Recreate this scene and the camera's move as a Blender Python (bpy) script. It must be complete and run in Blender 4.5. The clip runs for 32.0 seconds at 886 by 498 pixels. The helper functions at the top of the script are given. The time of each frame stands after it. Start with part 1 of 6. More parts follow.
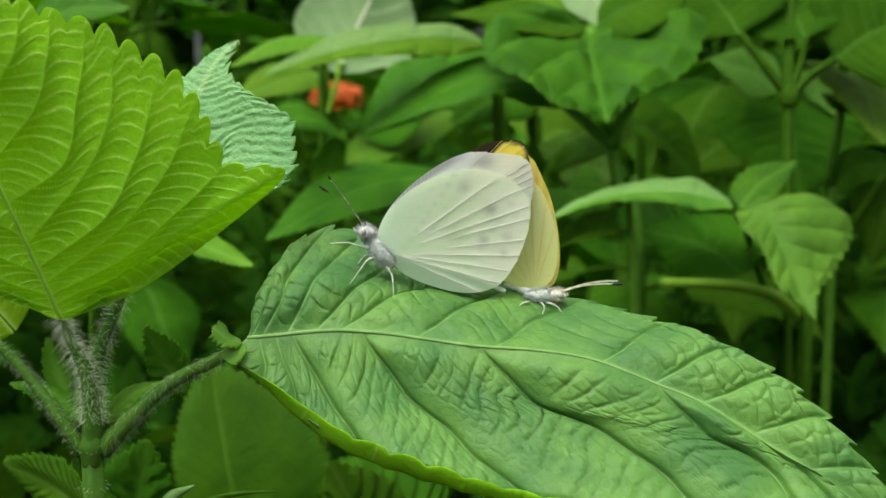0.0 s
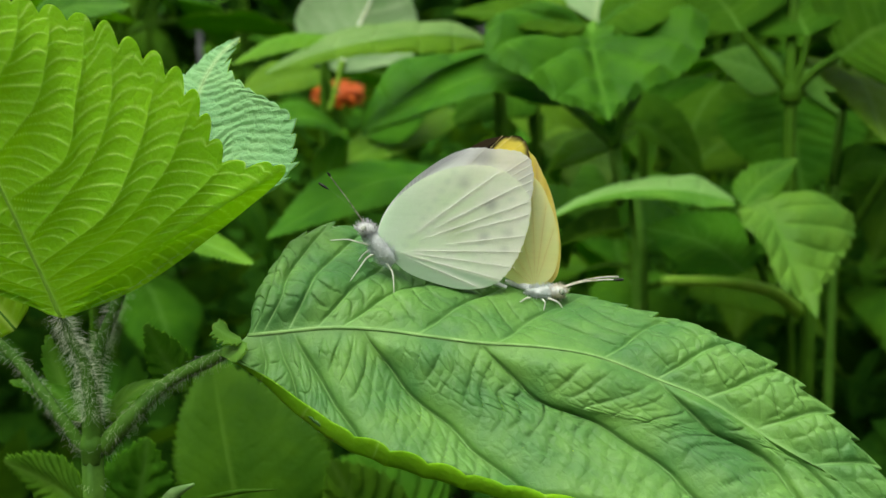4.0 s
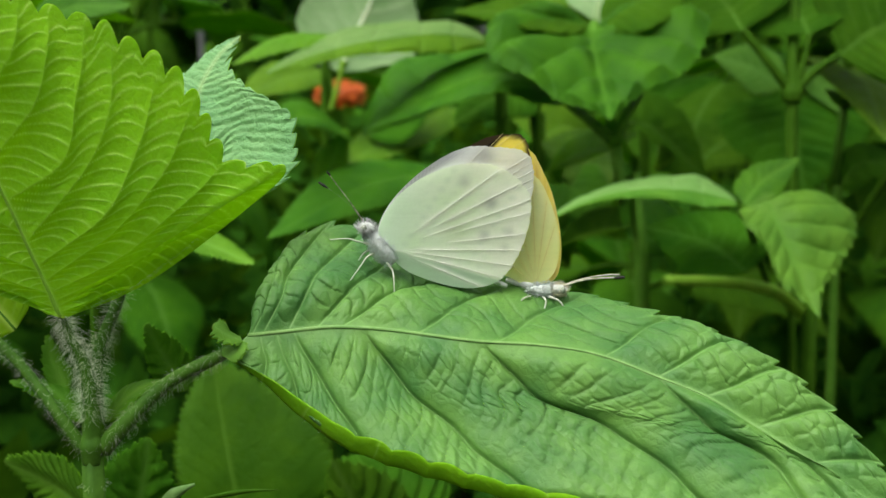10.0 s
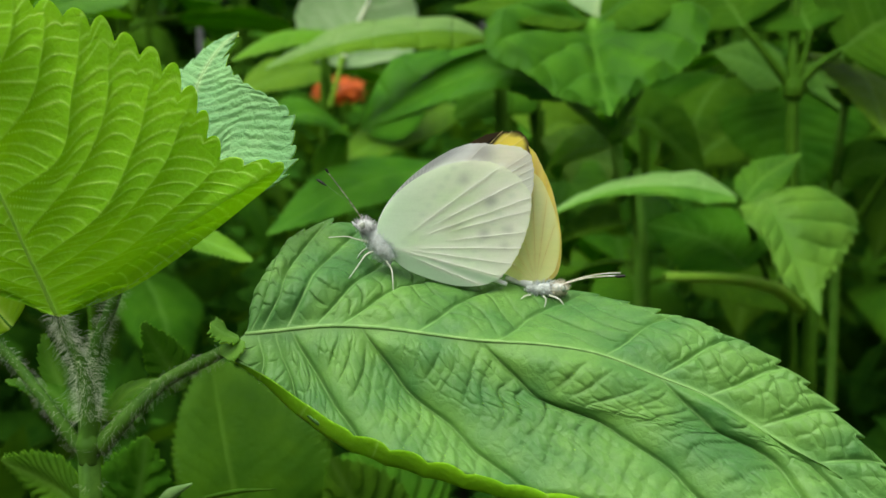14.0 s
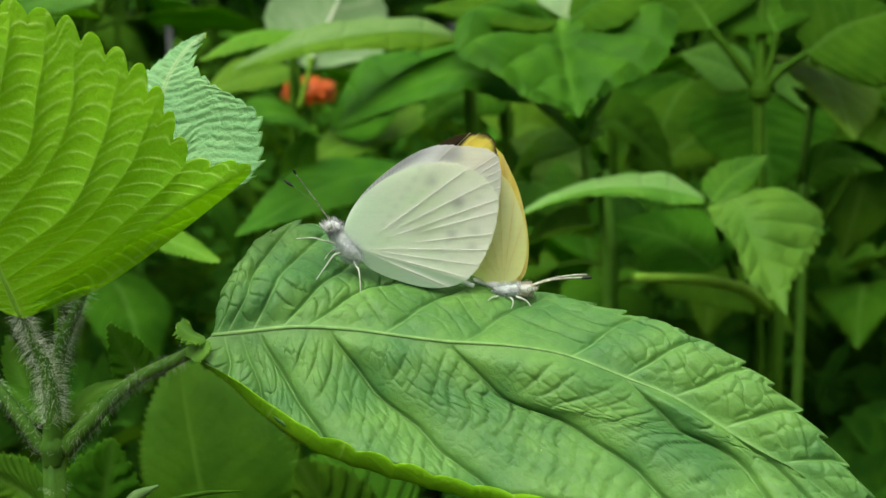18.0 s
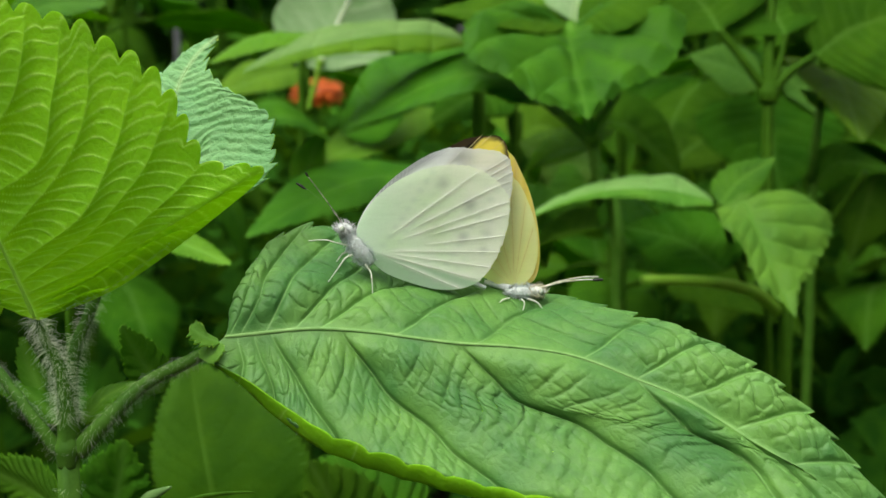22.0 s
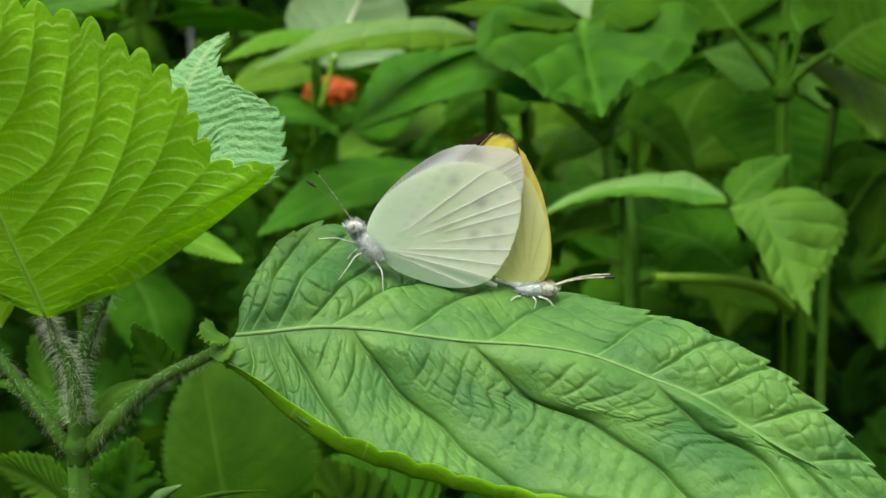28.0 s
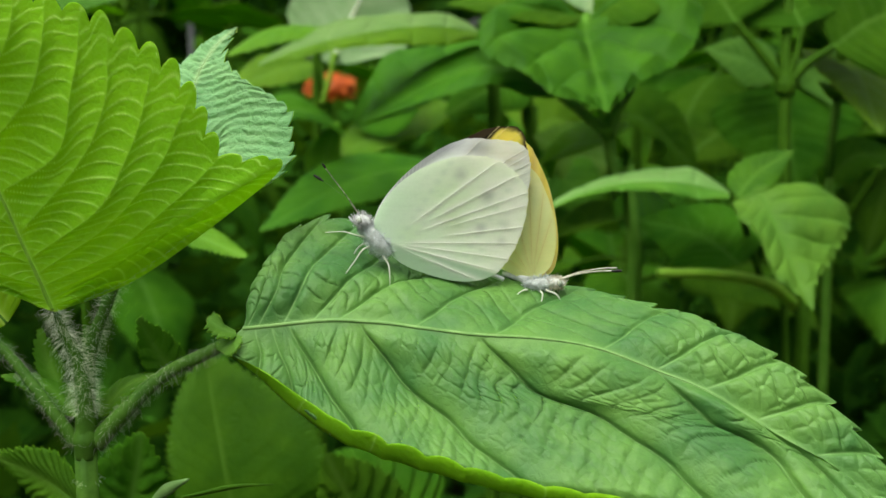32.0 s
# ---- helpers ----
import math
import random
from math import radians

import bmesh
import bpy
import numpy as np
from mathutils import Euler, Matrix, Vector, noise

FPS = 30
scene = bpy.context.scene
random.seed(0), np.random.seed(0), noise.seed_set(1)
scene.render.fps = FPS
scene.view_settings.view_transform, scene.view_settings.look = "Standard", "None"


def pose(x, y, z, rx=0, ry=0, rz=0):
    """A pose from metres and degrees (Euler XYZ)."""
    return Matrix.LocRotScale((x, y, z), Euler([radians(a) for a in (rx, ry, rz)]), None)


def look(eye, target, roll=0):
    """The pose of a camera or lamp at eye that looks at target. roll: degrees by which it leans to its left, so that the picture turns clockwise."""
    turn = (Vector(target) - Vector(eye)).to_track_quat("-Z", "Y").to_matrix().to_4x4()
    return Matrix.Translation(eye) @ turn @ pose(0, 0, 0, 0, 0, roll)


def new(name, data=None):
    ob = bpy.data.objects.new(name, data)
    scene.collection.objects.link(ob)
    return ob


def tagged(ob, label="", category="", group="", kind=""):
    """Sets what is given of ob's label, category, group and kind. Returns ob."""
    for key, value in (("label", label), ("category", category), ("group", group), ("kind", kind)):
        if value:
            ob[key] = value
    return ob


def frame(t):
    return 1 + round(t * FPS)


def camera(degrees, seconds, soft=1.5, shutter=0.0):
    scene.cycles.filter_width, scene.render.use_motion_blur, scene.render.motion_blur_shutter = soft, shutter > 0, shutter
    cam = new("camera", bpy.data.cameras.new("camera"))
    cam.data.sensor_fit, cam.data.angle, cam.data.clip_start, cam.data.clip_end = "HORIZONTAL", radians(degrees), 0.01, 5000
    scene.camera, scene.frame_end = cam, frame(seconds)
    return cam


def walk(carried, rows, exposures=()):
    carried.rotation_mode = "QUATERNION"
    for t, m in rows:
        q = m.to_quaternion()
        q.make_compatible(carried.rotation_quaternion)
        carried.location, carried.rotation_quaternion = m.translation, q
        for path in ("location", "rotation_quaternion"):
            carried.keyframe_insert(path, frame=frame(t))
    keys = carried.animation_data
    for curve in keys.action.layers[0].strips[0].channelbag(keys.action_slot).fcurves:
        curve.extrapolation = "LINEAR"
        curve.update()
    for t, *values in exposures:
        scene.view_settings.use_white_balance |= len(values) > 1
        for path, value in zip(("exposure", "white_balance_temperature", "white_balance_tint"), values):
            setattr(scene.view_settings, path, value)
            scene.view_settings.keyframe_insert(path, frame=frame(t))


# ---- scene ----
import itertools

# ---------------------------------------------------------------- camera
cam = camera(40, 32.0, 1.5)
cam.data.dof.use_dof = True
cam.data.dof.focus_distance = 0.2035
cam.data.dof.aperture_fstop = 30.0
PATH = [
    (0, pose(-0.00005, -0.21596, 0.78521, 80.906, -0.063, -0.067)),
    (0.5, pose(0.00027, -0.21595, 0.78498, 80.932, -0.003, -0.066)),
    (1, pose(0.00020, -0.21579, 0.78504, 80.887, -0.012, 0.012)),
    (1.5, pose(0.00021, -0.21536, 0.78510, 80.842, -0.036, -0.067)),
    (2, pose(0.00057, -0.21550, 0.78469, 80.895, 0.055, -0.047)),
    (2.5, pose(0.00039, -0.21563, 0.78485, 80.894, -0.005, -0.043)),
    (3, pose(0.00032, -0.21540, 0.78470, 80.902, 0.092, -0.037)),
    (3.5, pose(0.00022, -0.21546, 0.78496, 80.840, -0.017, 0.040)),
    (5.5, pose(0.00026, -0.21529, 0.78495, 80.818, 0.006, 0.011)),
    (6, pose(0.00034, -0.21544, 0.78492, 80.822, 0.042, 0.048)),
    (6.5, pose(0.00043, -0.21517, 0.78484, 80.830, 0.053, 0.097)),
    (7, pose(0.00029, -0.21489, 0.78491, 80.801, 0.008, 0.049)),
    (7.5, pose(0.00027, -0.21501, 0.78487, 80.804, -0.011, 0.033)),
    (8, pose(0.00032, -0.21482, 0.78496, 80.759, -0.019, -0.009)),
    (8.5, pose(0.00026, -0.21490, 0.78481, 80.781, 0.040, -0.016)),
    (9, pose(0.00000, -0.21500, 0.78500, 80.754, 0.000, 0.000)),
    (9.5, pose(0.00007, -0.21489, 0.78468, 80.851, 0.096, 0.038)),
    (10, pose(0.00038, -0.21493, 0.78480, 80.825, 0.055, 0.100)),
    (10.5, pose(-0.00005, -0.21473, 0.78487, 80.812, 0.031, 0.004)),
    (11, pose(0.00022, -0.21422, 0.78496, 80.726, -0.014, 0.012)),
    (11.5, pose(0.00018, -0.21462, 0.78495, 80.715, 0.027, 0.012)),
    (12, pose(0.00007, -0.21465, 0.78496, 80.737, 0.038, 0.031)),
    (12.5, pose(0.00018, -0.21395, 0.78469, 80.762, 0.129, 0.088)),
    (13, pose(0.00038, -0.21316, 0.78488, 80.654, 0.046, 0.165)),
    (13.5, pose(0.00046, -0.21318, 0.78469, 80.676, 0.099, 0.149)),
    (14, pose(0.00046, -0.21322, 0.78472, 80.659, 0.095, 0.075)),
    (14.5, pose(0.00054, -0.21291, 0.78460, 80.666, 0.111, 0.072)),
    (16.5, pose(0.00169, -0.21244, 0.78484, 80.560, -0.057, -0.950)),
    (17, pose(0.00163, -0.21301, 0.78462, 80.598, 0.001, -1.177)),
    (17.5, pose(0.00121, -0.21339, 0.78442, 80.687, 0.025, -1.367)),
    (18, pose(0.00105, -0.21340, 0.78483, 80.687, -0.146, -1.282)),
    (18.5, pose(0.00115, -0.21374, 0.78476, 80.685, -0.098, -1.134)),
    (19, pose(0.00092, -0.21415, 0.78482, 80.751, -0.110, -1.189)),
    (19.5, pose(0.00074, -0.21390, 0.78485, 80.746, -0.101, -1.117)),
    (20, pose(0.00090, -0.21406, 0.78484, 80.761, -0.083, -1.108)),
    (20.5, pose(0.00080, -0.21420, 0.78489, 80.773, -0.105, -1.077)),
    (21, pose(0.00094, -0.21414, 0.78474, 80.825, -0.027, -0.999)),
    (21.5, pose(0.00064, -0.21403, 0.78487, 80.795, -0.040, -0.939)),
    (22, pose(0.00020, -0.21425, 0.78504, 80.770, -0.086, -0.966)),
    (22.5, pose(0.00056, -0.21388, 0.78505, 80.705, -0.091, -0.912)),
    (23, pose(0.00050, -0.21386, 0.78493, 80.726, -0.072, -0.905)),
    (23.5, pose(0.00074, -0.21372, 0.78504, 80.701, -0.075, -0.790)),
    (24, pose(0.00084, -0.21372, 0.78505, 80.728, -0.084, -0.757)),
    (24.5, pose(0.00081, -0.21400, 0.78516, 80.706, -0.103, -0.687)),
    (25, pose(0.00044, -0.21400, 0.78522, 80.726, -0.081, -0.739)),
    (25.5, pose(0.00109, -0.21398, 0.78545, 80.697, -0.140, -0.557)),
    (27.5, pose(0.00027, -0.21374, 0.78534, 80.614, -0.144, -0.438)),
    (28, pose(0.00058, -0.21327, 0.78496, 80.663, -0.024, -0.347)),
    (28.5, pose(0.00047, -0.21361, 0.78493, 80.667, -0.008, -0.282)),
    (29, pose(0.00076, -0.21335, 0.78489, 80.673, 0.090, -0.224)),
    (29.5, pose(0.00064, -0.21347, 0.78489, 80.700, 0.099, -0.217)),
    (30, pose(0.00028, -0.21304, 0.78543, 80.545, -0.068, -0.164)),
    (30.5, pose(0.00021, -0.21296, 0.78490, 80.634, 0.031, -0.246)),
    (31, pose(0.00027, -0.21294, 0.78543, 80.525, -0.152, -0.128)),
    (31.5, pose(-0.00033, -0.21324, 0.78457, 80.646, 0.095, -0.207)),
    (32, pose(-0.00063, -0.21330, 0.78434, 80.522, 0.044, -0.366)),
]

walk(cam, PATH)

# sway of the leaf with the butterflies, and of the shoot-top leaves: seconds, degrees about y and x
SWAY = [
    (0, 0.499, -0.219, -0.158, -0.286),
    (1, 0.508, -0.292, -0.140, -0.351),
    (2, 0.521, -0.388, -0.006, -0.362),
    (3, 0.397, -0.228, -0.032, -0.338),
    (3.5, 0.309, -0.125, -0.064, -0.343),
    (5.5, 0.126, -0.182, -0.135, -0.332),
    (6, 0.146, -0.147, -0.140, -0.364),
    (7, 0.195, -0.155, -0.100, -0.258),
    (8, 0.147, -0.096, -0.033, -0.073),
    (9, 0.032, -0.006, 0.011, -0.007),
    (10, -0.006, -0.101, 0.041, -0.051),
    (11, -0.013, -0.114, 0.004, -0.088),
    (12, 0.062, -0.088, 0.044, -0.012),
    (13, 0.106, -0.108, 0.160, 0.065),
    (14, 0.119, -0.143, 0.234, 0.140),
    (14.5, 0.133, -0.168, 0.257, 0.179),
    (16.5, 0.175, -0.275, 0.346, 0.094),
    (17, 0.219, -0.299, 0.371, 0.064),
    (18, 0.198, -0.295, 0.332, -0.048),
    (19, 0.171, -0.259, 0.285, -0.031),
    (20, 0.183, -0.243, 0.254, -0.045),
    (21, 0.172, -0.244, 0.311, 0.013),
    (22, 0.191, -0.255, 0.320, 0.113),
    (23, 0.092, -0.278, 0.305, 0.056),
    (24, -0.023, -0.340, 0.317, 0.089),
    (25, -0.096, -0.343, 0.317, 0.270),
    (25.5, -0.139, -0.423, 0.276, 0.271),
    (27.5, -0.015, -0.513, 0.361, 0.315),
    (28, 0.038, -0.530, 0.388, 0.295),
    (29, 0.059, -0.497, 0.402, 0.276),
    (30, -0.063, -0.477, 0.492, 0.412),
    (31, -0.120, -0.554, 0.560, 0.326),
    (32, 0.065, -0.678, 0.791, 0.286),
]
# the heart-shaped leaf behind stirs late in the clip: seconds, degrees about y
STIR = [(0, 0.0), (23, 0.0), (24.5, -1.4), (25.5, -2.2), (27.5, -1.6), (28, -0.6), (29, -1.2), (30, -2.6), (30.5, -1.8), (31, -2.6), (31.5, -1.5), (32, -1.8)]



# ---------------------------------------------------------------- daylight
world = bpy.data.worlds.new("sky")
scene.world = world
world.use_nodes = True
wn = world.node_tree.nodes
sky = wn.new("ShaderNodeTexSky")
sky.sky_type = "NISHITA"
sky.sun_disc = False
sky.sun_elevation, sky.sun_rotation = radians(69), radians(-128)
sky.air_density, sky.dust_density, sky.ozone_density = 1.0, 4.0, 1.0
wn["Background"].inputs["Strength"].default_value = 0.15
cloud = wn.new("ShaderNodeHueSaturation")
cloud.inputs["Saturation"].default_value = 0.15
world.node_tree.links.new(sky.outputs[0], cloud.inputs["Color"])
world.node_tree.links.new(cloud.outputs[0], wn["Background"].inputs["Color"])
sun = new("sun", bpy.data.lights.new("sun", "SUN"))
sun.data.energy, sun.data.angle, sun.data.color = 1.4, radians(50), (1.0, 0.97, 0.90)
sun.matrix_world = look((-0.38, -0.30, 2.0), (0, 0, 0.75))
scene.view_settings.exposure = 1.12


# ---------------------------------------------------------------- materials
def mat(name):
    m = bpy.data.materials.new(name)
    m.use_nodes = True
    return m, m.node_tree.nodes, m.node_tree.links, m.node_tree.nodes["Principled BSDF"]


def noise_tex(n, l, coord, scale, detail=3.0, rough=0.55):
    t = n.new("ShaderNodeTexNoise")
    t.inputs["Scale"].default_value, t.inputs["Detail"].default_value, t.inputs["Roughness"].default_value = scale, detail, rough
    l.new(coord, t.inputs["Vector"])
    return t.outputs["Fac"]


def mapr(n, l, x, a, b, c=0.0, d=1.0):
    t = n.new("ShaderNodeMapRange")
    for k, v in zip((1, 2, 3, 4), (a, b, c, d)):
        t.inputs[k].default_value = v
    l.new(x, t.inputs[0])
    return t.outputs[0]


def mixc(n, l, fac, a, b, blend="MIX"):
    t = n.new("ShaderNodeMix")
    t.data_type = "RGBA"
    t.blend_type = blend
    for x, s in ((fac, t.inputs[0]), (a, t.inputs[6]), (b, t.inputs[7])):
        if isinstance(x, (int, float)):
            s.default_value = x
        elif isinstance(x, tuple):
            s.default_value = (*x, 1)
        else:
            l.new(x, s)
    return t.outputs[2]


def leaf_material(name, dark, light, vein, through_colour, weight, rough=0.5, gloss=0.35, bump=0.35, cell=900.0, net=0.06, lines=1.0):
    """Leaf tissue: patchy colour, fine net of veinlets, pale main veins, light that passes through."""
    m, n, l, p = mat(name)
    co = n.new("ShaderNodeTexCoord").outputs["Object"]
    info = n.new("ShaderNodeObjectInfo").outputs["Random"]
    big = noise_tex(n, l, co, 75.0, 3.0)
    fine = noise_tex(n, l, co, 900.0, 4.0)
    tone = mixc(n, l, mapr(n, l, big, 0.36, 0.64), dark, light)
    tone = mixc(n, l, mapr(n, l, fine, 0.3, 0.8, 0.0, 0.35), tone, tuple(c * 0.6 for c in dark))
    vor = n.new("ShaderNodeTexVoronoi")
    vor.feature = "DISTANCE_TO_EDGE"
    vor.inputs["Scale"].default_value = cell
    l.new(co, vor.inputs["Vector"])
    veinlet = mapr(n, l, vor.outputs["Distance"], 0.0, 0.12, 1.0, 0.0)
    att = n.new("ShaderNodeAttribute")
    att.attribute_name = "vein"
    amp = n.new("ShaderNodeMath")
    amp.operation = "MULTIPLY"
    amp.inputs[1].default_value = lines
    l.new(att.outputs["Fac"], amp.inputs[0])
    mul = n.new("ShaderNodeMath")
    mul.operation = "MULTIPLY"
    mul.inputs[1].default_value = net
    l.new(veinlet, mul.inputs[0])
    top = n.new("ShaderNodeMath")
    top.operation = "MAXIMUM"
    l.new(amp.outputs[0], top.inputs[0])
    l.new(mul.outputs[0], top.inputs[1])
    tone = mixc(n, l, top.outputs[0], tone, vein)
    hsv = n.new("ShaderNodeHueSaturation")
    l.new(mapr(n, l, info, 0, 1, 0.488, 0.508), hsv.inputs["Hue"])
    l.new(mapr(n, l, info, 0, 1, 0.85, 1.15), hsv.inputs["Value"])
    l.new(tone, hsv.inputs["Color"])
    tone = hsv.outputs[0]
    l.new(tone, p.inputs["Base Color"])
    p.inputs["Roughness"].default_value = rough
    p.inputs["Specular IOR Level"].default_value = gloss * 0.55
    vo2 = n.new("ShaderNodeTexVoronoi")
    vo2.feature = "DISTANCE_TO_EDGE"
    vo2.inputs["Scale"].default_value = cell * 0.42
    warp = n.new("ShaderNodeMix")
    warp.data_type = "VECTOR"
    warp.inputs[0].default_value = 0.0035
    nz = n.new("ShaderNodeTexNoise")
    nz.inputs["Scale"].default_value = cell * 0.3
    l.new(co, nz.inputs["Vector"])
    l.new(co, warp.inputs[4])
    l.new(nz.outputs["Color"], warp.inputs[5])
    l.new(warp.outputs[1], vo2.inputs["Vector"])
    crease = mapr(n, l, vo2.outputs["Distance"], 0.0, 0.22, 1.0, 0.0)
    h0 = n.new("ShaderNodeMath")
    h0.operation = "MULTIPLY_ADD"
    l.new(crease, h0.inputs[0])
    h0.inputs[1].default_value = -0.9
    l.new(fine, h0.inputs[2])
    h = n.new("ShaderNodeMath")
    h.operation = "MULTIPLY_ADD"
    l.new(veinlet, h.inputs[0])
    h.inputs[1].default_value = -0.35
    l.new(h0.outputs[0], h.inputs[2])
    b = n.new("ShaderNodeBump")
    b.inputs["Strength"].default_value, b.inputs["Distance"].default_value = bump, 0.0004
    l.new(h.outputs[0], b.inputs["Height"])
    l.new(b.outputs[0], p.inputs["Normal"])
    tr = n.new("ShaderNodeBsdfTranslucent")
    l.new(mixc(n, l, 0.55, tone, through_colour), tr.inputs["Color"])
    l.new(b.outputs[0], tr.inputs["Normal"])
    mx = n.new("ShaderNodeMixShader")
    mx.inputs[0].default_value = weight
    l.new(p.outputs[0], mx.inputs[1])
    l.new(tr.outputs[0], mx.inputs[2])
    l.new(mx.outputs[0], n["Material Output"].inputs["Surface"])
    return m


def plain_material(name, a, b, scale, rough, bump=0.2, dist=0.0003, spec=0.2, metal=0.0, weight=0.0):
    m, n, l, p = mat(name)
    co = n.new("ShaderNodeTexCoord").outputs["Object"]
    f1, f2 = noise_tex(n, l, co, scale, 4.0), noise_tex(n, l, co, scale * 9, 3.0)
    tone = mixc(n, l, mapr(n, l, f1, 0.35, 0.65), a, b)
    tone = mixc(n, l, mapr(n, l, f2, 0.3, 0.8, 0.0, 0.3), tone, tuple(c * 0.55 for c in a))
    l.new(tone, p.inputs["Base Color"])
    p.inputs["Roughness"].default_value, p.inputs["Specular IOR Level"].default_value, p.inputs["Metallic"].default_value = rough, spec, metal
    bp = n.new("ShaderNodeBump")
    bp.inputs["Strength"].default_value, bp.inputs["Distance"].default_value = bump, dist
    l.new(f2, bp.inputs["Height"])
    l.new(bp.outputs[0], p.inputs["Normal"])
    if weight:
        tr = n.new("ShaderNodeBsdfTranslucent")
        l.new(tone, tr.inputs["Color"])
        mx = n.new("ShaderNodeMixShader")
        mx.inputs[0].default_value = weight
        l.new(p.outputs[0], mx.inputs[1])
        l.new(tr.outputs[0], mx.inputs[2])
        l.new(mx.outputs[0], n["Material Output"].inputs["Surface"])
    return m


def wing_material(name, weight, rough=0.55):
    """Scaled wing: pigment laid on the mesh, powdery grain, thin enough to let light through."""
    m, n, l, p = mat(name)
    co = n.new("ShaderNodeTexCoord").outputs["Object"]
    at = n.new("ShaderNodeAttribute")
    at.attribute_name = "pigment"
    dust = noise_tex(n, l, co, 2600.0, 4.0, 0.7)
    soft = noise_tex(n, l, co, 240.0, 3.0)
    mp = n.new("ShaderNodeMapping")
    mp.inputs["Rotation"].default_value = (0, radians(-18), 0)
    mp.inputs["Scale"].default_value = (0.12, 1, 1)
    l.new(co, mp.inputs["Vector"])
    streak = noise_tex(n, l, mp.outputs[0], 1500.0, 2.0)
    tone = mixc(n, l, mapr(n, l, streak, 0.45, 0.75, 0.0, 0.12), at.outputs["Color"], (0.64, 0.70, 0.58), "MULTIPLY")
    tone = mixc(n, l, mapr(n, l, dust, 0.40, 0.8, 0.0, 0.09), tone, (0.45, 0.46, 0.42), "MULTIPLY")
    tone = mixc(n, l, mapr(n, l, soft, 0.4, 0.7, 0.0, 0.35), tone, (0.88, 0.98, 0.84), "MULTIPLY")
    l.new(tone, p.inputs["Base Color"])
    p.inputs["Roughness"].default_value, p.inputs["Specular IOR Level"].default_value = rough, 0.25
    p.inputs["Sheen Weight"].default_value = 0.15
    bp = n.new("ShaderNodeBump")
    bp.inputs["Strength"].default_value, bp.inputs["Distance"].default_value = 0.25, 0.0001
    l.new(dust, bp.inputs["Height"])
    l.new(bp.outputs[0], p.inputs["Normal"])
    tr = n.new("ShaderNodeBsdfTranslucent")
    l.new(tone, tr.inputs["Color"])
    mx = n.new("ShaderNodeMixShader")
    mx.inputs[0].default_value = weight
    l.new(p.outputs[0], mx.inputs[1])
    l.new(tr.outputs[0], mx.inputs[2])
    l.new(mx.outputs[0], n["Material Output"].inputs["Surface"])
    return m


LEAF_TOP = leaf_material("leaf_upper", (0.048, 0.138, 0.030), (0.114, 0.236, 0.042), (0.19, 0.34, 0.10), (0.30, 0.60, 0.03), 0.20, 0.46, 0.34, 0.20, lines=0.75)
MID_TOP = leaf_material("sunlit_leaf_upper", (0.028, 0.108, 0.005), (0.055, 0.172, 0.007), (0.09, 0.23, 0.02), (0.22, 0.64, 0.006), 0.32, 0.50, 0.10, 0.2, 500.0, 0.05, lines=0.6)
LEAF_UNDER = leaf_material("leaf_underside", (0.19, 0.43, 0.012), (0.27, 0.54, 0.014), (0.62, 0.82, 0.18), (0.66, 0.90, 0.04), 0.60, 0.6, 0.08, 0.2)
# Much lighter than leaf_upper: part of the backlight is put into the base colour.
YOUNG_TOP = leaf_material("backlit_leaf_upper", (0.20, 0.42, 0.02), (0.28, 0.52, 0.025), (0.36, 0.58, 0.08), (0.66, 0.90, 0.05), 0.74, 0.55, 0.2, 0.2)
BLUE_TOP = leaf_material("young_leaf_upper", (0.130, 0.320, 0.110), (0.200, 0.400, 0.145), (0.30, 0.48, 0.20), (0.30, 0.60, 0.05), 0.22, 0.5, 0.3, 0.4)
# Darker copy of the sunlit leaf; dimmer light further back is in its colour.
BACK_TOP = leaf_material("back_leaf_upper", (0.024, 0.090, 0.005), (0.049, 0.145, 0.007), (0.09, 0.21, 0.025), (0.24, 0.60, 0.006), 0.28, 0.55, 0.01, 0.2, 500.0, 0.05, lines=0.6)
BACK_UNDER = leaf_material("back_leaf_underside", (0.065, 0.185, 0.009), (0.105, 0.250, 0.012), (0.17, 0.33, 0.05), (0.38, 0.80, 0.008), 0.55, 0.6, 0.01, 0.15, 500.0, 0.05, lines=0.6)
# Brighter copy for leaves that should look better lit than their place allows.
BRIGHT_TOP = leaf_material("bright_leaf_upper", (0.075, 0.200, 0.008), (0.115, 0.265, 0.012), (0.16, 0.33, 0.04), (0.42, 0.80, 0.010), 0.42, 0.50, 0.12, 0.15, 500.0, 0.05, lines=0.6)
FRESH_TOP = leaf_material("fresh_leaf_upper", (0.060, 0.172, 0.014), (0.096, 0.232, 0.020), (0.13, 0.29, 0.05), (0.26, 0.62, 0.02), 0.30, 0.50, 0.15, 0.2, 500.0, 0.05, lines=0.6)
BRIGHT_UNDER = leaf_material("bright_leaf_underside", (0.10, 0.26, 0.008), (0.15, 0.33, 0.012), (0.20, 0.38, 0.05), (0.45, 0.82, 0.010), 0.58, 0.55, 0.05, 0.15, 500.0, 0.05, lines=0.6)
# Paler copy of the leaf upper side; sky sheen is put into its colour.
SKYLIT_TOP = leaf_material("skylit_leaf_upper", (0.130, 0.27, 0.06), (0.180, 0.33, 0.085), (0.26, 0.42, 0.14), (0.40, 0.75, 0.03), 0.35, 0.45, 0.25, 0.15, 500.0, 0.05, lines=0.6)
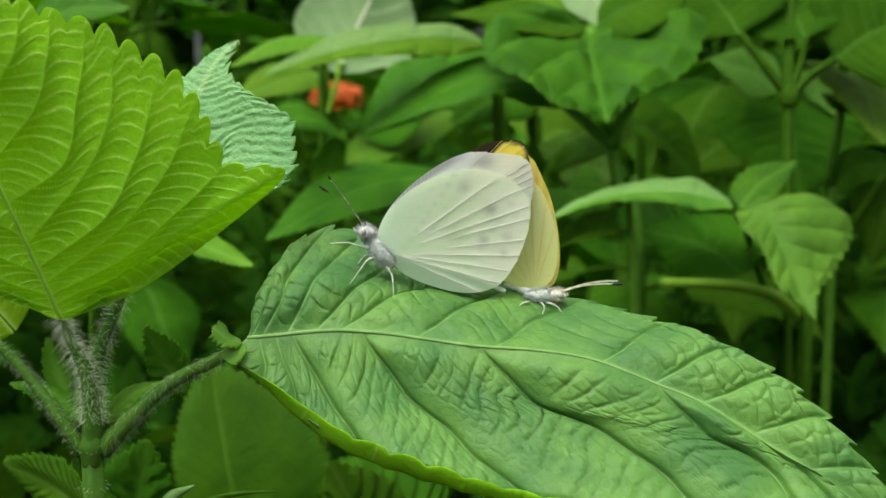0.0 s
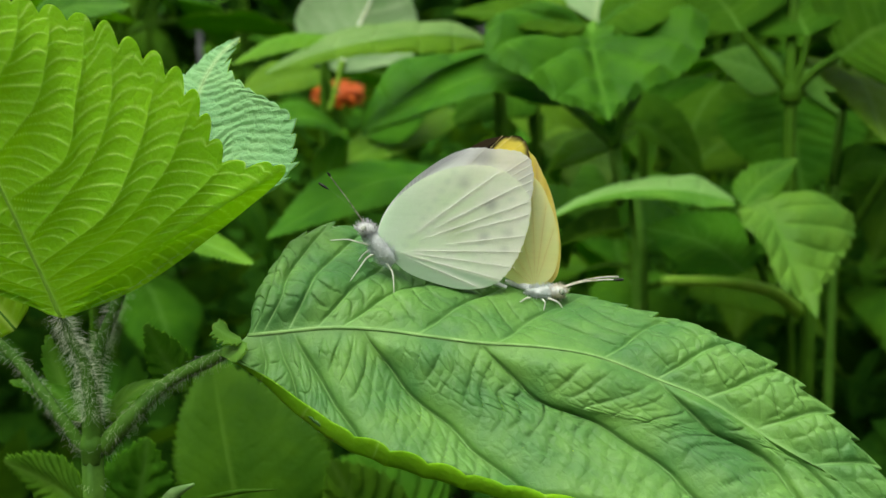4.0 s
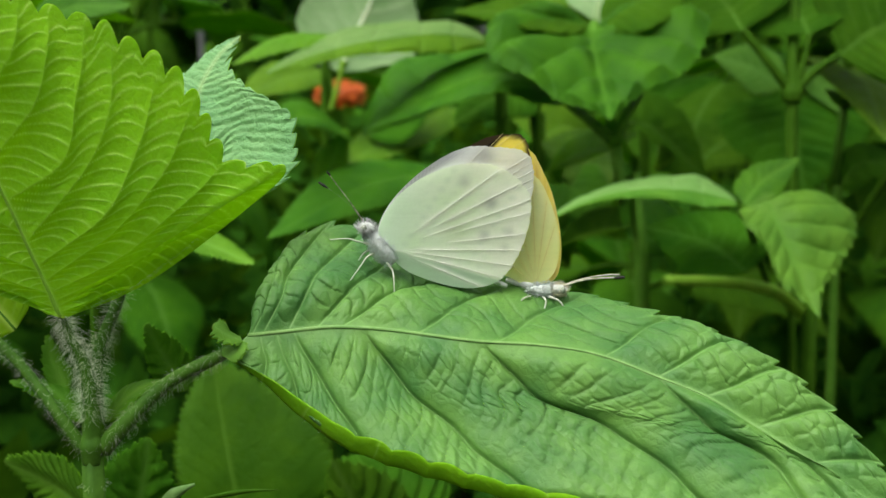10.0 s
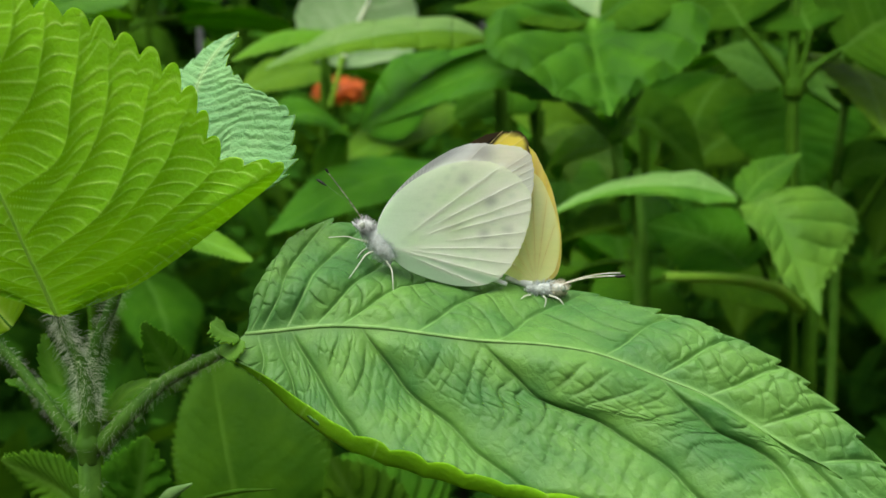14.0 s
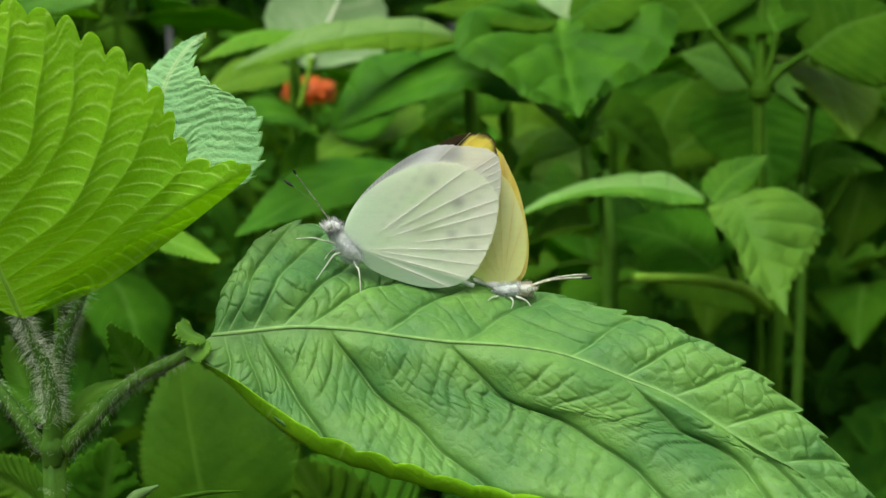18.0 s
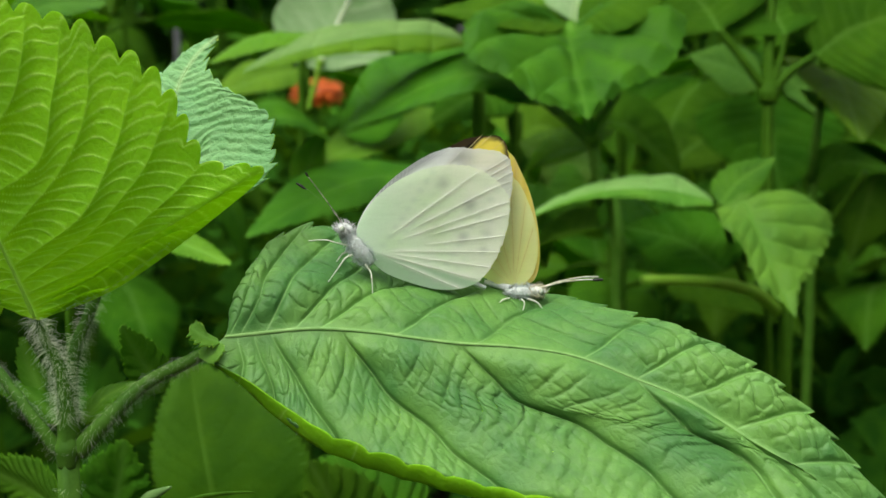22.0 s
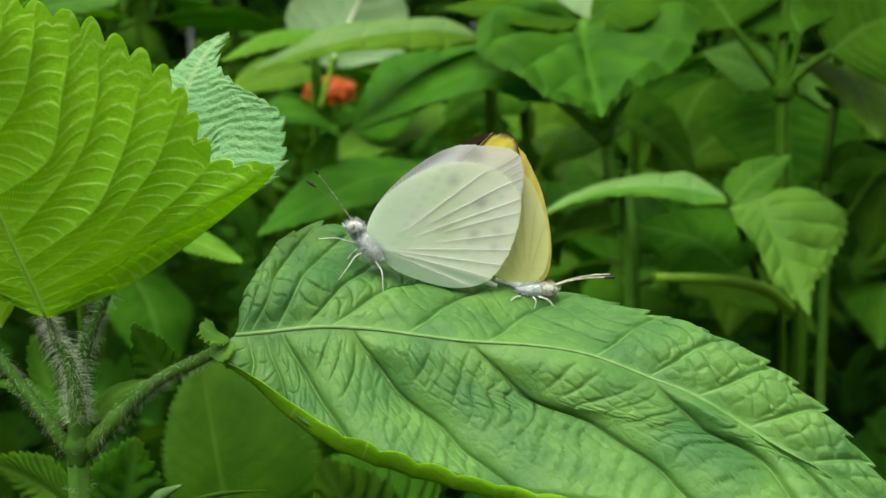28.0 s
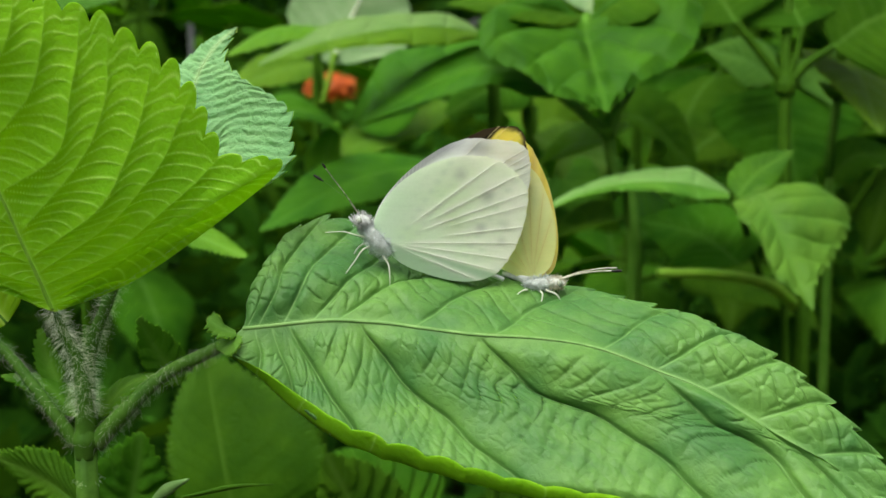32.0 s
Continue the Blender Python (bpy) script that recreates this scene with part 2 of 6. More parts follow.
PALE_UNDER = leaf_material("pale_leaf_underside", (0.20, 0.38, 0.14), (0.28, 0.46, 0.20), (0.46, 0.58, 0.32), (0.45, 0.72, 0.20), 0.4, 0.6, 0.2, 0.1)
STEM = plain_material("green_stem", (0.038, 0.110, 0.010), (0.072, 0.172, 0.018), 180.0, 0.5, spec=0.08, weight=0.25)
STEM_BACK = plain_material("back_stem", (0.036, 0.108, 0.005), (0.062, 0.165, 0.008), 90.0, 0.6, spec=0.05, weight=0.25)
RIB = plain_material("leaf_rib", (0.15, 0.31, 0.075), (0.22, 0.39, 0.11), 300.0, 0.5, weight=0.2)
RIB_BACK = plain_material("back_leaf_rib", (0.085, 0.235, 0.020), (0.12, 0.29, 0.03), 200.0, 0.6, spec=0.05, weight=0.3)
STUB = plain_material("bare_petiole", (0.21, 0.44, 0.03), (0.28, 0.52, 0.045), 150.0, 0.5, weight=0.3)
HAIR = plain_material("plant_hair", (0.84, 0.92, 0.70), (0.92, 0.96, 0.82), 300.0, 0.6, bump=0.0, weight=0.75)
WING = wing_material("wing_scales", 0.55)
FUZZ = plain_material("butterfly_fuzz", (0.66, 0.73, 0.70), (0.84, 0.89, 0.86), 900.0, 0.8, weight=0.5)
FUZZ_DARK = plain_material("butterfly_dark_fuzz", (0.30, 0.31, 0.29), (0.58, 0.60, 0.56), 900.0, 0.8)
BODY = plain_material("butterfly_body", (0.50, 0.54, 0.49), (0.74, 0.78, 0.72), 700.0, 0.85, spec=0.05)
LEG = plain_material("butterfly_leg", (0.40, 0.44, 0.32), (0.58, 0.61, 0.48), 900.0, 0.6)
ANTENNA = plain_material("antenna", (0.10, 0.09, 0.06), (0.42, 0.40, 0.28), 1500.0, 0.6)
CLUB = plain_material("antenna_club", (0.006, 0.006, 0.005), (0.02, 0.018, 0.015), 900.0, 0.45)
EYE = plain_material("butterfly_eye", (0.22, 0.26, 0.20), (0.34, 0.38, 0.28), 1200.0, 0.25)
SOIL = plain_material("soil", (0.018, 0.013, 0.008), (0.040, 0.029, 0.018), 14.0, 0.95, 0.8, 0.02)
ORANGE = plain_material("orange_petal", (0.34, 0.05, 0.004), (0.46, 0.10, 0.006), 60.0, 0.5, weight=0.2)
FLOWER_EYE = plain_material("flower_centre", (0.09, 0.035, 0.012), (0.20, 0.08, 0.02), 300.0, 0.8)
POST_DARK = plain_material("dark_post_paint", (0.004, 0.004, 0.005), (0.008, 0.008, 0.010), 20.0, 0.8, spec=0.08)
POST_PALE = plain_material("pale_post_paint", (0.13, 0.14, 0.13), (0.19, 0.20, 0.19), 20.0, 0.6)
# Base colour darkened to stand in for shade under a dense canopy.
UNDERGROWTH = leaf_material("undergrowth_leaf", (0.011, 0.048, 0.004), (0.028, 0.095, 0.006), (0.08, 0.20, 0.03), (0.20, 0.50, 0.008), 0.12, 0.6, 0.01, 0.1)
HEDGE = leaf_material("hedge_leaf", (0.012, 0.052, 0.005), (0.030, 0.098, 0.008), (0.08, 0.17, 0.03), (0.16, 0.40, 0.008), 0.2, 0.6, 0.01, 0.1)


# ---------------------------------------------------------------- mesh helpers
def mesh_of(name, verts, faces, mats, index=None, smooth=True, attrs=()):
    me = bpy.data.meshes.new(name)
    me.from_pydata([tuple(map(float, v)) for v in verts], [], faces)
    for m in mats:
        me.materials.append(m)
    if index is not None:
        me.polygons.foreach_set("material_index", np.asarray(index, dtype=np.int32))
    if smooth:
        me.polygons.foreach_set("use_smooth", np.ones(len(me.polygons), dtype=bool))
    for key, kind, data in attrs:
        a = me.attributes.new(key, kind, "POINT")
        a.data.foreach_set("value" if kind == "FLOAT" else "color", np.asarray(data, dtype=np.float32).ravel())
    me.update()
    return me


def thing(name, at, label, category, group="", kind=""):
    ob = new(name)
    ob.empty_display_size = 0.01
    ob.location = at
    return tagged(ob, label, category, group, kind)


def child(name, me, parent, at, label=""):
    """One mesh part at a place of the parent's space."""
    ob = new(name, me)
    ob.parent = parent
    ob.location = at
    return tagged(ob, label) if label else ob


def spline(pts, k):
    """Smooth curve through the control points, k samples."""
    p = np.array(pts, dtype=float)
    if len(p) == 2:
        return p[0] + np.linspace(0, 1, k)[:, None] * (p[1] - p[0])
    q = np.vstack([2 * p[0] - p[1], p, 2 * p[-1] - p[-2]])
    d = np.concatenate([[0], np.cumsum(np.linalg.norm(np.diff(p, axis=0), axis=1))])
    s = np.linspace(0, d[-1], k)
    i = np.clip(np.searchsorted(d, s, side="right") - 1, 0, len(p) - 2)
    t = ((s - d[i]) / np.maximum(d[i + 1] - d[i], 1e-9))[:, None]
    a, b, c, e = q[i], q[i + 1], q[i + 2], q[i + 3]
    return 0.5 * (2 * b + (c - a) * t + (2 * a - 5 * b + 4 * c - e) * t ** 2 + (3 * b - a - 3 * c + e) * t ** 3)


def unit(v):
    v = np.asarray(v, dtype=float)
    return v / np.maximum(np.linalg.norm(v, axis=-1, keepdims=True), 1e-12)


def tube_data(pts, radii, k=24, seg=10, flat=1.0, ridges=0, ridge=0.0):
    c = spline(pts, k)
    r = np.interp(np.linspace(0, 1, k), np.linspace(0, 1, len(radii)), radii)
    t = unit(np.gradient(c, axis=0))
    ref = np.array([0.0, -1.0, 0.12]) if abs(t[:, 1]).max() < 0.9 else np.array([1.0, 0, 0])
    s = unit(np.cross(t, ref))
    n = np.cross(s, t)
    a = np.linspace(0, 2 * np.pi, seg, endpoint=False)
    rr = 1 + ridge * np.cos(ridges * a)
    ring = (np.cos(a) * rr)[None, :, None] * s[:, None] + flat * (np.sin(a) * rr)[None, :, None] * n[:, None]
    v = (c[:, None] + r[:, None, None] * ring).reshape(-1, 3)
    f = [(i * seg + j, i * seg + (j + 1) % seg, (i + 1) * seg + (j + 1) % seg, (i + 1) * seg + j) for i in range(k - 1) for j in range(seg)]
    f += [tuple(range(seg))[::-1], tuple(range((k - 1) * seg, k * seg))]
    return v, f, unit(ring).reshape(-1, 3)


def tube(name, parent, pts, radii, material, k=24, seg=10, label="", **kw):
    """A rounded stalk through world points, as a part of the parent."""
    o = np.array(parent_place(parent))
    pts = np.array(pts, dtype=float)
    v, f, _ = tube_data(pts - pts[0], radii, k, seg, **kw)
    return child(name, mesh_of(name, v, f, [material]), parent, tuple(pts[0] - o), label)


def parent_place(ob):
    p = Vector((0, 0, 0))
    while ob is not None:
        p += ob.location
        ob = ob.parent
    return p


def hairs(name, parent, pts, radii, count, length, rng, width=0.00003, droop=0.0, label="", start=0.0, material=None):
    """Fine hairs that stand off a stalk."""
    o = np.array(parent_place(parent))
    pts = np.array(pts, dtype=float)
    at0 = pts[0].copy()
    v0, _, nr = tube_data(pts - at0, radii, 60, 16)
    verts, faces = [], []
    for _ in range(count):
        i = rng.randrange(int(start * len(v0)), len(v0))
        p = v0[i] + np.array([rng.gauss(0, 1) for _ in range(3)]) * 0.0002
        d = unit(nr[i] + np.array([rng.gauss(0, 0.35) for _ in range(3)]) + np.array([0, 0, droop]))
        ln = length * rng.uniform(0.5, 1.15)
        s = unit(np.cross(d, [0.3, 0.8, 0.5])) * width
        q = np.cross(d, s)
        tip = p + d * ln + np.array([0, 0, droop * ln * 0.4])
        mid = p + d * ln * 0.55
        b = len(verts)
        verts += [p + s, p - s * 0.5 + q * 0.8, p - s * 0.5 - q * 0.8, mid + s * 0.7, mid - s * 0.35 + q * 0.55, mid - s * 0.35 - q * 0.55, tip]
        faces += [(b, b + 1, b + 4, b + 3), (b + 1, b + 2, b + 5, b + 4), (b + 2, b, b + 3, b + 5), (b + 3, b + 4, b + 6), (b + 4, b + 5, b + 6), (b + 5, b + 3, b + 6)]
    me = mesh_of(name, verts, faces, [material or HAIR])
    return tagged(child(name, me, parent, tuple(at0 - o), label), kind="stuff")


OVATE = [(0, 0.06), (0.04, 0.38), (0.12, 0.74), (0.25, 0.97), (0.38, 1.0), (0.55, 0.85), (0.72, 0.56), (0.86, 0.26), (0.94, 0.10), (1, 0.0)]
FLAT = [(0, 10), (0.5, 4), (1, -12)]


def smooth_interp(x, table):
    xs, ys = zip(*table)
    y = np.interp(np.linspace(0, 1, 201), xs, ys)
    k = np.ones(9) / 9
    z = np.convolve(np.pad(y, 4, mode="edge"), k, mode="valid")
    z[:3], z[-3:] = y[:3], y[-3:]
    return np.interp(x, np.linspace(0, 1, 201), z)


GRIDS = {}


def puckers(a, b, seed):
    """Jittered cells: the gap between the nearest and the second nearest cell centre, 0 along the creases."""
    ia, ib = np.floor(a), np.floor(b)
    near1, near2 = np.full(a.shape, 9.0), np.full(a.shape, 9.0)
    for i, j in itertools.product((-1, 0, 1), (-1, 0, 1)):
        ha = np.sin((ia + i) * 127.1 + (ib + j) * 311.7 + seed) * 43758.5453
        hb = np.sin((ia + i) * 269.5 + (ib + j) * 183.3 + seed) * 43758.5453
        d = np.hypot(ia + i + 0.15 + 0.7 * (ha - np.floor(ha)) - a, ib + j + 0.15 + 0.7 * (hb - np.floor(hb)) - b)
        near2 = np.where(d < near1, near1, np.minimum(near2, d))
        near1 = np.minimum(near1, d)
    return near2 - near1


def leaf_mesh(name, mid, face, wl, wr, left=None, right=None, left_form=OVATE, right_form=OVATE, teeth=24, tooth=0.0014, laterals=8, slant=0.26,
              puff=0.0009, quilt=0.0004, quilts=9.0, thick=0.00022, nu=200, nv=34, mats=None, seed=0, rib_width=0.0009, wave=0.0, tooth_from=0.06,
              tooth_r=None, puff_l=None, crenate=False, sweep=1.15, thread=0.0003, ladder=0.35, rungs=0.0, side_tone=0.8, rise=0.10, rib_up=-0.0003, sway_q=0.2, tooth_lean=0.9, tooth_to=0.06):
    """A toothed leaf. mid: points along the midrib from base to tip; face: the way the upper side looks; wl, wr: half widths;
    left, right: cross-section, rows of (u, [(v, degrees)]), positive towards the upper side."""
    rng = np.random.default_rng(seed)
    base = np.array(mid[0], dtype=float)
    M = spline(np.array(mid, dtype=float) - base, nu)
    T = unit(np.gradient(M, axis=0))
    axis = T
    S = unit(np.cross(axis, np.array(face, dtype=float)))
    N = np.cross(S, axis)
    L = np.linalg.norm(np.diff(M, axis=0), axis=1).sum()
    u = np.linspace(0, 1, nu)
    sheets, masks = [], []
    v = np.linspace(0, 1, nv) ** 0.9
    for sign, w, form, sect, tooth in ((-1, wl, left_form, left or [(0, FLAT)], tooth), (1, wr, right_form, right or [(0, FLAT)], tooth if tooth_r is None else tooth_r)):
        half = smooth_interp(u, form) * w
        us = [row[0] for row in sect]
        table = np.array([np.interp(v, *zip(*row[1])) for row in sect])
        ang = np.radians(np.array([np.interp(u, us, table[:, j]) for j in range(nv)]).T)
        dv = np.diff(v, prepend=0)
        X, Z = np.cumsum(np.cos(ang) * dv, axis=1), np.cumsum(np.sin(ang) * dv, axis=1)
        V, U = np.meshgrid(v, u)
        wob = 0.012 * np.sin(7 * U + 5 * V + seed + sign) + 0.008 * np.sin(19 * U * (1 + 0.3 * V) + 3 * seed)
        s = (U - slant * V ** sweep * (1 - 0.35 * U) + wob + (0.25 / laterals if sign > 0 else 0)) * laterals
        cell = s - np.floor(s)
        dvein = np.minimum(cell, 1 - cell) * L / laterals * 0.75
        fade = np.clip(half[:, None] / 0.008, 0, 1)
        dmid = V * half[:, None]
        vein = np.exp(-(dvein / thread) ** 2) * np.clip(1.1 - 0.8 * V, 0, 1) * side_tone
        vein = np.maximum(vein, np.exp(-(dmid / rib_width) ** 2))
        lift = (puff_l if puff_l is not None and sign < 0 else puff) * ((1 - np.exp(-(cell / rise) ** 2)) * (1 - cell ** 1.6) * 1.25 if rise else np.sin(np.pi * cell ** 0.72) ** 0.75) * fade
        lift *= 1 - np.exp(-(dmid / 0.002) ** 2)
        hash_cell = np.sin(np.floor(s) * 12.9898 + sign * 3.1 + seed) * 0.5
        q = (U * rungs + V * quilts * (0.85 + 0.3 * U) + hash_cell * 2.3 + sway_q * np.sin(s * 6.28 + seed) + 0.45 * np.sin(13 * U + 9 * V) + 0.35 * np.sin(31 * U - 17 * V + hash_cell * 9))
        qc = np.abs(q - np.floor(q) - 0.5) * 2
        lift += quilt * (1 - qc ** 4) * (1 - np.exp(-(dvein / 0.0012) ** 2)) * fade
        vein = np.maximum(vein, ladder * np.clip((qc - 0.83) / 0.13, 0, 1))
        lift *= 1 - np.exp(-(dmid / 0.0022) ** 2)
        lift += wave * np.sin(U * 17 + seed + sign) * V ** 2
        # teeth
        ph = u * teeth + 0.3 * np.sin(u * 23 + seed)
        fr = ph - np.floor(ph)
        saw = np.where(fr < 0.78, (fr / 0.78) ** 0.5, 1 - (fr - 0.78) / 0.22)
        if crenate:
            saw = 1 - np.abs(2 * fr - 1) ** 2.4
        saw *= np.clip((u - tooth_from) / 0.05, 0, 1) * np.clip((1 - u) / tooth_to, 0, 1)
        saw *= 0.8 + 0.4 * np.interp(u * 40, np.arange(41), rng.random(41))
        edge = np.clip((V - 0.8) / 0.2, 0, 1) ** 1.5
        ext = tooth * saw[:, None] * edge
        lean = tooth * (0.5 if crenate else tooth_lean) * saw[:, None] * edge
        out = X * half[:, None] + np.cos(ang) * ext
        up = Z * half[:, None] + np.sin(ang) * ext
        P = M[:, None] + sign * S[:, None] * (out - np.sin(ang) * lift)[..., None] + N[:, None] * (up + np.cos(ang) * lift)[..., None] + T[:, None] * lean[..., None]
        sheets.append(P)
        masks.append(vein)
    P = np.concatenate([sheets[0][:, :0:-1], sheets[1]], axis=1)
    A = np.concatenate([masks[0][:, :0:-1], masks[1]], axis=1)
    nc = P.shape[1]
    du, dvv = np.gradient(P, axis=0), np.gradient(P, axis=1)
    nrm = unit(np.cross(dvv, du))
    lower = P - nrm * thick
    verts = np.concatenate([P.reshape(-1, 3), lower.reshape(-1, 3)])
    k = nu * nc
    i, j = np.meshgrid(np.arange(nu - 1), np.arange(nc - 1), indexing="ij")
    a = (i * nc + j).ravel()
    up_f = np.stack([a, a + 1, a + nc + 1, a + nc], 1)
    lo_f = up_f[:, ::-1] + k
    rim = [(r * nc, (r + 1) * nc, (r + 1) * nc + k, r * nc + k) for r in range(nu - 1)]
    rim += [((r + 1) * nc - 1, (r + 1) * nc - 1 + k, (r + 2) * nc - 1 + k, (r + 2) * nc - 1) for r in range(nu - 1)]
    rim += [(c, c + k, c + 1 + k, c + 1) for c in range(nc - 1)]
    faces = up_f.tolist() + lo_f.tolist() + [tuple(x) for x in rim]
    index = [0] * len(up_f) + [1] * len(lo_f) + [1] * len(rim)
    me = mesh_of(name, verts, faces, mats or [BACK_TOP, BACK_UNDER], index, True, [("vein", "FLOAT", np.concatenate([A.ravel(), A.ravel()]))])
    rib = M + N * rib_up
    GRIDS[me.name] = (P, N)
    return me, rib, L


def fringe(ob, side, v, u0, u1, count, length, seed, width=0.000022):
    """Short pale hairs along a leaf's margin or fold."""
    P, N = GRIDS[ob.data.name]
    r2 = random.Random(seed)
    nu, nc = P.shape[0], P.shape[1]
    half = nc // 2
    col = half + int(side * v * half)
    verts, faces = [], []
    for _ in range(count):
        i = int(nu * r2.uniform(u0, u1))
        p = P[i, col]
        d = unit(unit(P[i, col] - P[i, half]) * 0.7 - N[i] * r2.uniform(0.2, 1.0) + np.array([r2.gauss(0, 0.3) for _ in range(3)]))
        s = unit(np.cross(d, [0.3, 0.8, 0.5])) * width
        q = np.cross(d, s)
        k = len(verts)
        verts += [p + s, p - s * 0.5 + q * 0.8, p - s * 0.5 - q * 0.8, p + d * length * r2.uniform(0.5, 1.1)]
        faces += [(k, k + 1, k + 3), (k + 1, k + 2, k + 3), (k + 2, k, k + 3)]
    tagged(child("hairs", mesh_of("hairs", verts, faces, [HAIR]), ob, (0, 0, 0)), kind="stuff")


def leaf(plant, mid, face, wl, wr=None, arch=0.0, rib=0.0005, rib_mat=None, label="", petiole=None, petiole_r=0.0011, name="leaf", stalk_mat=None, **kw):
    """A leaf as a part of a plant, with its midrib (and its petiole, from the stem to the leaf's base) as sub-parts."""
    mid = [np.array(p, dtype=float) for p in mid]
    if len(mid) == 2 and arch:
        nrm = unit(face)
        mid = [mid[0], mid[0] + (mid[1] - mid[0]) * 0.35 + nrm * arch, mid[0] + (mid[1] - mid[0]) * 0.7 + nrm * arch * 0.85, mid[1]]
    me, line, L = leaf_mesh(name, mid, face, wl, wl if wr is None else wr, **kw)
    o = np.array(parent_place(plant))
    ob = child(name, me, plant, tuple(mid[0] - o), label)
    v, f, _ = tube_data(line[:: max(1, len(line) // 24)], [rib, rib * 0.75, rib * 0.4, rib * 0.1], 40, 8)
    child("midrib", mesh_of("midrib", v, f, [rib_mat or RIB_BACK]), ob, (0, 0, 0))
    if petiole is not None:
        tube("petiole", ob, petiole, [petiole_r * 1.25, petiole_r, petiole_r], stalk_mat or STEM_BACK, 20, 8)
    return ob


def rib(tau, *pts):
    """A lateral vein: where it leaves the midrib (0 base, 1 tip), then its points to the margin, in millimetres from the leaf's base."""
    return tau, np.array(pts, dtype=float) / 1000


def through_knots(q, s):
    """Smooth curve through equally numbered knots q, at the positions s (0 to len(q) - 1)."""
    q = np.concatenate([[2 * q[0] - q[1]], q, [2 * q[-1] - q[-2]]])
    i = np.clip(np.floor(s).astype(int), 0, len(q) - 4)
    t = (s - i).reshape(-1, *([1] * (q.ndim - 1)))
    a, b, c, e = q[i], q[i + 1], q[i + 2], q[i + 3]
    return 0.5 * (2 * b + (c - a) * t + (2 * a - 5 * b + 4 * c - e) * t ** 2 + (3 * b - a - 3 * c + e) * t ** 3)


def blade_half(mid, ribs, sign, face, nu, nv, seed, split=1, fold=None, teeth=0.005, tooth=0.001, lean=0.6, tooth_from=0.5, crenate=False, puff=0.001, peak=0.7, pitch=0.004, shear=0.0, slip=0.0,
               dome=0.0003, crease=0.0002, line=0.0, pebble=0.0, pebble_from=0.0, thread=0.00022, tone=0.7, calm=0.9, wide=0.009, grain=(0.0028, 0.0026), shift=0.22, flat_to=0.0015, rung=0.1, cut=0.00025, clear=0.0008, lee=0.0):
    """One half of a leaf, lofted over its lateral veins; the tissue between them bulges, and is creased across by finer veins."""
    taus = np.array([r[0] for r in ribs])
    knots = np.stack([r[1] for r in ribs])
    n, kk = knots.shape[0], knots.shape[1]
    gap = np.linalg.norm(np.diff(knots, axis=0), axis=2)
    run = np.concatenate([[0], np.cumsum(np.maximum(gap.max(axis=1), 0.0008))])
    s = np.interp(np.linspace(0, run[-1], nu), run, np.arange(n))
    fine = spline(mid, 400)
    d = np.concatenate([[0], np.cumsum(np.linalg.norm(np.diff(fine, axis=0), axis=1))])
    tau = through_knots(np.repeat(taus[:, None], 2, 1), s)[:, 0]
    root = np.stack([np.interp(np.clip(tau, 0, 1) * d[-1], d, fine[:, k]) for k in range(3)], 1)
    rows = np.concatenate([root[:, None], through_knots(knots, s)], axis=1)
    v = np.linspace(0, 1, nv)
    if fold is None:
        x = v * kk
        P = through_knots(rows.transpose(1, 0, 2), x).transpose(1, 0, 2)
        vf = v
    else:
        flat = through_knots(rows[:, :-1].transpose(1, 0, 2), np.clip(v / fold, 0, 1) * (kk - 1)).transpose(1, 0, 2)
        w = np.clip((v - fold) / (1 - fold), 0, 1)[None, :, None]
        out = (rows[:, -2] - rows[:, -3])[:, None] * 0.03 * np.sin(np.pi * w ** 0.7)
        P = flat + (rows[:, -1] - rows[:, -2])[:, None] * w + out + unit(face) * 0.0007 * np.sin(np.pi * w)
        vf = np.clip(v / fold, 0, 1)
    S, V = np.meshgrid(s, v, indexing="ij")
    VF = np.broadcast_to(vf, S.shape)
    along = np.concatenate([np.zeros((nu, 1)), np.cumsum(np.linalg.norm(np.diff(P, axis=1), axis=2), axis=1)], axis=1)
    du, dv = np.gradient(P, axis=0), np.gradient(P, axis=1)
    N = unit(np.cross(dv, du))
    N *= np.sign((N * np.array(face)).sum(-1).mean() or 1.0)
    width = np.linalg.norm(du, axis=2) / np.maximum(np.gradient(s), 1e-6)[:, None] / split
    S2 = S * split + 0.025 * np.sin(along * 420 + seed) * np.clip(VF * 3, 0, 1) * np.clip(4 * (1 - VF), 0, 1)
    cell = S2 - np.floor(S2)
    dvein = np.minimum(cell, 1 - cell) * width
    room = np.clip(width / wide, 0, 1)
    quiet = (1 - np.exp(-(along / flat_to) ** 2)) * (1 - np.clip((VF - calm) / max(1e-6, 1 - calm), 0, 1))
    lift = puff * np.sin(np.pi * cell ** peak) ** 0.8 * room
    hsh = np.sin(np.floor(S2) * 12.9898 + sign * 3.1 + seed) * 0.5
    offset = np.abs(np.gradient(np.clip(tau, 0, 1) * d[-1], s))[:, None] / split
    offset = np.minimum(offset, 0.022)
    slid = along + slip * offset * cell
    q = slid / pitch + shear * cell ** 2 + 2.3 * hsh + shift * np.sin(5.1 * S2 + slid * 300) + shift * np.sin(slid * 900 + 7 * hsh + 2.1 * cell)
    qc = np.abs(q - np.floor(q) - 0.5) * 2
    pick = np.sin(np.floor(q) * 78.233 + np.floor(S2) * 37.7 + seed)
    rr = np.exp(-((1 - qc) / rung) ** 2)
    between = 1 - np.exp(-(dvein / clear) ** 2)
    if lee:
        between *= np.clip((cell - lee) / 0.25, 0.1, 1)
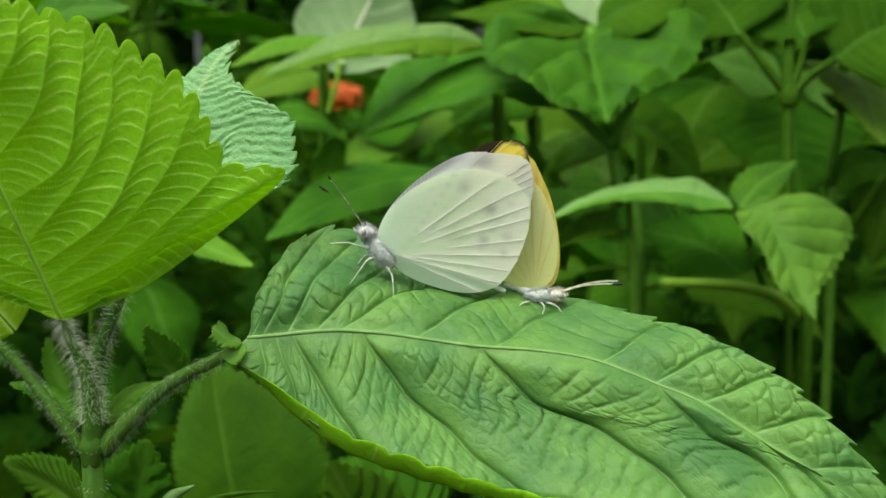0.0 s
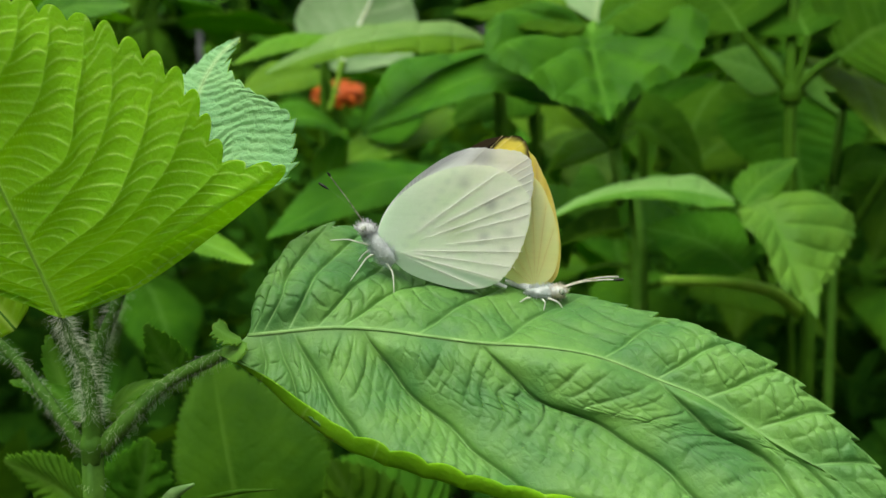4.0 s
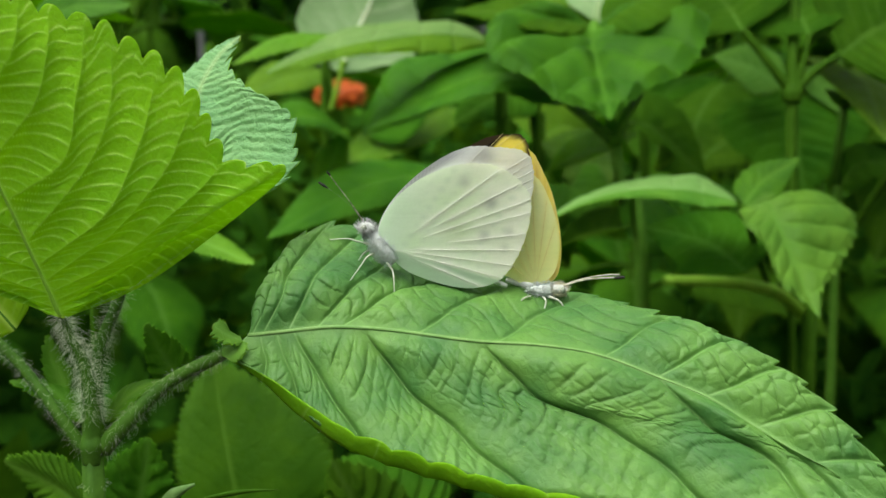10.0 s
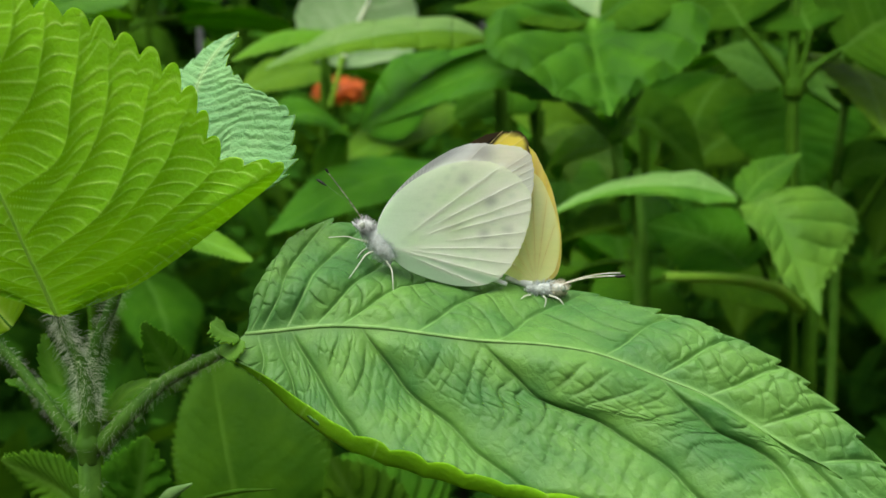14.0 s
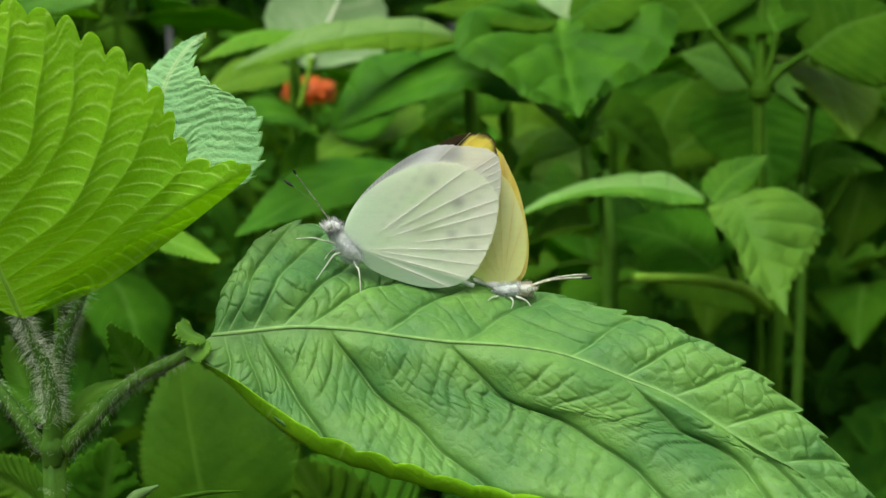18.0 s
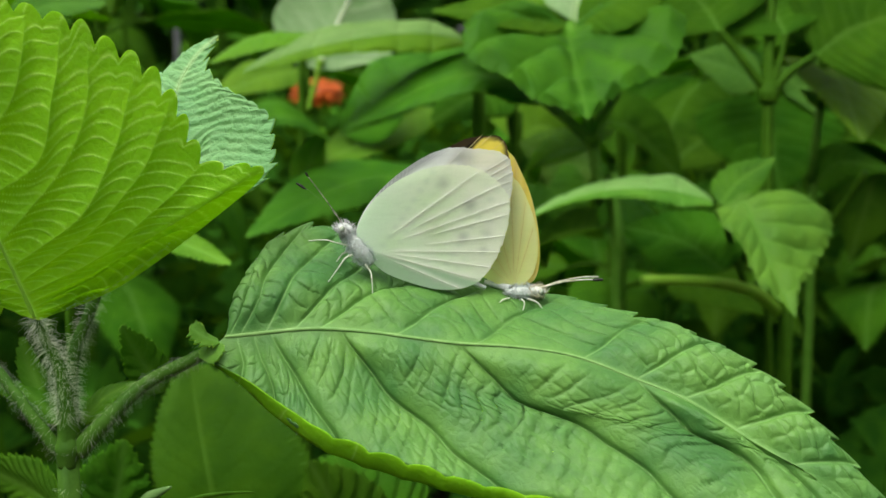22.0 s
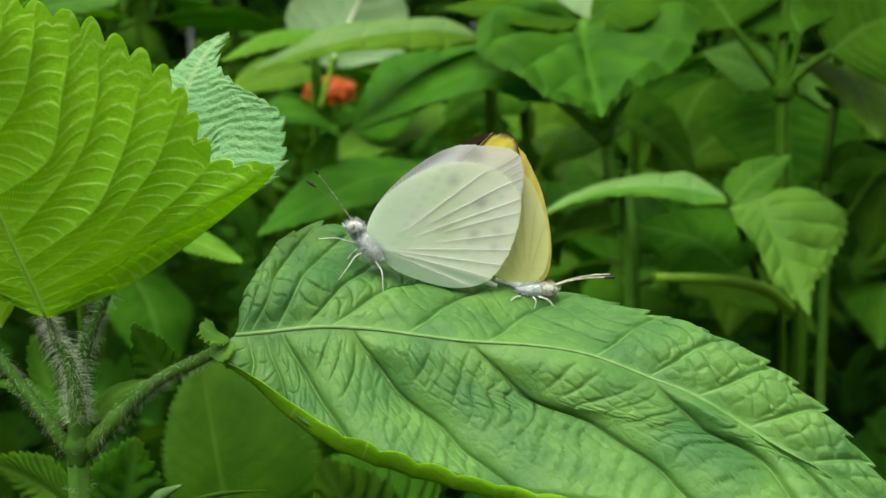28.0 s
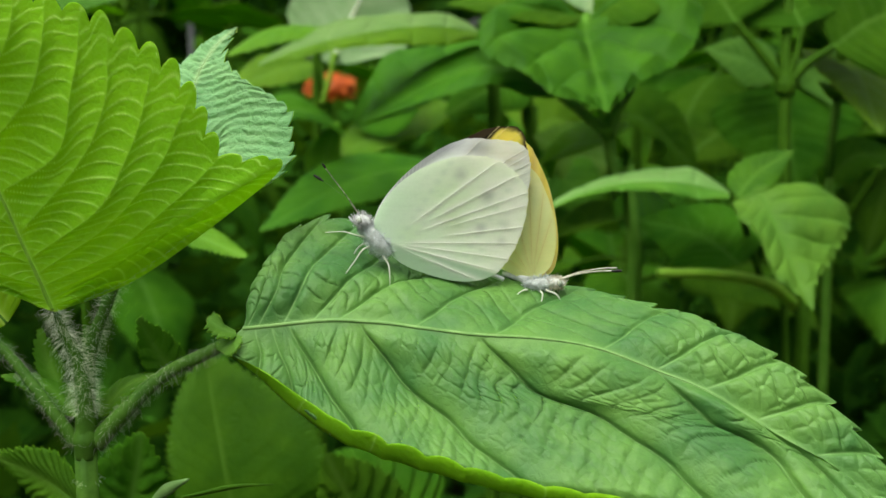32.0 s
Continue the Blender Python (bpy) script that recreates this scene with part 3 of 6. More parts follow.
    lift += (dome * (1 - qc ** 2) * (0.6 + 0.5 * pick) - crease * rr * (0.6 + 0.6 * pick)) * between * np.clip(room * 2, 0, 1)
    vein = np.exp(-(dvein / thread) ** 2) * np.clip(1.15 - 0.7 * VF, 0, 1) * tone
    if line:
        vein = np.maximum(vein, line * np.exp(-((1 - qc) / (rung * 0.7)) ** 2) * np.clip(0.7 + 0.6 * pick, 0.2, 1) * np.clip(0.5 + 1.2 * cell, 0.3, 1) * np.clip(room * 2, 0, 1))
    if pebble:
        e1 = puckers(np.floor(S2) * 9 + cell * np.maximum(1, width / grain[0]), slid / grain[1], seed + sign)
        ramp = np.clip((S - pebble_from) / 2.0, 0.4, 1.0)
        lift += pebble * ramp * (np.clip(e1 / 0.45, 0, 1) ** 0.6 - 0.6) * between
    lift *= quiet
    lift -= cut * np.exp(-(dvein / 0.00045) ** 2) * quiet * np.clip(room * 2, 0, 1)
    if fold is not None:
        lift *= np.clip((fold - V) / 0.04, 0, 1)
    margin = np.concatenate([[0], np.cumsum(np.linalg.norm(np.diff(P[:, -1], axis=0), axis=1))])
    ph = np.broadcast_to((margin / teeth)[:, None], S.shape)
    fr = ph - np.floor(ph)
    saw = np.where(fr > 0.18, (np.maximum(fr - 0.18, 0) / 0.82) ** 0.45, 1 - fr / 0.18)
    if crenate:
        saw = (1 - np.abs(2 * ((fr + 0.5) % 1.0) - 1) ** 2.2)
    rg = np.random.default_rng(seed + sign)
    size = np.interp(ph[:, 0], np.arange(int(ph.max()) + 2), 0.75 + 0.5 * rg.random(int(ph.max()) + 2))[:, None]
    saw = saw * size * np.clip((S - tooth_from) / 0.5, 0, 1) * np.clip((n - 1 - S) / 0.6, 0, 1) * np.clip((V - 0.86) / 0.14, 0, 1) ** 1.4
    outw, fore = unit(dv[:, -1])[:, None], unit(du[:, -1])[:, None]
    P = P + N * lift[..., None] + (outw + fore * lean) * (tooth * saw)[..., None] - (outw * tooth * 0.45 * (np.clip((S - tooth_from) / 0.5, 0, 1) * np.clip((V - 0.86) / 0.14, 0, 1) ** 1.4)[..., None])
    vein = np.maximum(vein, np.exp(-(along / 0.0005) ** 2))
    return P, vein, N


def ribbed_leaf(plant, at, mid, left, right, face, mats, rib=0.0005, rib_mat=None, label="", name="leaf", nu=400, nv=90, thick=0.00022, seed=0, rib_up=0.0, both=None, left_kw=None, right_kw=None, sheen=None):
    """A large leaf as a part of a plant: two lofted halves of one sheet and a midrib; sheen: a paler material that
    paints sky light on the upper side of the left half.
    """
    mid = np.array(mid, dtype=float) / 1000
    both = both or {}
    PL, AL, NL = blade_half(mid, left, -1, face, nu, nv, seed, **{**both, **(left_kw or {})})
    PR, AR, NR = blade_half(mid, right, 1, face, nu, nv, seed + 5, **{**both, **(right_kw or {})})
    P = np.concatenate([PL[:, ::-1], PR], axis=1)
    A = np.concatenate([AL[:, ::-1], AR], axis=1)
    N = np.concatenate([NL[:, ::-1], NR], axis=1)
    nc = P.shape[1]
    k = nu * nc
    i, j = np.meshgrid(np.arange(nu - 1), np.array([c for c in range(nc - 1) if c != nv - 1]), indexing="ij")
    a = (i * nc + j).ravel()
    up_f = np.stack([a, a + 1, a + nc + 1, a + nc], 1)
    probe = up_f[len(up_f) // 2 + nv // 4]
    flat = P.reshape(-1, 3)
    if np.dot(np.cross(flat[probe[1]] - flat[probe[0]], flat[probe[3]] - flat[probe[0]]), N.reshape(-1, 3)[probe[0]]) < 0:
        up_f = up_f[:, ::-1]
    rim = np.array([(r * nc, (r + 1) * nc, (r + 1) * nc + k, r * nc + k) for r in range(nu - 1)] + [((r + 1) * nc - 1, (r + 1) * nc - 1 + k, (r + 2) * nc - 1 + k, (r + 2) * nc - 1) for r in range(nu - 1)])
    verts = np.concatenate([flat, (P - N * thick).reshape(-1, 3)])
    faces = up_f.tolist() + (up_f[:, ::-1] + k).tolist() + rim.tolist()
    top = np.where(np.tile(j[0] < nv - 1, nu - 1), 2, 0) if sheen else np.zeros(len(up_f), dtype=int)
    me = mesh_of(name, verts, faces, mats + ([sheen] if sheen else []), np.concatenate([top, np.ones(len(up_f) + len(rim), dtype=int)]), True, [("vein", "FLOAT", np.concatenate([A.ravel(), A.ravel()]))])
    GRIDS[me.name] = (P, N[:, nv])
    ob = child(name, me, plant, tuple(np.array(at) - np.array(parent_place(plant))), label)
    v, f, _ = tube_data(spline(mid, 40) + NR[:, 0].mean(axis=0) * rib_up, [rib, rib * 0.85, rib * 0.5, rib * 0.15], 90, 10)
    child("midrib", mesh_of("midrib", v, f, [rib_mat or RIB_BACK]), ob, (0, 0, 0))
    return ob


# ---------------------------------------------------------------- ground
rng = random.Random(4)
gx, gn = np.meshgrid(np.linspace(-1, 1, 61), np.linspace(-1, 1, 61))
gpx, gpy = np.sign(gx) * np.abs(gx) ** 3 * 300, np.sign(gn) * np.abs(gn) ** 3 * 300
gz = np.array([[0.03 * noise.noise((x * 2.1, y * 2.1, 0)) if abs(x) + abs(y) < 40 else 0.0 for x, y in zip(r1, r2)] for r1, r2 in zip(gpx, gpy)])
gv = np.stack([gpx, gpy, gz], -1).reshape(-1, 3)
gf = [(i * 61 + j, i * 61 + j + 1, (i + 1) * 61 + j + 1, (i + 1) * 61 + j) for i in range(60) for j in range(60)]
tagged(new("ground", mesh_of("ground", gv, gf, [SOIL])), "dark bare garden soil under the plants", "ground", kind="structure")

# lighter copy of the rib material, with the backlight painted into its colour
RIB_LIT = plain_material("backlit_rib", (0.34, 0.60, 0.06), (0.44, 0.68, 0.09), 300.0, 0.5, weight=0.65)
# ---------------------------------------------------------------- the plant with the butterflies' leaf
NODE = (-0.0577, -0.0228, 0.7209)
near = thing("perilla_plant", (NODE[0], NODE[1], 0.0), "hairy green perilla plant with broad toothed leaves", "plant")
STALK = [(NODE[0] + 0.002, NODE[1] + 0.002, 0.0), (NODE[0] + 0.001, NODE[1], 0.35), NODE]
SHOOT = [(-0.0577, -0.0228, 0.7207), (-0.0578, -0.0218, 0.7273), (-0.0588, -0.0205, 0.7332), (-0.0613, -0.0199, 0.7386), (-0.0621, -0.0213, 0.7428)]
SHOOT_B = [(-0.0577, -0.0206, 0.7270), (-0.0580, -0.0179, 0.7325), (-0.0571, -0.0161, 0.7374), (-0.0555, -0.0133, 0.7421), (-0.0540, -0.0082, 0.7485)]
PET = [(-0.0562, -0.0224, 0.7203), (-0.0520, -0.0217, 0.7249), (-0.0455, -0.0187, 0.7308), (-0.0368, -0.0165, 0.7350), (-0.0347, -0.0156, 0.7374)]
PET_L = [(-0.0592, -0.0224, 0.7203), (-0.0638, -0.0209, 0.7261), (-0.0705, -0.0168, 0.7327), (-0.0792, -0.0127, 0.7395)]
tube("stem", near, STALK, [0.0034, 0.0024, 0.0017], STEM, 40, 20, ridges=4, ridge=0.09)
tube("node", near, [(-0.0577, -0.0231, 0.7180), (-0.0577, -0.0228, 0.7207), (-0.0579, -0.0221, 0.7240)], [0.0015, 0.0021, 0.0011], STEM, 16, 16)
tube("shoot", near, SHOOT, [0.0016, 0.0014, 0.0011, 0.0009, 0.0003], STEM, 30, 14, ridges=4, ridge=0.1)
tube("shoot", near, SHOOT_B, [0.0014, 0.0011, 0.0010, 0.0008], STEM, 30, 14)
tube("petiole", near, PET, [0.0015, 0.0012, 0.0010, 0.0010, 0.0008], STEM, 36, 14, ridges=2, ridge=0.1)
tube("petiole", near, PET_L, [0.0012, 0.0010, 0.0009, 0.0008], STEM, 30, 14)
hr = random.Random(11)
hairs("hairs", near, SHOOT, [0.0016, 0.0014, 0.0011, 0.0009, 0.0009], 1200, 0.0026, hr, 0.000017, -0.35, start=0.2)
hairs("hairs", near, SHOOT_B, [0.0014, 0.0011, 0.0010, 0.0008], 900, 0.0022, hr, 0.000016, -0.25)
hairs("hairs", near, PET, [0.0015, 0.0012, 0.0010, 0.0010, 0.0008], 800, 0.0014, hr, 0.000013, -0.8)
hairs("hairs", near, PET_L, [0.0012, 0.0010, 0.0009, 0.0008], 700, 0.0013, hr, 0.000013, -0.5)
hairs("hairs", near, STALK[1:], [0.0026, 0.0020], 700, 0.0012, hr, 0.000022, -0.2, start=0.55)

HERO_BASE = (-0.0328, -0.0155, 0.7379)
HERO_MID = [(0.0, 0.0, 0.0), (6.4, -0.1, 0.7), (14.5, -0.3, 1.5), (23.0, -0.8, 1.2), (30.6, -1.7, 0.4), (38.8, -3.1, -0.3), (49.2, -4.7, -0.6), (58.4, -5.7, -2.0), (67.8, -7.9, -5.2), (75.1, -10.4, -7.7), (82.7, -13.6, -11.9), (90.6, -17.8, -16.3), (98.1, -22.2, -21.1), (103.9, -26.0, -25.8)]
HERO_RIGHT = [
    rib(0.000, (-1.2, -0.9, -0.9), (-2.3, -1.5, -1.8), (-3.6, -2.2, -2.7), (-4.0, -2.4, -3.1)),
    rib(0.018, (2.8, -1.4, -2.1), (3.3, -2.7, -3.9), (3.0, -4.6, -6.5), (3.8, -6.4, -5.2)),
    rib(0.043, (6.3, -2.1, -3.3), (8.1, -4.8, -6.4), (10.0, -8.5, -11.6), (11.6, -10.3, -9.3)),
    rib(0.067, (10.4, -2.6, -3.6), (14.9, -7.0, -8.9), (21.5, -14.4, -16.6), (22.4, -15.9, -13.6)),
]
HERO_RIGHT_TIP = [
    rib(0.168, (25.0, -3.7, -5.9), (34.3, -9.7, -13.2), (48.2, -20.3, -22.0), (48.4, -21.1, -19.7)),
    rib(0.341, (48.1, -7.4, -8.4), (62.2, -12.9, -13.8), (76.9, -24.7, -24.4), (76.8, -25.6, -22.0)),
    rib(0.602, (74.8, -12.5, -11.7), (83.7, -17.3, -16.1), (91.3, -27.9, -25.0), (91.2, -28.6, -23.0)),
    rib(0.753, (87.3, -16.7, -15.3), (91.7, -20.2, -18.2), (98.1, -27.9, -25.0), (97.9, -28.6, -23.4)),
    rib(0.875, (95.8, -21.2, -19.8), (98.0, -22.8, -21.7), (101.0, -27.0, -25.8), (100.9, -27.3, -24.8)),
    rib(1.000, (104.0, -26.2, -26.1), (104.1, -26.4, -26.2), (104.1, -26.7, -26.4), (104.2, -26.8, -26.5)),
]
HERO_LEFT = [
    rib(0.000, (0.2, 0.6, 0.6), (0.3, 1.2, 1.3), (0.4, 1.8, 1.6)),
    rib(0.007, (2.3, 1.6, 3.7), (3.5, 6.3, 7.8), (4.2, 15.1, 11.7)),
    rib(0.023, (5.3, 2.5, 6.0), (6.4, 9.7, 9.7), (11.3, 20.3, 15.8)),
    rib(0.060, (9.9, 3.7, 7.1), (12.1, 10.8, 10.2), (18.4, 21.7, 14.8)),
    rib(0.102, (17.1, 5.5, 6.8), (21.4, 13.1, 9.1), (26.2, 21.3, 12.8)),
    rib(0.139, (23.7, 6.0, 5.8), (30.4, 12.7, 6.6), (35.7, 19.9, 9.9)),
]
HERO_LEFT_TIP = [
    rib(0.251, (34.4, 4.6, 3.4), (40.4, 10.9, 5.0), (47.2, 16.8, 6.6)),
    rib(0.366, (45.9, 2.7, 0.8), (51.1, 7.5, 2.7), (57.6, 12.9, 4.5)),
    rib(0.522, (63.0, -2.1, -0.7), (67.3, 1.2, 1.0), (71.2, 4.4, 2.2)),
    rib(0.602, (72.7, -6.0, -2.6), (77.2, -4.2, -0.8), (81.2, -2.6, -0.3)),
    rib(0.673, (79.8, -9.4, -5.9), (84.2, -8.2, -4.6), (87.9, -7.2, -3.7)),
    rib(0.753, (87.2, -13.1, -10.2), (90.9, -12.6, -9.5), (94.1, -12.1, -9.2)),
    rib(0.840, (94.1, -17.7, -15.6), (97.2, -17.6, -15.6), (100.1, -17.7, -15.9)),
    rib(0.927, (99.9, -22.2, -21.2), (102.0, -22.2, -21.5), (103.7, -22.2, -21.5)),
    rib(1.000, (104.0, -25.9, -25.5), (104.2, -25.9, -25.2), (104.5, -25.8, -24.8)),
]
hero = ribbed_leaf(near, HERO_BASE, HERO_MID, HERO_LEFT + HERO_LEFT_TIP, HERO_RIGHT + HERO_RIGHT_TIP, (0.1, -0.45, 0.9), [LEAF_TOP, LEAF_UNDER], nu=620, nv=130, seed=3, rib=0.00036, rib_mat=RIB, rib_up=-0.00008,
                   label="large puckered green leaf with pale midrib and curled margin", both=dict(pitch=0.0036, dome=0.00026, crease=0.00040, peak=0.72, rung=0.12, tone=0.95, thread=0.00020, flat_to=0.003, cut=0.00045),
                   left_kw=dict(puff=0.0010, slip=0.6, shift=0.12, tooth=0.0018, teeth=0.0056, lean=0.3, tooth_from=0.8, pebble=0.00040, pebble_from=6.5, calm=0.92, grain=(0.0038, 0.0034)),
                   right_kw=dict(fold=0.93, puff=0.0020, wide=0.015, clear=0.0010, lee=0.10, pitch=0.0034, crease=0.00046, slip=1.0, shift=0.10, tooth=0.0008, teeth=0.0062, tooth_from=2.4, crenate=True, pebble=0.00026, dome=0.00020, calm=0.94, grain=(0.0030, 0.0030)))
fringe(hero, 1, 0.90, 0.05, 0.6, 420, 0.0011, 71)
fringe(hero, -1, 0.99, 0.03, 0.25, 160, 0.0006, 72)
leaf(near, [(-0.0336, -0.0170, 0.7376), (-0.0355, -0.0184, 0.7387), (-0.0378, -0.0191, 0.7406)], (-0.1, -0.5, 0.85), 0.0016, 0.0015, name="leaf_ear", teeth=4, tooth=0.0010, crenate=True, laterals=4, puff=0.0004, quilt=0.0001, nu=60, nv=14,
     mats=[FRESH_TOP, LEAF_UNDER], rib=0.0003, seed=31, left_form=[(0, 0.5), (0.5, 1.0), (0.85, 0.8), (1, 0.2)], right_form=[(0, 0.5), (0.5, 1.0), (0.85, 0.8), (1, 0.2)])

leaf(near, [(-0.0333, -0.0173, 0.7374), (-0.0345, -0.0185, 0.7364), (-0.0357, -0.0193, 0.7349)], (-0.3, -0.6, 0.75), 0.0018, 0.0018, name="leaf_ear", teeth=4, tooth=0.0008, crenate=True, laterals=4, puff=0.0004, quilt=0.0001, nu=60, nv=14,
     mats=[FRESH_TOP, LEAF_UNDER], rib=0.0002, seed=32, left_form=[(0, 0.6), (0.5, 1.0), (0.85, 0.8), (1, 0.2)], right_form=[(0, 0.6), (0.5, 1.0), (0.85, 0.8), (1, 0.2)])

BACKLIT_BASE = (-0.0623, -0.0213, 0.7424)
BACKLIT_MID = [(0.0, 0.0, 0.0), (-1.5, -0.7, 4.8), (-3.8, -1.7, 11.4), (-6.5, -2.9, 19.3), (-10.0, -4.5, 28.4), (-13.6, -6.0, 37.5), (-17.0, -7.6, 46.8), (-19.1, -9.4, 54.2)]
BACKLIT_LEFT = [
    rib(0.000, (0.6, -0.0, -0.2), (1.1, -0.0, -0.2), (1.7, 0.0, 0.1)),
    rib(0.014, (4.2, -0.1, 2.4), (8.5, 1.2, 4.4), (13.7, 3.4, 5.2)),
    rib(0.030, (9.0, -0.4, 6.6), (17.7, 2.4, 11.9), (29.0, 7.7, 16.4)),
    rib(0.047, (11.3, -1.6, 8.7), (25.3, 2.3, 17.3), (36.0, 8.9, 23.5)),
    rib(0.074, (11.2, -2.8, 10.5), (21.6, 0.6, 19.4), (27.0, 5.1, 25.0)),
    rib(0.110, (10.4, -4.2, 14.6), (17.6, -1.3, 23.2), (22.4, 3.6, 34.7)),
    rib(0.157, (9.5, -5.3, 17.4), (14.1, -2.7, 26.9), (17.2, 2.5, 40.4)),
]
BACKLIT_LEFT_TIP = [
    rib(0.229, (3.9, -5.2, 20.9), (9.8, -4.2, 30.5), (10.5, 0.2, 44.9)),
    rib(0.354, (3.3, -6.0, 25.4), (6.0, -5.4, 35.4), (6.7, -1.4, 47.3)),
    rib(0.463, (-0.9, -6.7, 33.3), (1.9, -5.9, 41.8), (1.6, -3.2, 49.0)),
    rib(0.587, (-4.6, -7.8, 39.3), (-2.3, -7.4, 44.7), (-2.3, -5.0, 50.1)),
    rib(0.693, (-8.1, -8.9, 45.1), (-6.5, -8.2, 49.3), (-6.0, -6.5, 53.5)),
    rib(0.803, (-12.0, -9.2, 49.3), (-11.1, -8.7, 52.6), (-10.3, -8.3, 55.1)),
    rib(1.000, (-19.0, -9.4, 54.5), (-18.9, -9.3, 54.8), (-18.8, -9.3, 55.2)),
]
BACKLIT_RIGHT = [
    rib(0.000, (-0.4, -0.5, 0.1), (-0.9, -0.7, 0.3), (-1.1, -0.9, 0.6)),
    rib(0.030, (-3.7, -1.0, 3.0), (-9.0, -1.2, 5.1), (-16.3, -0.9, 6.7)),
    rib(0.074, (-5.9, -2.1, 6.0), (-12.8, -2.6, 8.9), (-22.7, -2.2, 11.5)),
    rib(0.140, (-7.9, -3.3, 10.8), (-15.6, -3.7, 14.5), (-27.2, -3.0, 18.9)),
    rib(0.251, (-10.4, -5.1, 18.3), (-17.9, -5.3, 23.6), (-29.3, -4.3, 29.6)),
    rib(0.463, (-13.6, -6.2, 30.6), (-20.1, -6.2, 36.7), (-28.7, -5.2, 42.6)),
    rib(0.693, (-16.6, -7.2, 42.6), (-20.4, -7.6, 46.8), (-25.5, -7.0, 50.2)),
    rib(1.000, (-19.2, -9.4, 54.5), (-19.2, -9.3, 54.8), (-19.3, -9.3, 55.2)),
]
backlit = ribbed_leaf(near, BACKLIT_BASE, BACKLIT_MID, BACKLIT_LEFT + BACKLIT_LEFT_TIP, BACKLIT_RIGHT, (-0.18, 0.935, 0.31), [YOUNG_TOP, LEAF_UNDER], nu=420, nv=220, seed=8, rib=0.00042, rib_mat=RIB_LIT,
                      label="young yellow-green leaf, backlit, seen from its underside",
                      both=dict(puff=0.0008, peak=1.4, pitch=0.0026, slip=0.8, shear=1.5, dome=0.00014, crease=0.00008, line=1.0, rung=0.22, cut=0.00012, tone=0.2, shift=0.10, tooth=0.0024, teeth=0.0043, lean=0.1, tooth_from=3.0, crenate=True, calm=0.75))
fringe(backlit, -1, 0.9, 0.03, 0.22, 300, 0.0012, 73)
BLUISH_BASE = (-0.0449, -0.0041, 0.7548)
BLUISH_MID = [(0.0, 0.0, 0.0), (-0.7, 2.1, 6.7), (-1.0, 5.1, 12.4), (-0.5, 8.0, 17.8), (0.5, 10.7, 22.4), (1.8, 13.4, 26.2), (4.1, 16.0, 30.1), (7.4, 17.5, 33.0)]
BLUISH_RIGHT = [
    rib(0.408, (2.0, 0.1, 0.5), (4.9, 0.2, 1.0), (7.9, 0.3, 2.0)),
    rib(0.000, (4.9, 1.3, 4.8), (10.9, 1.1, 6.8), (16.5, 0.2, 7.4)),
    rib(0.000, (5.7, 2.9, 8.4), (11.8, 2.2, 10.1), (18.1, 0.6, 9.7)),
    rib(0.000, (5.4, 4.9, 11.3), (12.1, 4.1, 12.9), (18.9, 2.0, 12.2)),
    rib(0.000, (6.2, 6.4, 14.3), (12.4, 5.7, 16.1), (18.7, 3.6, 15.8)),
    rib(0.442, (6.0, 7.9, 17.5), (11.7, 7.2, 19.3), (17.7, 5.6, 19.0)),
    rib(0.542, (5.3, 9.4, 20.4), (10.1, 8.7, 22.3), (14.1, 7.6, 21.7)),
    rib(0.630, (3.5, 11.3, 22.6), (7.0, 10.5, 24.0), (10.0, 9.4, 23.7)),
    rib(0.694, (3.1, 12.7, 25.0), (5.1, 12.3, 25.8), (6.7, 11.9, 26.3)),
]
BLUISH_RIGHT_TIP = [
    rib(0.772, (3.4, 14.1, 27.2), (4.5, 14.1, 27.6), (5.4, 14.2, 28.0)),
    rib(0.883, (4.6, 16.0, 30.1), (5.2, 16.0, 30.1), (5.7, 16.1, 30.2)),
    rib(1.000, (7.3, 17.5, 32.9), (7.3, 17.5, 32.8), (7.3, 17.5, 32.8)),
]
BLUISH_LEFT = [
    rib(0.408, (-0.8, 0.1, 0.4), (-1.4, 0.1, 0.8), (-2.0, 0.2, 1.0)),
    rib(0.000, (-3.4, 3.3, 7.6), (-6.6, 4.4, 8.5), (-9.4, 5.6, 9.4)),
    rib(0.000, (-3.9, 6.3, 13.9), (-6.6, 7.6, 15.3), (-9.4, 8.8, 16.7)),
    rib(0.492, (-2.8, 9.3, 19.7), (-5.1, 10.5, 21.2), (-7.4, 12.2, 22.3)),
    rib(0.630, (-1.1, 11.4, 23.4), (-2.8, 12.5, 24.2), (-4.8, 13.6, 24.5)),
    rib(0.751, (0.8, 14.0, 26.7), (-0.2, 14.5, 27.1), (-1.3, 15.6, 27.3)),
    rib(0.883, (3.6, 16.6, 30.5), (3.1, 17.2, 30.7), (2.6, 17.7, 30.8)),
    rib(1.000, (7.3, 17.6, 33.1), (7.1, 17.6, 33.1), (6.9, 17.6, 33.1)),
]
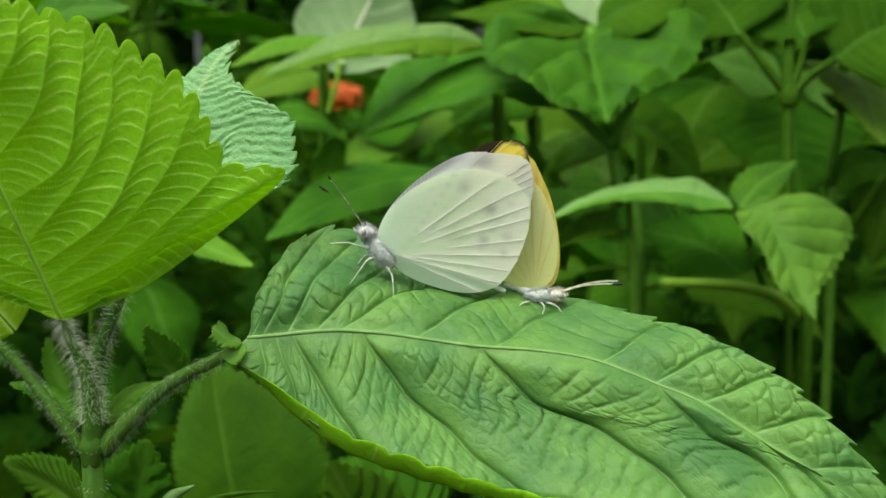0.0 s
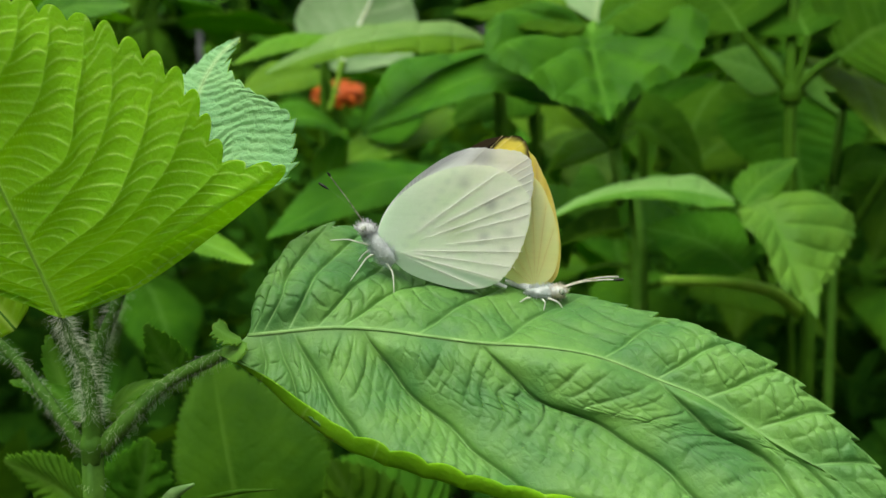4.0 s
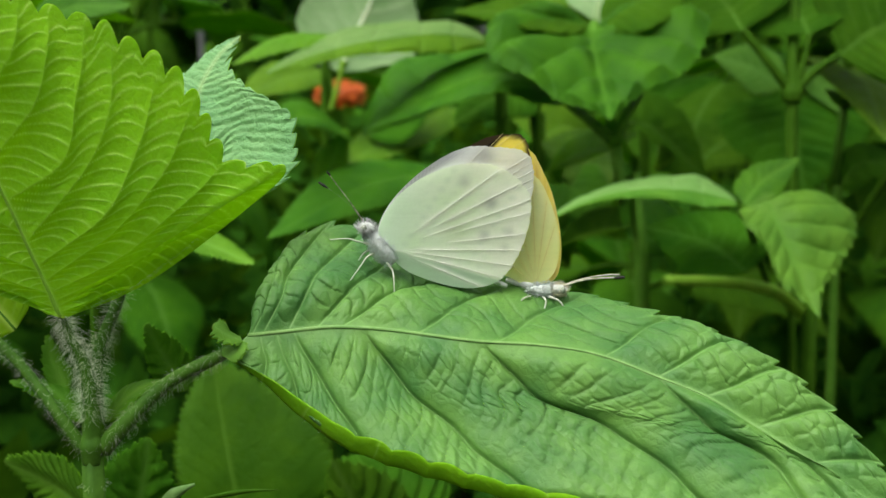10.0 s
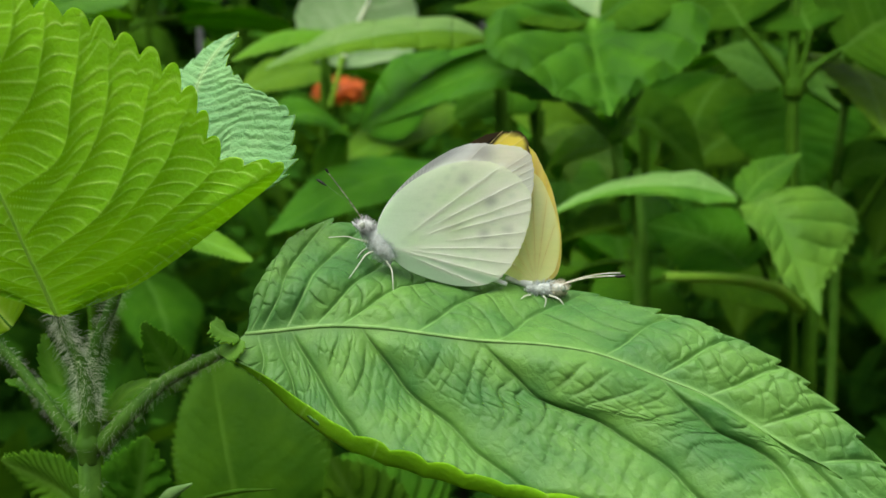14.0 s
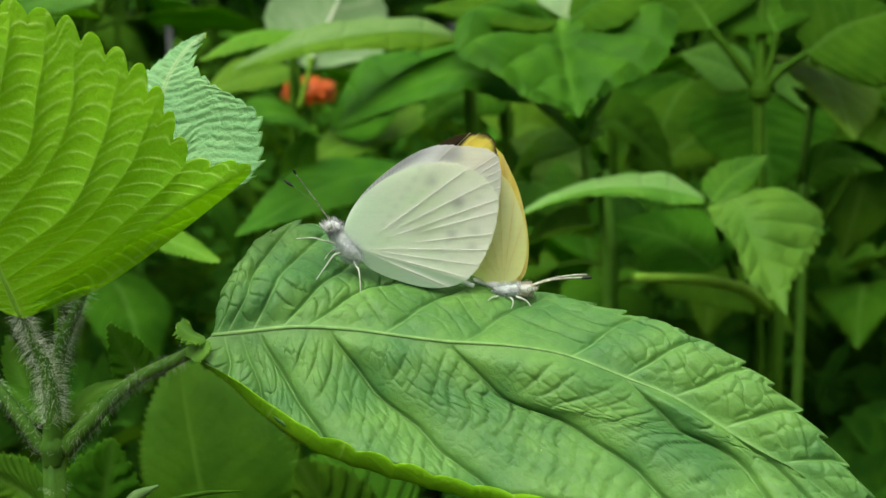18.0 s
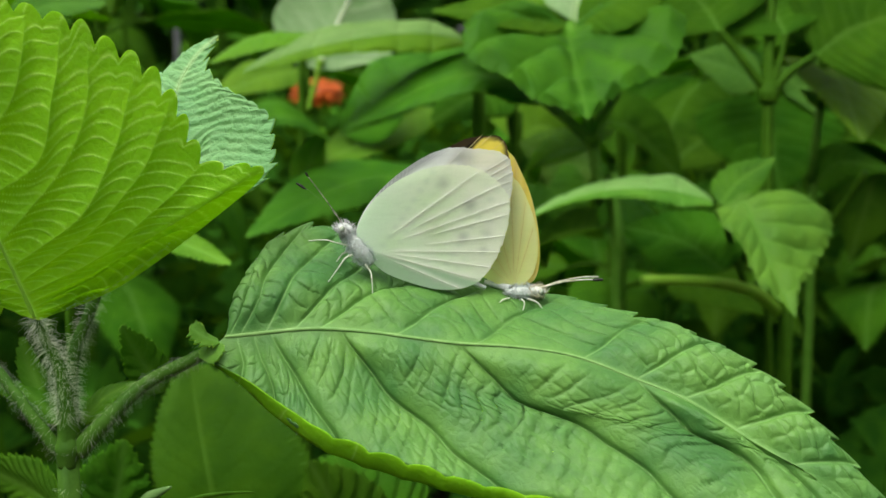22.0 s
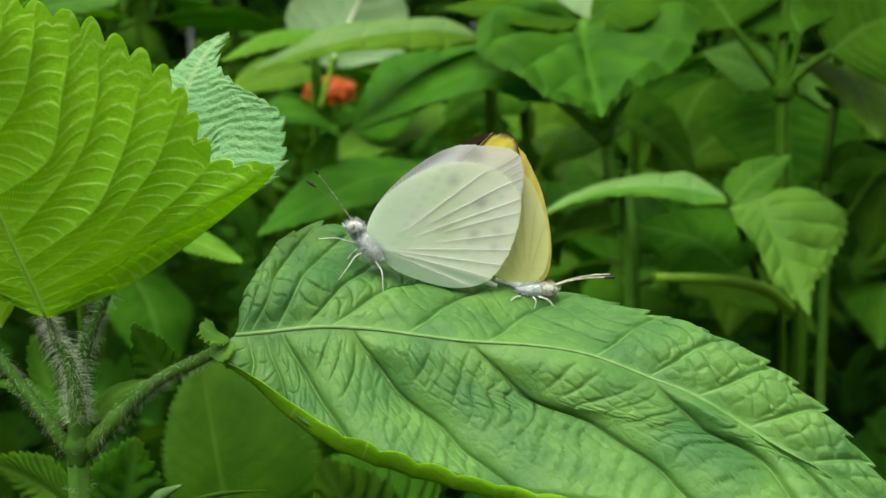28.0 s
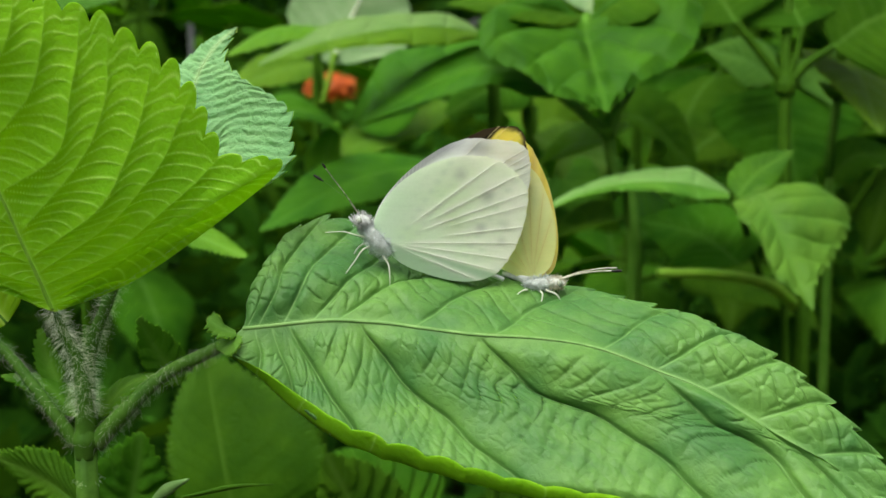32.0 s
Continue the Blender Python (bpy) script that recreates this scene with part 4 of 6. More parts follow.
bluish = ribbed_leaf(near, BLUISH_BASE, BLUISH_MID, BLUISH_LEFT, BLUISH_RIGHT + BLUISH_RIGHT_TIP, (0.2, -0.60, 0.77), [BLUE_TOP, LEAF_UNDER], nu=300, nv=60, seed=5, rib=0.00014, rib_mat=RIB,
                     label="young blue-green puckered leaf with sharp teeth",
                     both=dict(puff=0.00013, peak=0.6, slip=0.5, split=2, pitch=0.0024, dome=0.00014, crease=0.00008, pebble=0.00026, grain=(0.0016, 0.0040), wide=0.003, tooth=0.0015, teeth=0.0028, lean=0.7, tooth_from=0.3, tone=0.2, calm=0.97, flat_to=0.0006, shift=0.12, cut=0.00007))

# small axil leaves and the low leaves of the same plant
leaf(near, [(-0.0566, -0.0183, 0.7238), (-0.0525, -0.0166, 0.7281), (-0.0470, -0.0162, 0.7304)], (-0.3, -0.3, 0.9), 0.0034, teeth=10, tooth=0.0006, laterals=6, puff=0.0005, quilt=0.0002, nu=80, nv=14,
     mats=[MID_TOP, BACK_UNDER], rib=0.0003, seed=21)
leaf(near, [(-0.0597, -0.0192, 0.7241), (-0.0659, -0.0170, 0.7288), (-0.0733, -0.0157, 0.7302)], (0.3, -0.3, 0.9), 0.0030, teeth=10, tooth=0.0006, laterals=6, puff=0.0005, quilt=0.0002, nu=80, nv=14,
     rib=0.0004, seed=22)
leaf(near, [(-0.0637, -0.0155, 0.7284), (-0.0665, -0.0128, 0.7326), (-0.0679, -0.0110, 0.7371)], (0.5, -0.8, 0.2), 0.0020, teeth=10, tooth=0.0005, laterals=6, puff=0.0005, quilt=0.0002, nu=80, nv=14,
     rib=0.0003, seed=23)
leaf(near, [(-0.0516, 0.0223, 0.7177), (-0.0555, 0.0204, 0.7252), (-0.0583, 0.0176, 0.7325)], (0.5, -0.7, 0.3), 0.0042, teeth=12, tooth=0.0006, laterals=6, nu=80, nv=14, rib=0.0004, seed=24)
leaf(near, [(-0.0788, 0.0037, 0.7345), (-0.0839, 0.0021, 0.7420), (-0.0872, -0.0033, 0.7500)], (0.6, -0.5, 0.6), 0.011, teeth=14, tooth=0.0008, puff=0.0002, quilt=0.00005, side_tone=0.2, ladder=0.05, nu=110, nv=20, mats=[LEAF_UNDER, LEAF_UNDER], seed=25)
leaf(near, [(-0.0551, 0.1027, 0.6515), (-0.0582, 0.1054, 0.6684), (-0.0618, 0.1111, 0.6844), (-0.0649, 0.1175, 0.6989)], (0.05, -0.85, 0.5), 0.0140, 0.0270, teeth=26, tooth=0.0013, laterals=9, slant=0.4, puff=0.00008, nu=220, nv=28,
     seed=26, rib=0.0001, rib_mat=STEM_BACK, side_tone=0.1, ladder=0.05, rib_width=0.0003, quilt=0.00005, mats=[MID_TOP, BACK_UNDER], left_form=[(0, 0.5), (0.2, 1.0), (0.5, 1.0), (0.75, 0.72), (0.9, 0.36), (0.97, 0.12), (1, 0.03)], right_form=[(0, 0.5), (0.2, 1.1), (0.5, 0.95), (0.75, 0.60), (0.9, 0.30), (1, 0.03)])
leaf(near, [(-0.0040, 0.1264, 0.6415), (-0.0174, 0.1283, 0.6531), (-0.0380, 0.1347, 0.6613)], (0.1, -0.8, 0.6), 0.0200, seed=126, nu=110, nv=20, rib=0.0003)
leaf(near, [(-0.0190, 0.0967, 0.6459), (-0.0232, 0.0946, 0.6644), (-0.0296, 0.0920, 0.6792)], (0.2, -0.75, 0.6), 0.0150, teeth=20, tooth=0.001, nu=110, nv=20, seed=27)
leaf(near, [(-0.0746, 0.0596, 0.6668), (-0.0707, 0.0574, 0.6845), (-0.0679, 0.0544, 0.6975)], (0.0, -0.75, 0.6), 0.0120, teeth=18, tooth=0.001, nu=110, nv=20, seed=28)
leaf(near, [(-0.0733, 0.0277, 0.6886), (-0.0854, 0.0384, 0.6922), (-0.0995, 0.0488, 0.6937)], (0.1, -0.99, -0.1), 0.0068, teeth=18, tooth=0.0012, laterals=12, nu=130, nv=18, seed=29)
tube("bud", near, [(-0.0493, -0.0149, 0.7071), (-0.0462, -0.0155, 0.7100), (-0.0425, -0.0161, 0.7120)], [0.0006, 0.0011, 0.0002], RIB, 18, 10, label="pale downy leaf bud")
tube("blade", near, [(-0.0464, -0.0052, 0.7044), (-0.0368, -0.0068, 0.7071), (-0.0294, -0.0077, 0.7079)], [0.0003, 0.0005, 0.0001], STEM_BACK, 18, 8)

# ---------------------------------------------------------------- butterflies
def shape(pts, k=220):
    p = np.array(pts + pts[:1], dtype=float)
    return spline(np.column_stack([p[:, 0], np.zeros(len(p)), p[:, 1]]), k + 1)[:-1]


def wing(name, bug, outline, root, y, bend, veins, pigment, label, vein_r=0.00004, vein_mat=None):
    """A wing of scaled membrane in the bug's x-z plane, in millimetres, ribbed by its veins."""
    o = shape(outline) / 1000
    c = np.array([root[0], 0, root[1]]) / 1000
    worn = np.sin(np.arange(len(o)) * 1.25) * np.sin(np.arange(len(o)) * 0.49 + 1) * 0.00014
    o = o + unit(o - c) * (worn * np.clip((np.linalg.norm(o - c, axis=1) - 0.016) / 0.006, 0, 1))[:, None]
    k, nr = len(o), 44
    r = np.append(np.linspace(0, 0.994, nr - 1), 1.0)
    P = c + r[:, None, None] * (o - c)[None]
    veins = [(*q, 0.0)[:3] for q in veins]
    va = [(math.atan2(b - root[1], a - root[0]), q, math.hypot(a - root[0], b - root[1]) / 1000) for a, b, q in veins]
    an = np.arctan2(P[..., 2] - c[2], P[..., 0] - c[0])
    dist = np.linalg.norm(P - c, axis=-1)
    ridge = np.zeros_like(an)
    for a, q, ln in va:
        d = np.abs((an - a + np.pi) % (2 * np.pi) - np.pi) * dist
        ridge = np.maximum(ridge, np.exp(-(d / 0.0005) ** 2) * np.clip((dist - q * ln) / 0.004, 0, 1))
    reach = np.linalg.norm(o - c, axis=1).max()
    P[..., 1] = y / 1000 + bend / 1000 * (dist / reach) ** 2 * 4 - 0.00003 * ridge
    col = np.array([[pigment(p[0] * 1000, p[2] * 1000, q) for p, q in zip(row, rowd)] for row, rowd in zip(P, ridge)])
    back = P + np.array([0, 0.00004, 0])
    n = k * nr
    verts = np.concatenate([P.reshape(-1, 3), back.reshape(-1, 3)])
    faces = []
    for i in range(nr - 1):
        for j in range(k):
            a, b = i * k + j, i * k + (j + 1) % k
            faces += [(a, a + k, b + k, b), (n + b, n + b + k, n + a + k, n + a)]
    cc = np.concatenate([col.reshape(-1, 3)] * 2)
    cc = np.column_stack([cc, np.ones(len(cc))])
    ob = child(name, mesh_of(name, verts, faces, [WING], None, True, [("pigment", "FLOAT_COLOR", cc)]), bug, (0, 0, 0), label)
    for a, b, q in veins:
        s = np.linspace(q, 1, 9)
        x, z = root[0] + (a - root[0]) * s, root[1] + (b - root[1]) * s
        dd = np.hypot(x - root[0], z - root[1]) / 1000
        line = np.column_stack([x / 1000, y / 1000 + bend / 1000 * (dd / reach) ** 2 * 4 - 0.00014 * np.clip(dd / 0.004, 0, 1), z / 1000])
        v, f, _ = tube_data(line, [vein_r * 0.3, vein_r * 0.8, vein_r, vein_r, vein_r * 0.8], 16, 6)
        child("vein", mesh_of("vein", v, f, [vein_mat or VEIN]), ob, (0, 0, 0))
    return ob


def blob(name, bug, pts, radii, material, label="", k=22, seg=16):
    pts = np.array(pts, dtype=float) / 1000
    v, f, _ = tube_data(pts - pts[0], np.array(radii) / 1000, k, seg)
    return child(name, mesh_of(name, v, f, [material]), bug, tuple(pts[0]), label)


def fur(bug, pts, radii, count, length, seed, material):
    w = np.array(pts, dtype=float) / 1000 + np.array(parent_place(bug))
    hairs("fur", bug, w, np.array(radii) / 1000, count, length / 1000, random.Random(seed), 0.00005, -0.1, material=material)


def limb(name, bug, pts, radii, material):
    return blob(name, bug, pts, [r * (0.75 if name == "leg" else 1.0) for r in radii], material, "", 20, 8)


def lerp(a, b, t):
    t = min(1.0, max(0.0, t))
    return tuple(x + (y - x) * t for x, y in zip(a, b))


VEIN = plain_material("wing_vein", (0.76, 0.80, 0.68), (0.86, 0.88, 0.78), 900.0, 0.5, weight=0.2)
VEIN_YELLOW = plain_material("yellow_wing_vein", (0.80, 0.70, 0.26), (0.88, 0.78, 0.34), 900.0, 0.5, weight=0.2)


def gauss(x, z, cx, cz, r):
    return math.exp(-((x - cx) ** 2 + (z - cz) ** 2) / r ** 2)


def hind_white(x, z, ridge):
    c = lerp((0.82, 0.95, 0.76), (0.95, 0.98, 0.84), (x + 0.3 * z) / 20)
    c = lerp(c, (0.80, 0.94, 0.62), 0.5 * gauss(x, z, 12.0, 10.5, 5.0) + 0.4 * gauss(x, z, 5.0, 4.5, 2.5))
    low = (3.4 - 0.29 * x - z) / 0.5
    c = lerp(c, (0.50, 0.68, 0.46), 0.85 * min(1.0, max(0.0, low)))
    c = lerp(c, (0.66, 0.76, 0.62), 0.35 * max(0.0, math.sin(1.9 * x + 0.7 * z) * math.sin(2.3 * z - 0.5 * x)) * max(0.0, math.sin(0.5 * x - 0.3 * z + 1)))
    c = lerp(c, (0.97, 0.98, 0.88), 0.7 * ridge)
    c = lerp(c, (0.42, 0.46, 0.38), 0.55 * gauss(x, z, 17.6, 11.0, 1.0) + 0.4 * gauss(x, z, 13.0, 14.8, 1.0) + 0.45 * gauss(x, z, 16.4, 5.6, 0.9) + 0.3 * gauss(x, z, 20.6, 6.2, 0.9) + 0.3 * gauss(x, z, 20.0, 3.4, 0.8))
    return lerp(c, (0.52, 0.64, 0.30), 0.25 * gauss(x, z, 11.5, 6.4, 2.2))


def fore_white(x, z, ridge):
    c = lerp((0.95, 0.98, 0.92), (0.93, 0.94, 0.88), (x - 12) / 10)
    d = z - (9.0 + 1.18 * x - 0.030 * x * x)
    c = lerp(c, (0.24, 0.24, 0.25), (0.5 + 0.4 * math.sin(7 * x + 3 * z) * math.sin(5 * z - 4 * x)) * min(1.0, max(0.0, (d + 0.2) / 1.2)) * min(1.0, max(0.0, (14.5 - x) / 4)) * min(1.0, max(0.0, (x + 0.5) / 3)))
    c = lerp(c, (0.50, 0.51, 0.48), 0.5 * gauss(x, z, 16.5, 19.2, 1.8))
    return lerp(c, (0.80, 0.80, 0.74), 0.6 * ridge)


def fore_far(x, z, ridge):
    c = (0.92, 0.82, 0.16)
    c = lerp(c, (0.012, 0.009, 0.006), min(1.0, max(0.0, (18.7 + 0.9 * (z - 21.2) - x) / 0.5)))
    c = lerp(c, (0.06, 0.04, 0.015), min(1.0, max(0.0, (z - 22.2 + 0.12 * (x - 20.5) ** 2 - 0.15) / 0.3)))
    return lerp(c, (0.10, 0.07, 0.03), min(1.0, max(0.0, (x - 23.2) / 0.6)))


def yellow_wing(x, z, ridge):
    c = lerp((0.95, 0.98, 0.50), (0.96, 0.99, 0.60), (z - 6) / 8)
    c = lerp(c, (0.94, 0.80, 0.14), max(0.0, min(1.0, (x - (4.3 - 0.018 * (z - 6) ** 2)) / 1.3)))
    return lerp(c, (0.92, 0.86, 0.36), 0.3 * ridge)


def yellow_fore(x, z, ridge):
    c = lerp((0.96, 0.86, 0.20), (0.94, 0.84, 0.30), 0.5 + 0.5 * math.sin(x * 2))
    return lerp(c, (0.74, 0.60, 0.14), 0.4 * ridge)


def build_white():
    bug = thing("butterfly", (-0.0093, -0.0056, 0.7480), "white butterfly with closed greenish-white wings, standing on a leaf", "butterfly", "mating butterflies")
    hind = [(-0.2, 2.2), (-1.9, 5.6), (-0.6, 9.6), (2.6, 13.4), (7.0, 16.2), (12.5, 17.9), (17.5, 17.8), (21.5, 15.9), (24.2, 12.5), (24.3, 8.5), (23.2, 4.2), (21.4, 0.4),
            (19.0, -2.4), (15.6, -3.6), (11.6, -3.6), (7.0, -2.4), (2.8, -0.6)]
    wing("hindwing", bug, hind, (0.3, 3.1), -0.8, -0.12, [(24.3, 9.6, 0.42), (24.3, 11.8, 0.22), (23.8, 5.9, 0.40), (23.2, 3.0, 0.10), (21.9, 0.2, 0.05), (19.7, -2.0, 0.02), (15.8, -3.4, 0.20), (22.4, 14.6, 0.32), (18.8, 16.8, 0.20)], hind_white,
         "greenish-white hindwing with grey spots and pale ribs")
    fore = [(-0.6, 3.0), (-2.0, 6.2), (-0.2, 10.6), (4.0, 15.3), (9.5, 19.2), (14.0, 20.9), (18.0, 20.8), (21.6, 20.5), (23.6, 19.7), (24.7, 17.8), (24.7, 13.0), (22.5, 6.0), (12.0, 1.0)]
    wing("forewing", bug, fore, (0.3, 3.6), -0.45, -0.1, [(24.7, 13.9), (24.7, 15.4), (24.7, 16.8), (24.5, 18.2), (24.1, 19.4), (16.2, 20.6, 0.5)], fore_white,
         "white forewing with a grey dusted leading edge")
    tip = [(-0.4, 3.2), (-1.6, 6.4), (0.4, 11.0), (4.6, 14.8), (10.0, 18.4), (13.6, 20.7), (15.8, 21.9), (17.8, 22.6), (20.6, 22.9), (22.8, 22.7), (24.0, 20.8), (24.4, 15.0), (20.0, 6.0), (10.0, 1.5)]
    wing("forewing", bug, tip, (0.3, 3.6), 0.35, 0.1, [(24.3, 16.0), (24.2, 18.6), (23.4, 22.0), (21.2, 23.0), (19.6, 23.0)], fore_far, "forewing with a yellow apex and a blackish tip patch", vein_mat=VEIN_YELLOW)
    wing("hindwing", bug, [(x * 0.97 + 0.2, z * 0.97) for x, z in hind], (0.3, 3.1), 0.8, 0.1, [(23.0, 9.0), (22.2, 4.0), (18.0, -2.2)], hind_white, "greenish-white hindwing")
    blob("head", bug, [(-5.2, 0, 6.2), (-4.5, 0, 6.7), (-3.7, 0, 6.5), (-3.0, 0, 5.8)], [0.55, 1.15, 1.15, 0.7], BODY, k=16)
    for y in (-0.85, 0.85):
        blob("eye", bug, [(-4.9, y, 6.9), (-4.4, y * 1.15, 6.8), (-3.9, y, 6.6)], [0.2, 0.72, 0.2], EYE, k=12, seg=14)
    blob("thorax", bug, [(-3.6, 0, 5.9), (-2.4, 0, 4.6), (-0.9, 0, 2.6), (0.9, 0, 0.9)], [0.8, 1.5, 1.6, 0.9], BODY)
    blob("abdomen", bug, [(0.4, 0, 1.8), (5.0, 0, 1.0), (11, 0, -0.6), (16, 0, -1.8), (20.5, 0, -3.6)], [0.7, 0.62, 0.6, 0.6, 0.4], BODY, "slender pale grey abdomen")
    fur(bug, [(-3.6, 0, 5.9), (-2.4, 0, 4.6), (-0.9, 0, 2.6), (0.9, 0, 0.9)], [0.8, 1.5, 1.6, 0.9], 1300, 0.9, 5, FUZZ)
    fur(bug, [(-5.2, 0, 6.2), (-4.5, 0, 6.7), (-3.7, 0, 6.5), (-3.0, 0, 5.8)], [0.55, 1.15, 1.15, 0.7], 700, 0.9, 6, FUZZ_DARK)
    a = limb("antenna", bug, [(-4.3, -0.4, 7.6), (-6.6, -1.0, 11.2), (-10.2, -1.6, 16.2)], [0.10, 0.085, 0.085], ANTENNA)
    blob("club", a, [(-5.7, -1.16, 8.35), (-5.95, -1.2, 8.7), (-6.25, -1.24, 9.1)], [0.09, 0.24, 0.13], CLUB, k=12, seg=10)
    a = limb("antenna", bug, [(-4.3, 0.4, 7.6), (-7.6, 3.0, 10.8), (-11.2, 5.0, 13.3)], [0.02, 0.012, 0.012], ANTENNA)
    blob("club", a, [(-6.7, 4.5, 5.5), (-7.6, 4.9, 6.0), (-8.5, 5.3, 6.5)], [0.09, 0.27, 0.16], CLUB, k=12, seg=10)
    limb("palp", bug, [(-5.0, -0.3, 6.4), (-5.8, -0.3, 6.9), (-6.3, -0.3, 7.5)], [0.22, 0.2, 0.05], FUZZ)
    limb("leg", bug, [(-3.4, -1.0, 4.0), (-5.4, -1.6, 4.6), (-7.2, -1.8, 5.1), (-10.2, -1.5, 4.9)], [0.22, 0.15, 0.12, 0.08], LEG)
    limb("leg", bug, [(-2.6, -1.1, 2.4), (-3.8, -2.2, 2.0), (-5.0, -3.0, 0.4), (-7.6, -3.4, -3.2)], [0.24, 0.18, 0.13, 0.09], LEG)
    limb("leg", bug, [(-0.4, -1.2, 0.8), (0.5, -2.0, -0.4), (0.8, -3.2, -1.6), (0.95, -4.2, -4.6)], [0.24, 0.17, 0.13, 0.09], LEG)
    limb("leg", bug, [(-2.8, 0.6, 3.0), (-4.6, 1.6, 2.0), (-6.0, 2.2, 0.0), (-6.8, 2.6, -1.2)], [0.26, 0.2, 0.14, 0.1], LEG)
    return bug


def build_yellow():
    bug = thing("butterfly", (0.0159, -0.0059, 0.7436), "pale yellow butterfly with closed wings, standing on a leaf", "butterfly", "mating butterflies")
    hind = [(0.6, 0.4), (3.4, 2.4), (4.5, 6.0), (4.4, 10.2), (3.0, 15.0), (0.6, 19.5), (-4.0, 22.0), (-10.0, 20.0), (-13.0, 14.0), (-10.5, 7.0), (-6.0, 3.0), (-3.4, 1.6), (-1.0, 0.4)]
    wing("hindwing", bug, hind, (0.5, 0.6), 2.3, 0.0, [(3.6, 11.0), (2.2, 15.5), (-0.4, 19.5), (-5.0, 21.0), (-10, 17), (-11, 10)], yellow_wing, "cream-yellow hindwing", 0.00003, VEIN_YELLOW)
    fore = [(0.8, 0.6), (3.8, 1.6), (4.9, 5.0), (4.7, 10.0), (3.3, 16.5), (1.4, 21.0), (-0.5, 24.2), (-4.0, 26.0), (-9.0, 22.0), (-8.0, 12.0), (-3.0, 4.0)]
    wing("forewing", bug, fore, (0.8, 0.8), 2.7, 0.0, [(4.5, 8.0), (3.7, 14.0), (2.2, 19.0), (0.6, 22.6), (-3, 25.2)], yellow_fore, "deep yellow forewing edge", 0.00004, VEIN_YELLOW)
    wing("forewing", bug, [(x * 0.985, z * 0.985) for x, z in fore], (0.8, 0.8), 3.3, 0.1, [(4.3, 8.0), (3.6, 14.0)], yellow_fore, "deep yellow forewing", 0.00004, VEIN_YELLOW)
    wing("hindwing", bug, [(x * 0.98, z * 0.98) for x, z in hind], (0.5, 0.6), 3.6, 0.15, [(2.2, 15.0), (-5.0, 20.6)], yellow_wing, "cream-yellow hindwing", 0.00003, VEIN_YELLOW)
    blob("abdomen", bug, [(-0.3, 2.2, 0.2), (-2.4, 3.0, 0.9), (-4.8, 3.0, 1.4)], [0.8, 0.7, 0.4], BODY, "pale grey abdomen")
    blob("thorax", bug, [(-1.2, 1.8, -0.1), (0.4, 1.4, -0.2), (2.0, 1.1, -0.1), (3.6, 0.8, 0.1)], [0.4, 0.9, 0.98, 0.6], BODY)
    fur(bug, [(-1.2, 1.8, -0.1), (0.4, 1.4, -0.2), (2.0, 1.1, -0.1), (3.6, 0.8, 0.1)], [0.4, 0.9, 0.98, 0.6], 900, 0.9, 7, FUZZ)
    blob("head", bug, [(3.2, 0.5, 0.0), (4.2, 0.5, 0.2), (5.2, 0.5, 0.1), (5.8, 0.5, -0.1)], [0.55, 0.9, 0.85, 0.4], BODY, k=16)
    fur(bug, [(3.2, 0.5, 0.0), (4.2, 0.5, 0.2), (5.2, 0.5, 0.1), (5.8, 0.5, -0.1)], [0.55, 0.9, 0.85, 0.4], 420, 0.8, 8, YELLOW_FUZZ)
    for y in (-0.3, 1.3):
        blob("eye", bug, [(4.5, y, 0.3), (5.0, y - 0.1 if y < 0 else y + 0.1, 0.25), (5.5, y, 0.2)], [0.2, 0.68, 0.2], EYE, k=12, seg=14)
    a = limb("antenna", bug, [(5.2, 0.3, 0.9), (8.6, -0.4, 2.0), (12.2, -0.9, 2.5), (15.6, -1.3, 2.6)], [0.15, 0.14, 0.13, 0.13], ANTENNA_PALE)
    blob("club", a, [(8.6, -1.45, 1.62), (9.4, -1.55, 1.68), (10.4, -1.65, 1.75)], [0.13, 0.28, 0.2], CLUB, k=12, seg=10)
    limb("antenna", bug, [(5.2, 0.8, 0.9), (8.6, 0.6, 2.05), (12.2, 0.4, 2.72), (15.0, 0.2, 2.86)], [0.13, 0.12, 0.12, 0.13], ANTENNA_PALE)
    limb("leg", bug, [(-0.6, -0.6, -0.8), (-1.8, -1.4, -1.0), (-3.6, -1.8, -2.6)], [0.22, 0.16, 0.10], LEG)
    limb("leg", bug, [(1.6, -0.7, -1.0), (2.0, -1.5, -1.6), (1.4, -2.0, -3.7)], [0.22, 0.16, 0.10], LEG)
    limb("leg", bug, [(2.6, -0.7, -0.9), (4.2, -1.4, -1.4), (5.0, -1.6, -2.4), (5.8, -1.7, -3.9)], [0.26, 0.2, 0.16, 0.11], LEG)
    return bug


ANTENNA_PALE = plain_material("pale_antenna", (0.30, 0.30, 0.20), (0.62, 0.62, 0.48), 1500.0, 0.6)
YELLOW_FUZZ = plain_material("yellowish_fuzz", (0.50, 0.47, 0.32), (0.66, 0.62, 0.46), 900.0, 0.8)
white_bug = build_white()
yellow_bug = build_yellow()

# ---------------------------------------------------------------- plants behind
def stalk(name, label, at, top_points, radii, k=40, material=STEM_BACK):
    pl = thing(name, (at[0], at[1], 0.0), label, "plant", "perilla plants behind")
    tube("stem", pl, [(at[0], at[1], 0.0)] + top_points, radii, material, k, 14, ridges=4, ridge=0.1)
    return pl


B = dict(nu=110, nv=18, puff=0.0003, quilt=0.0002)
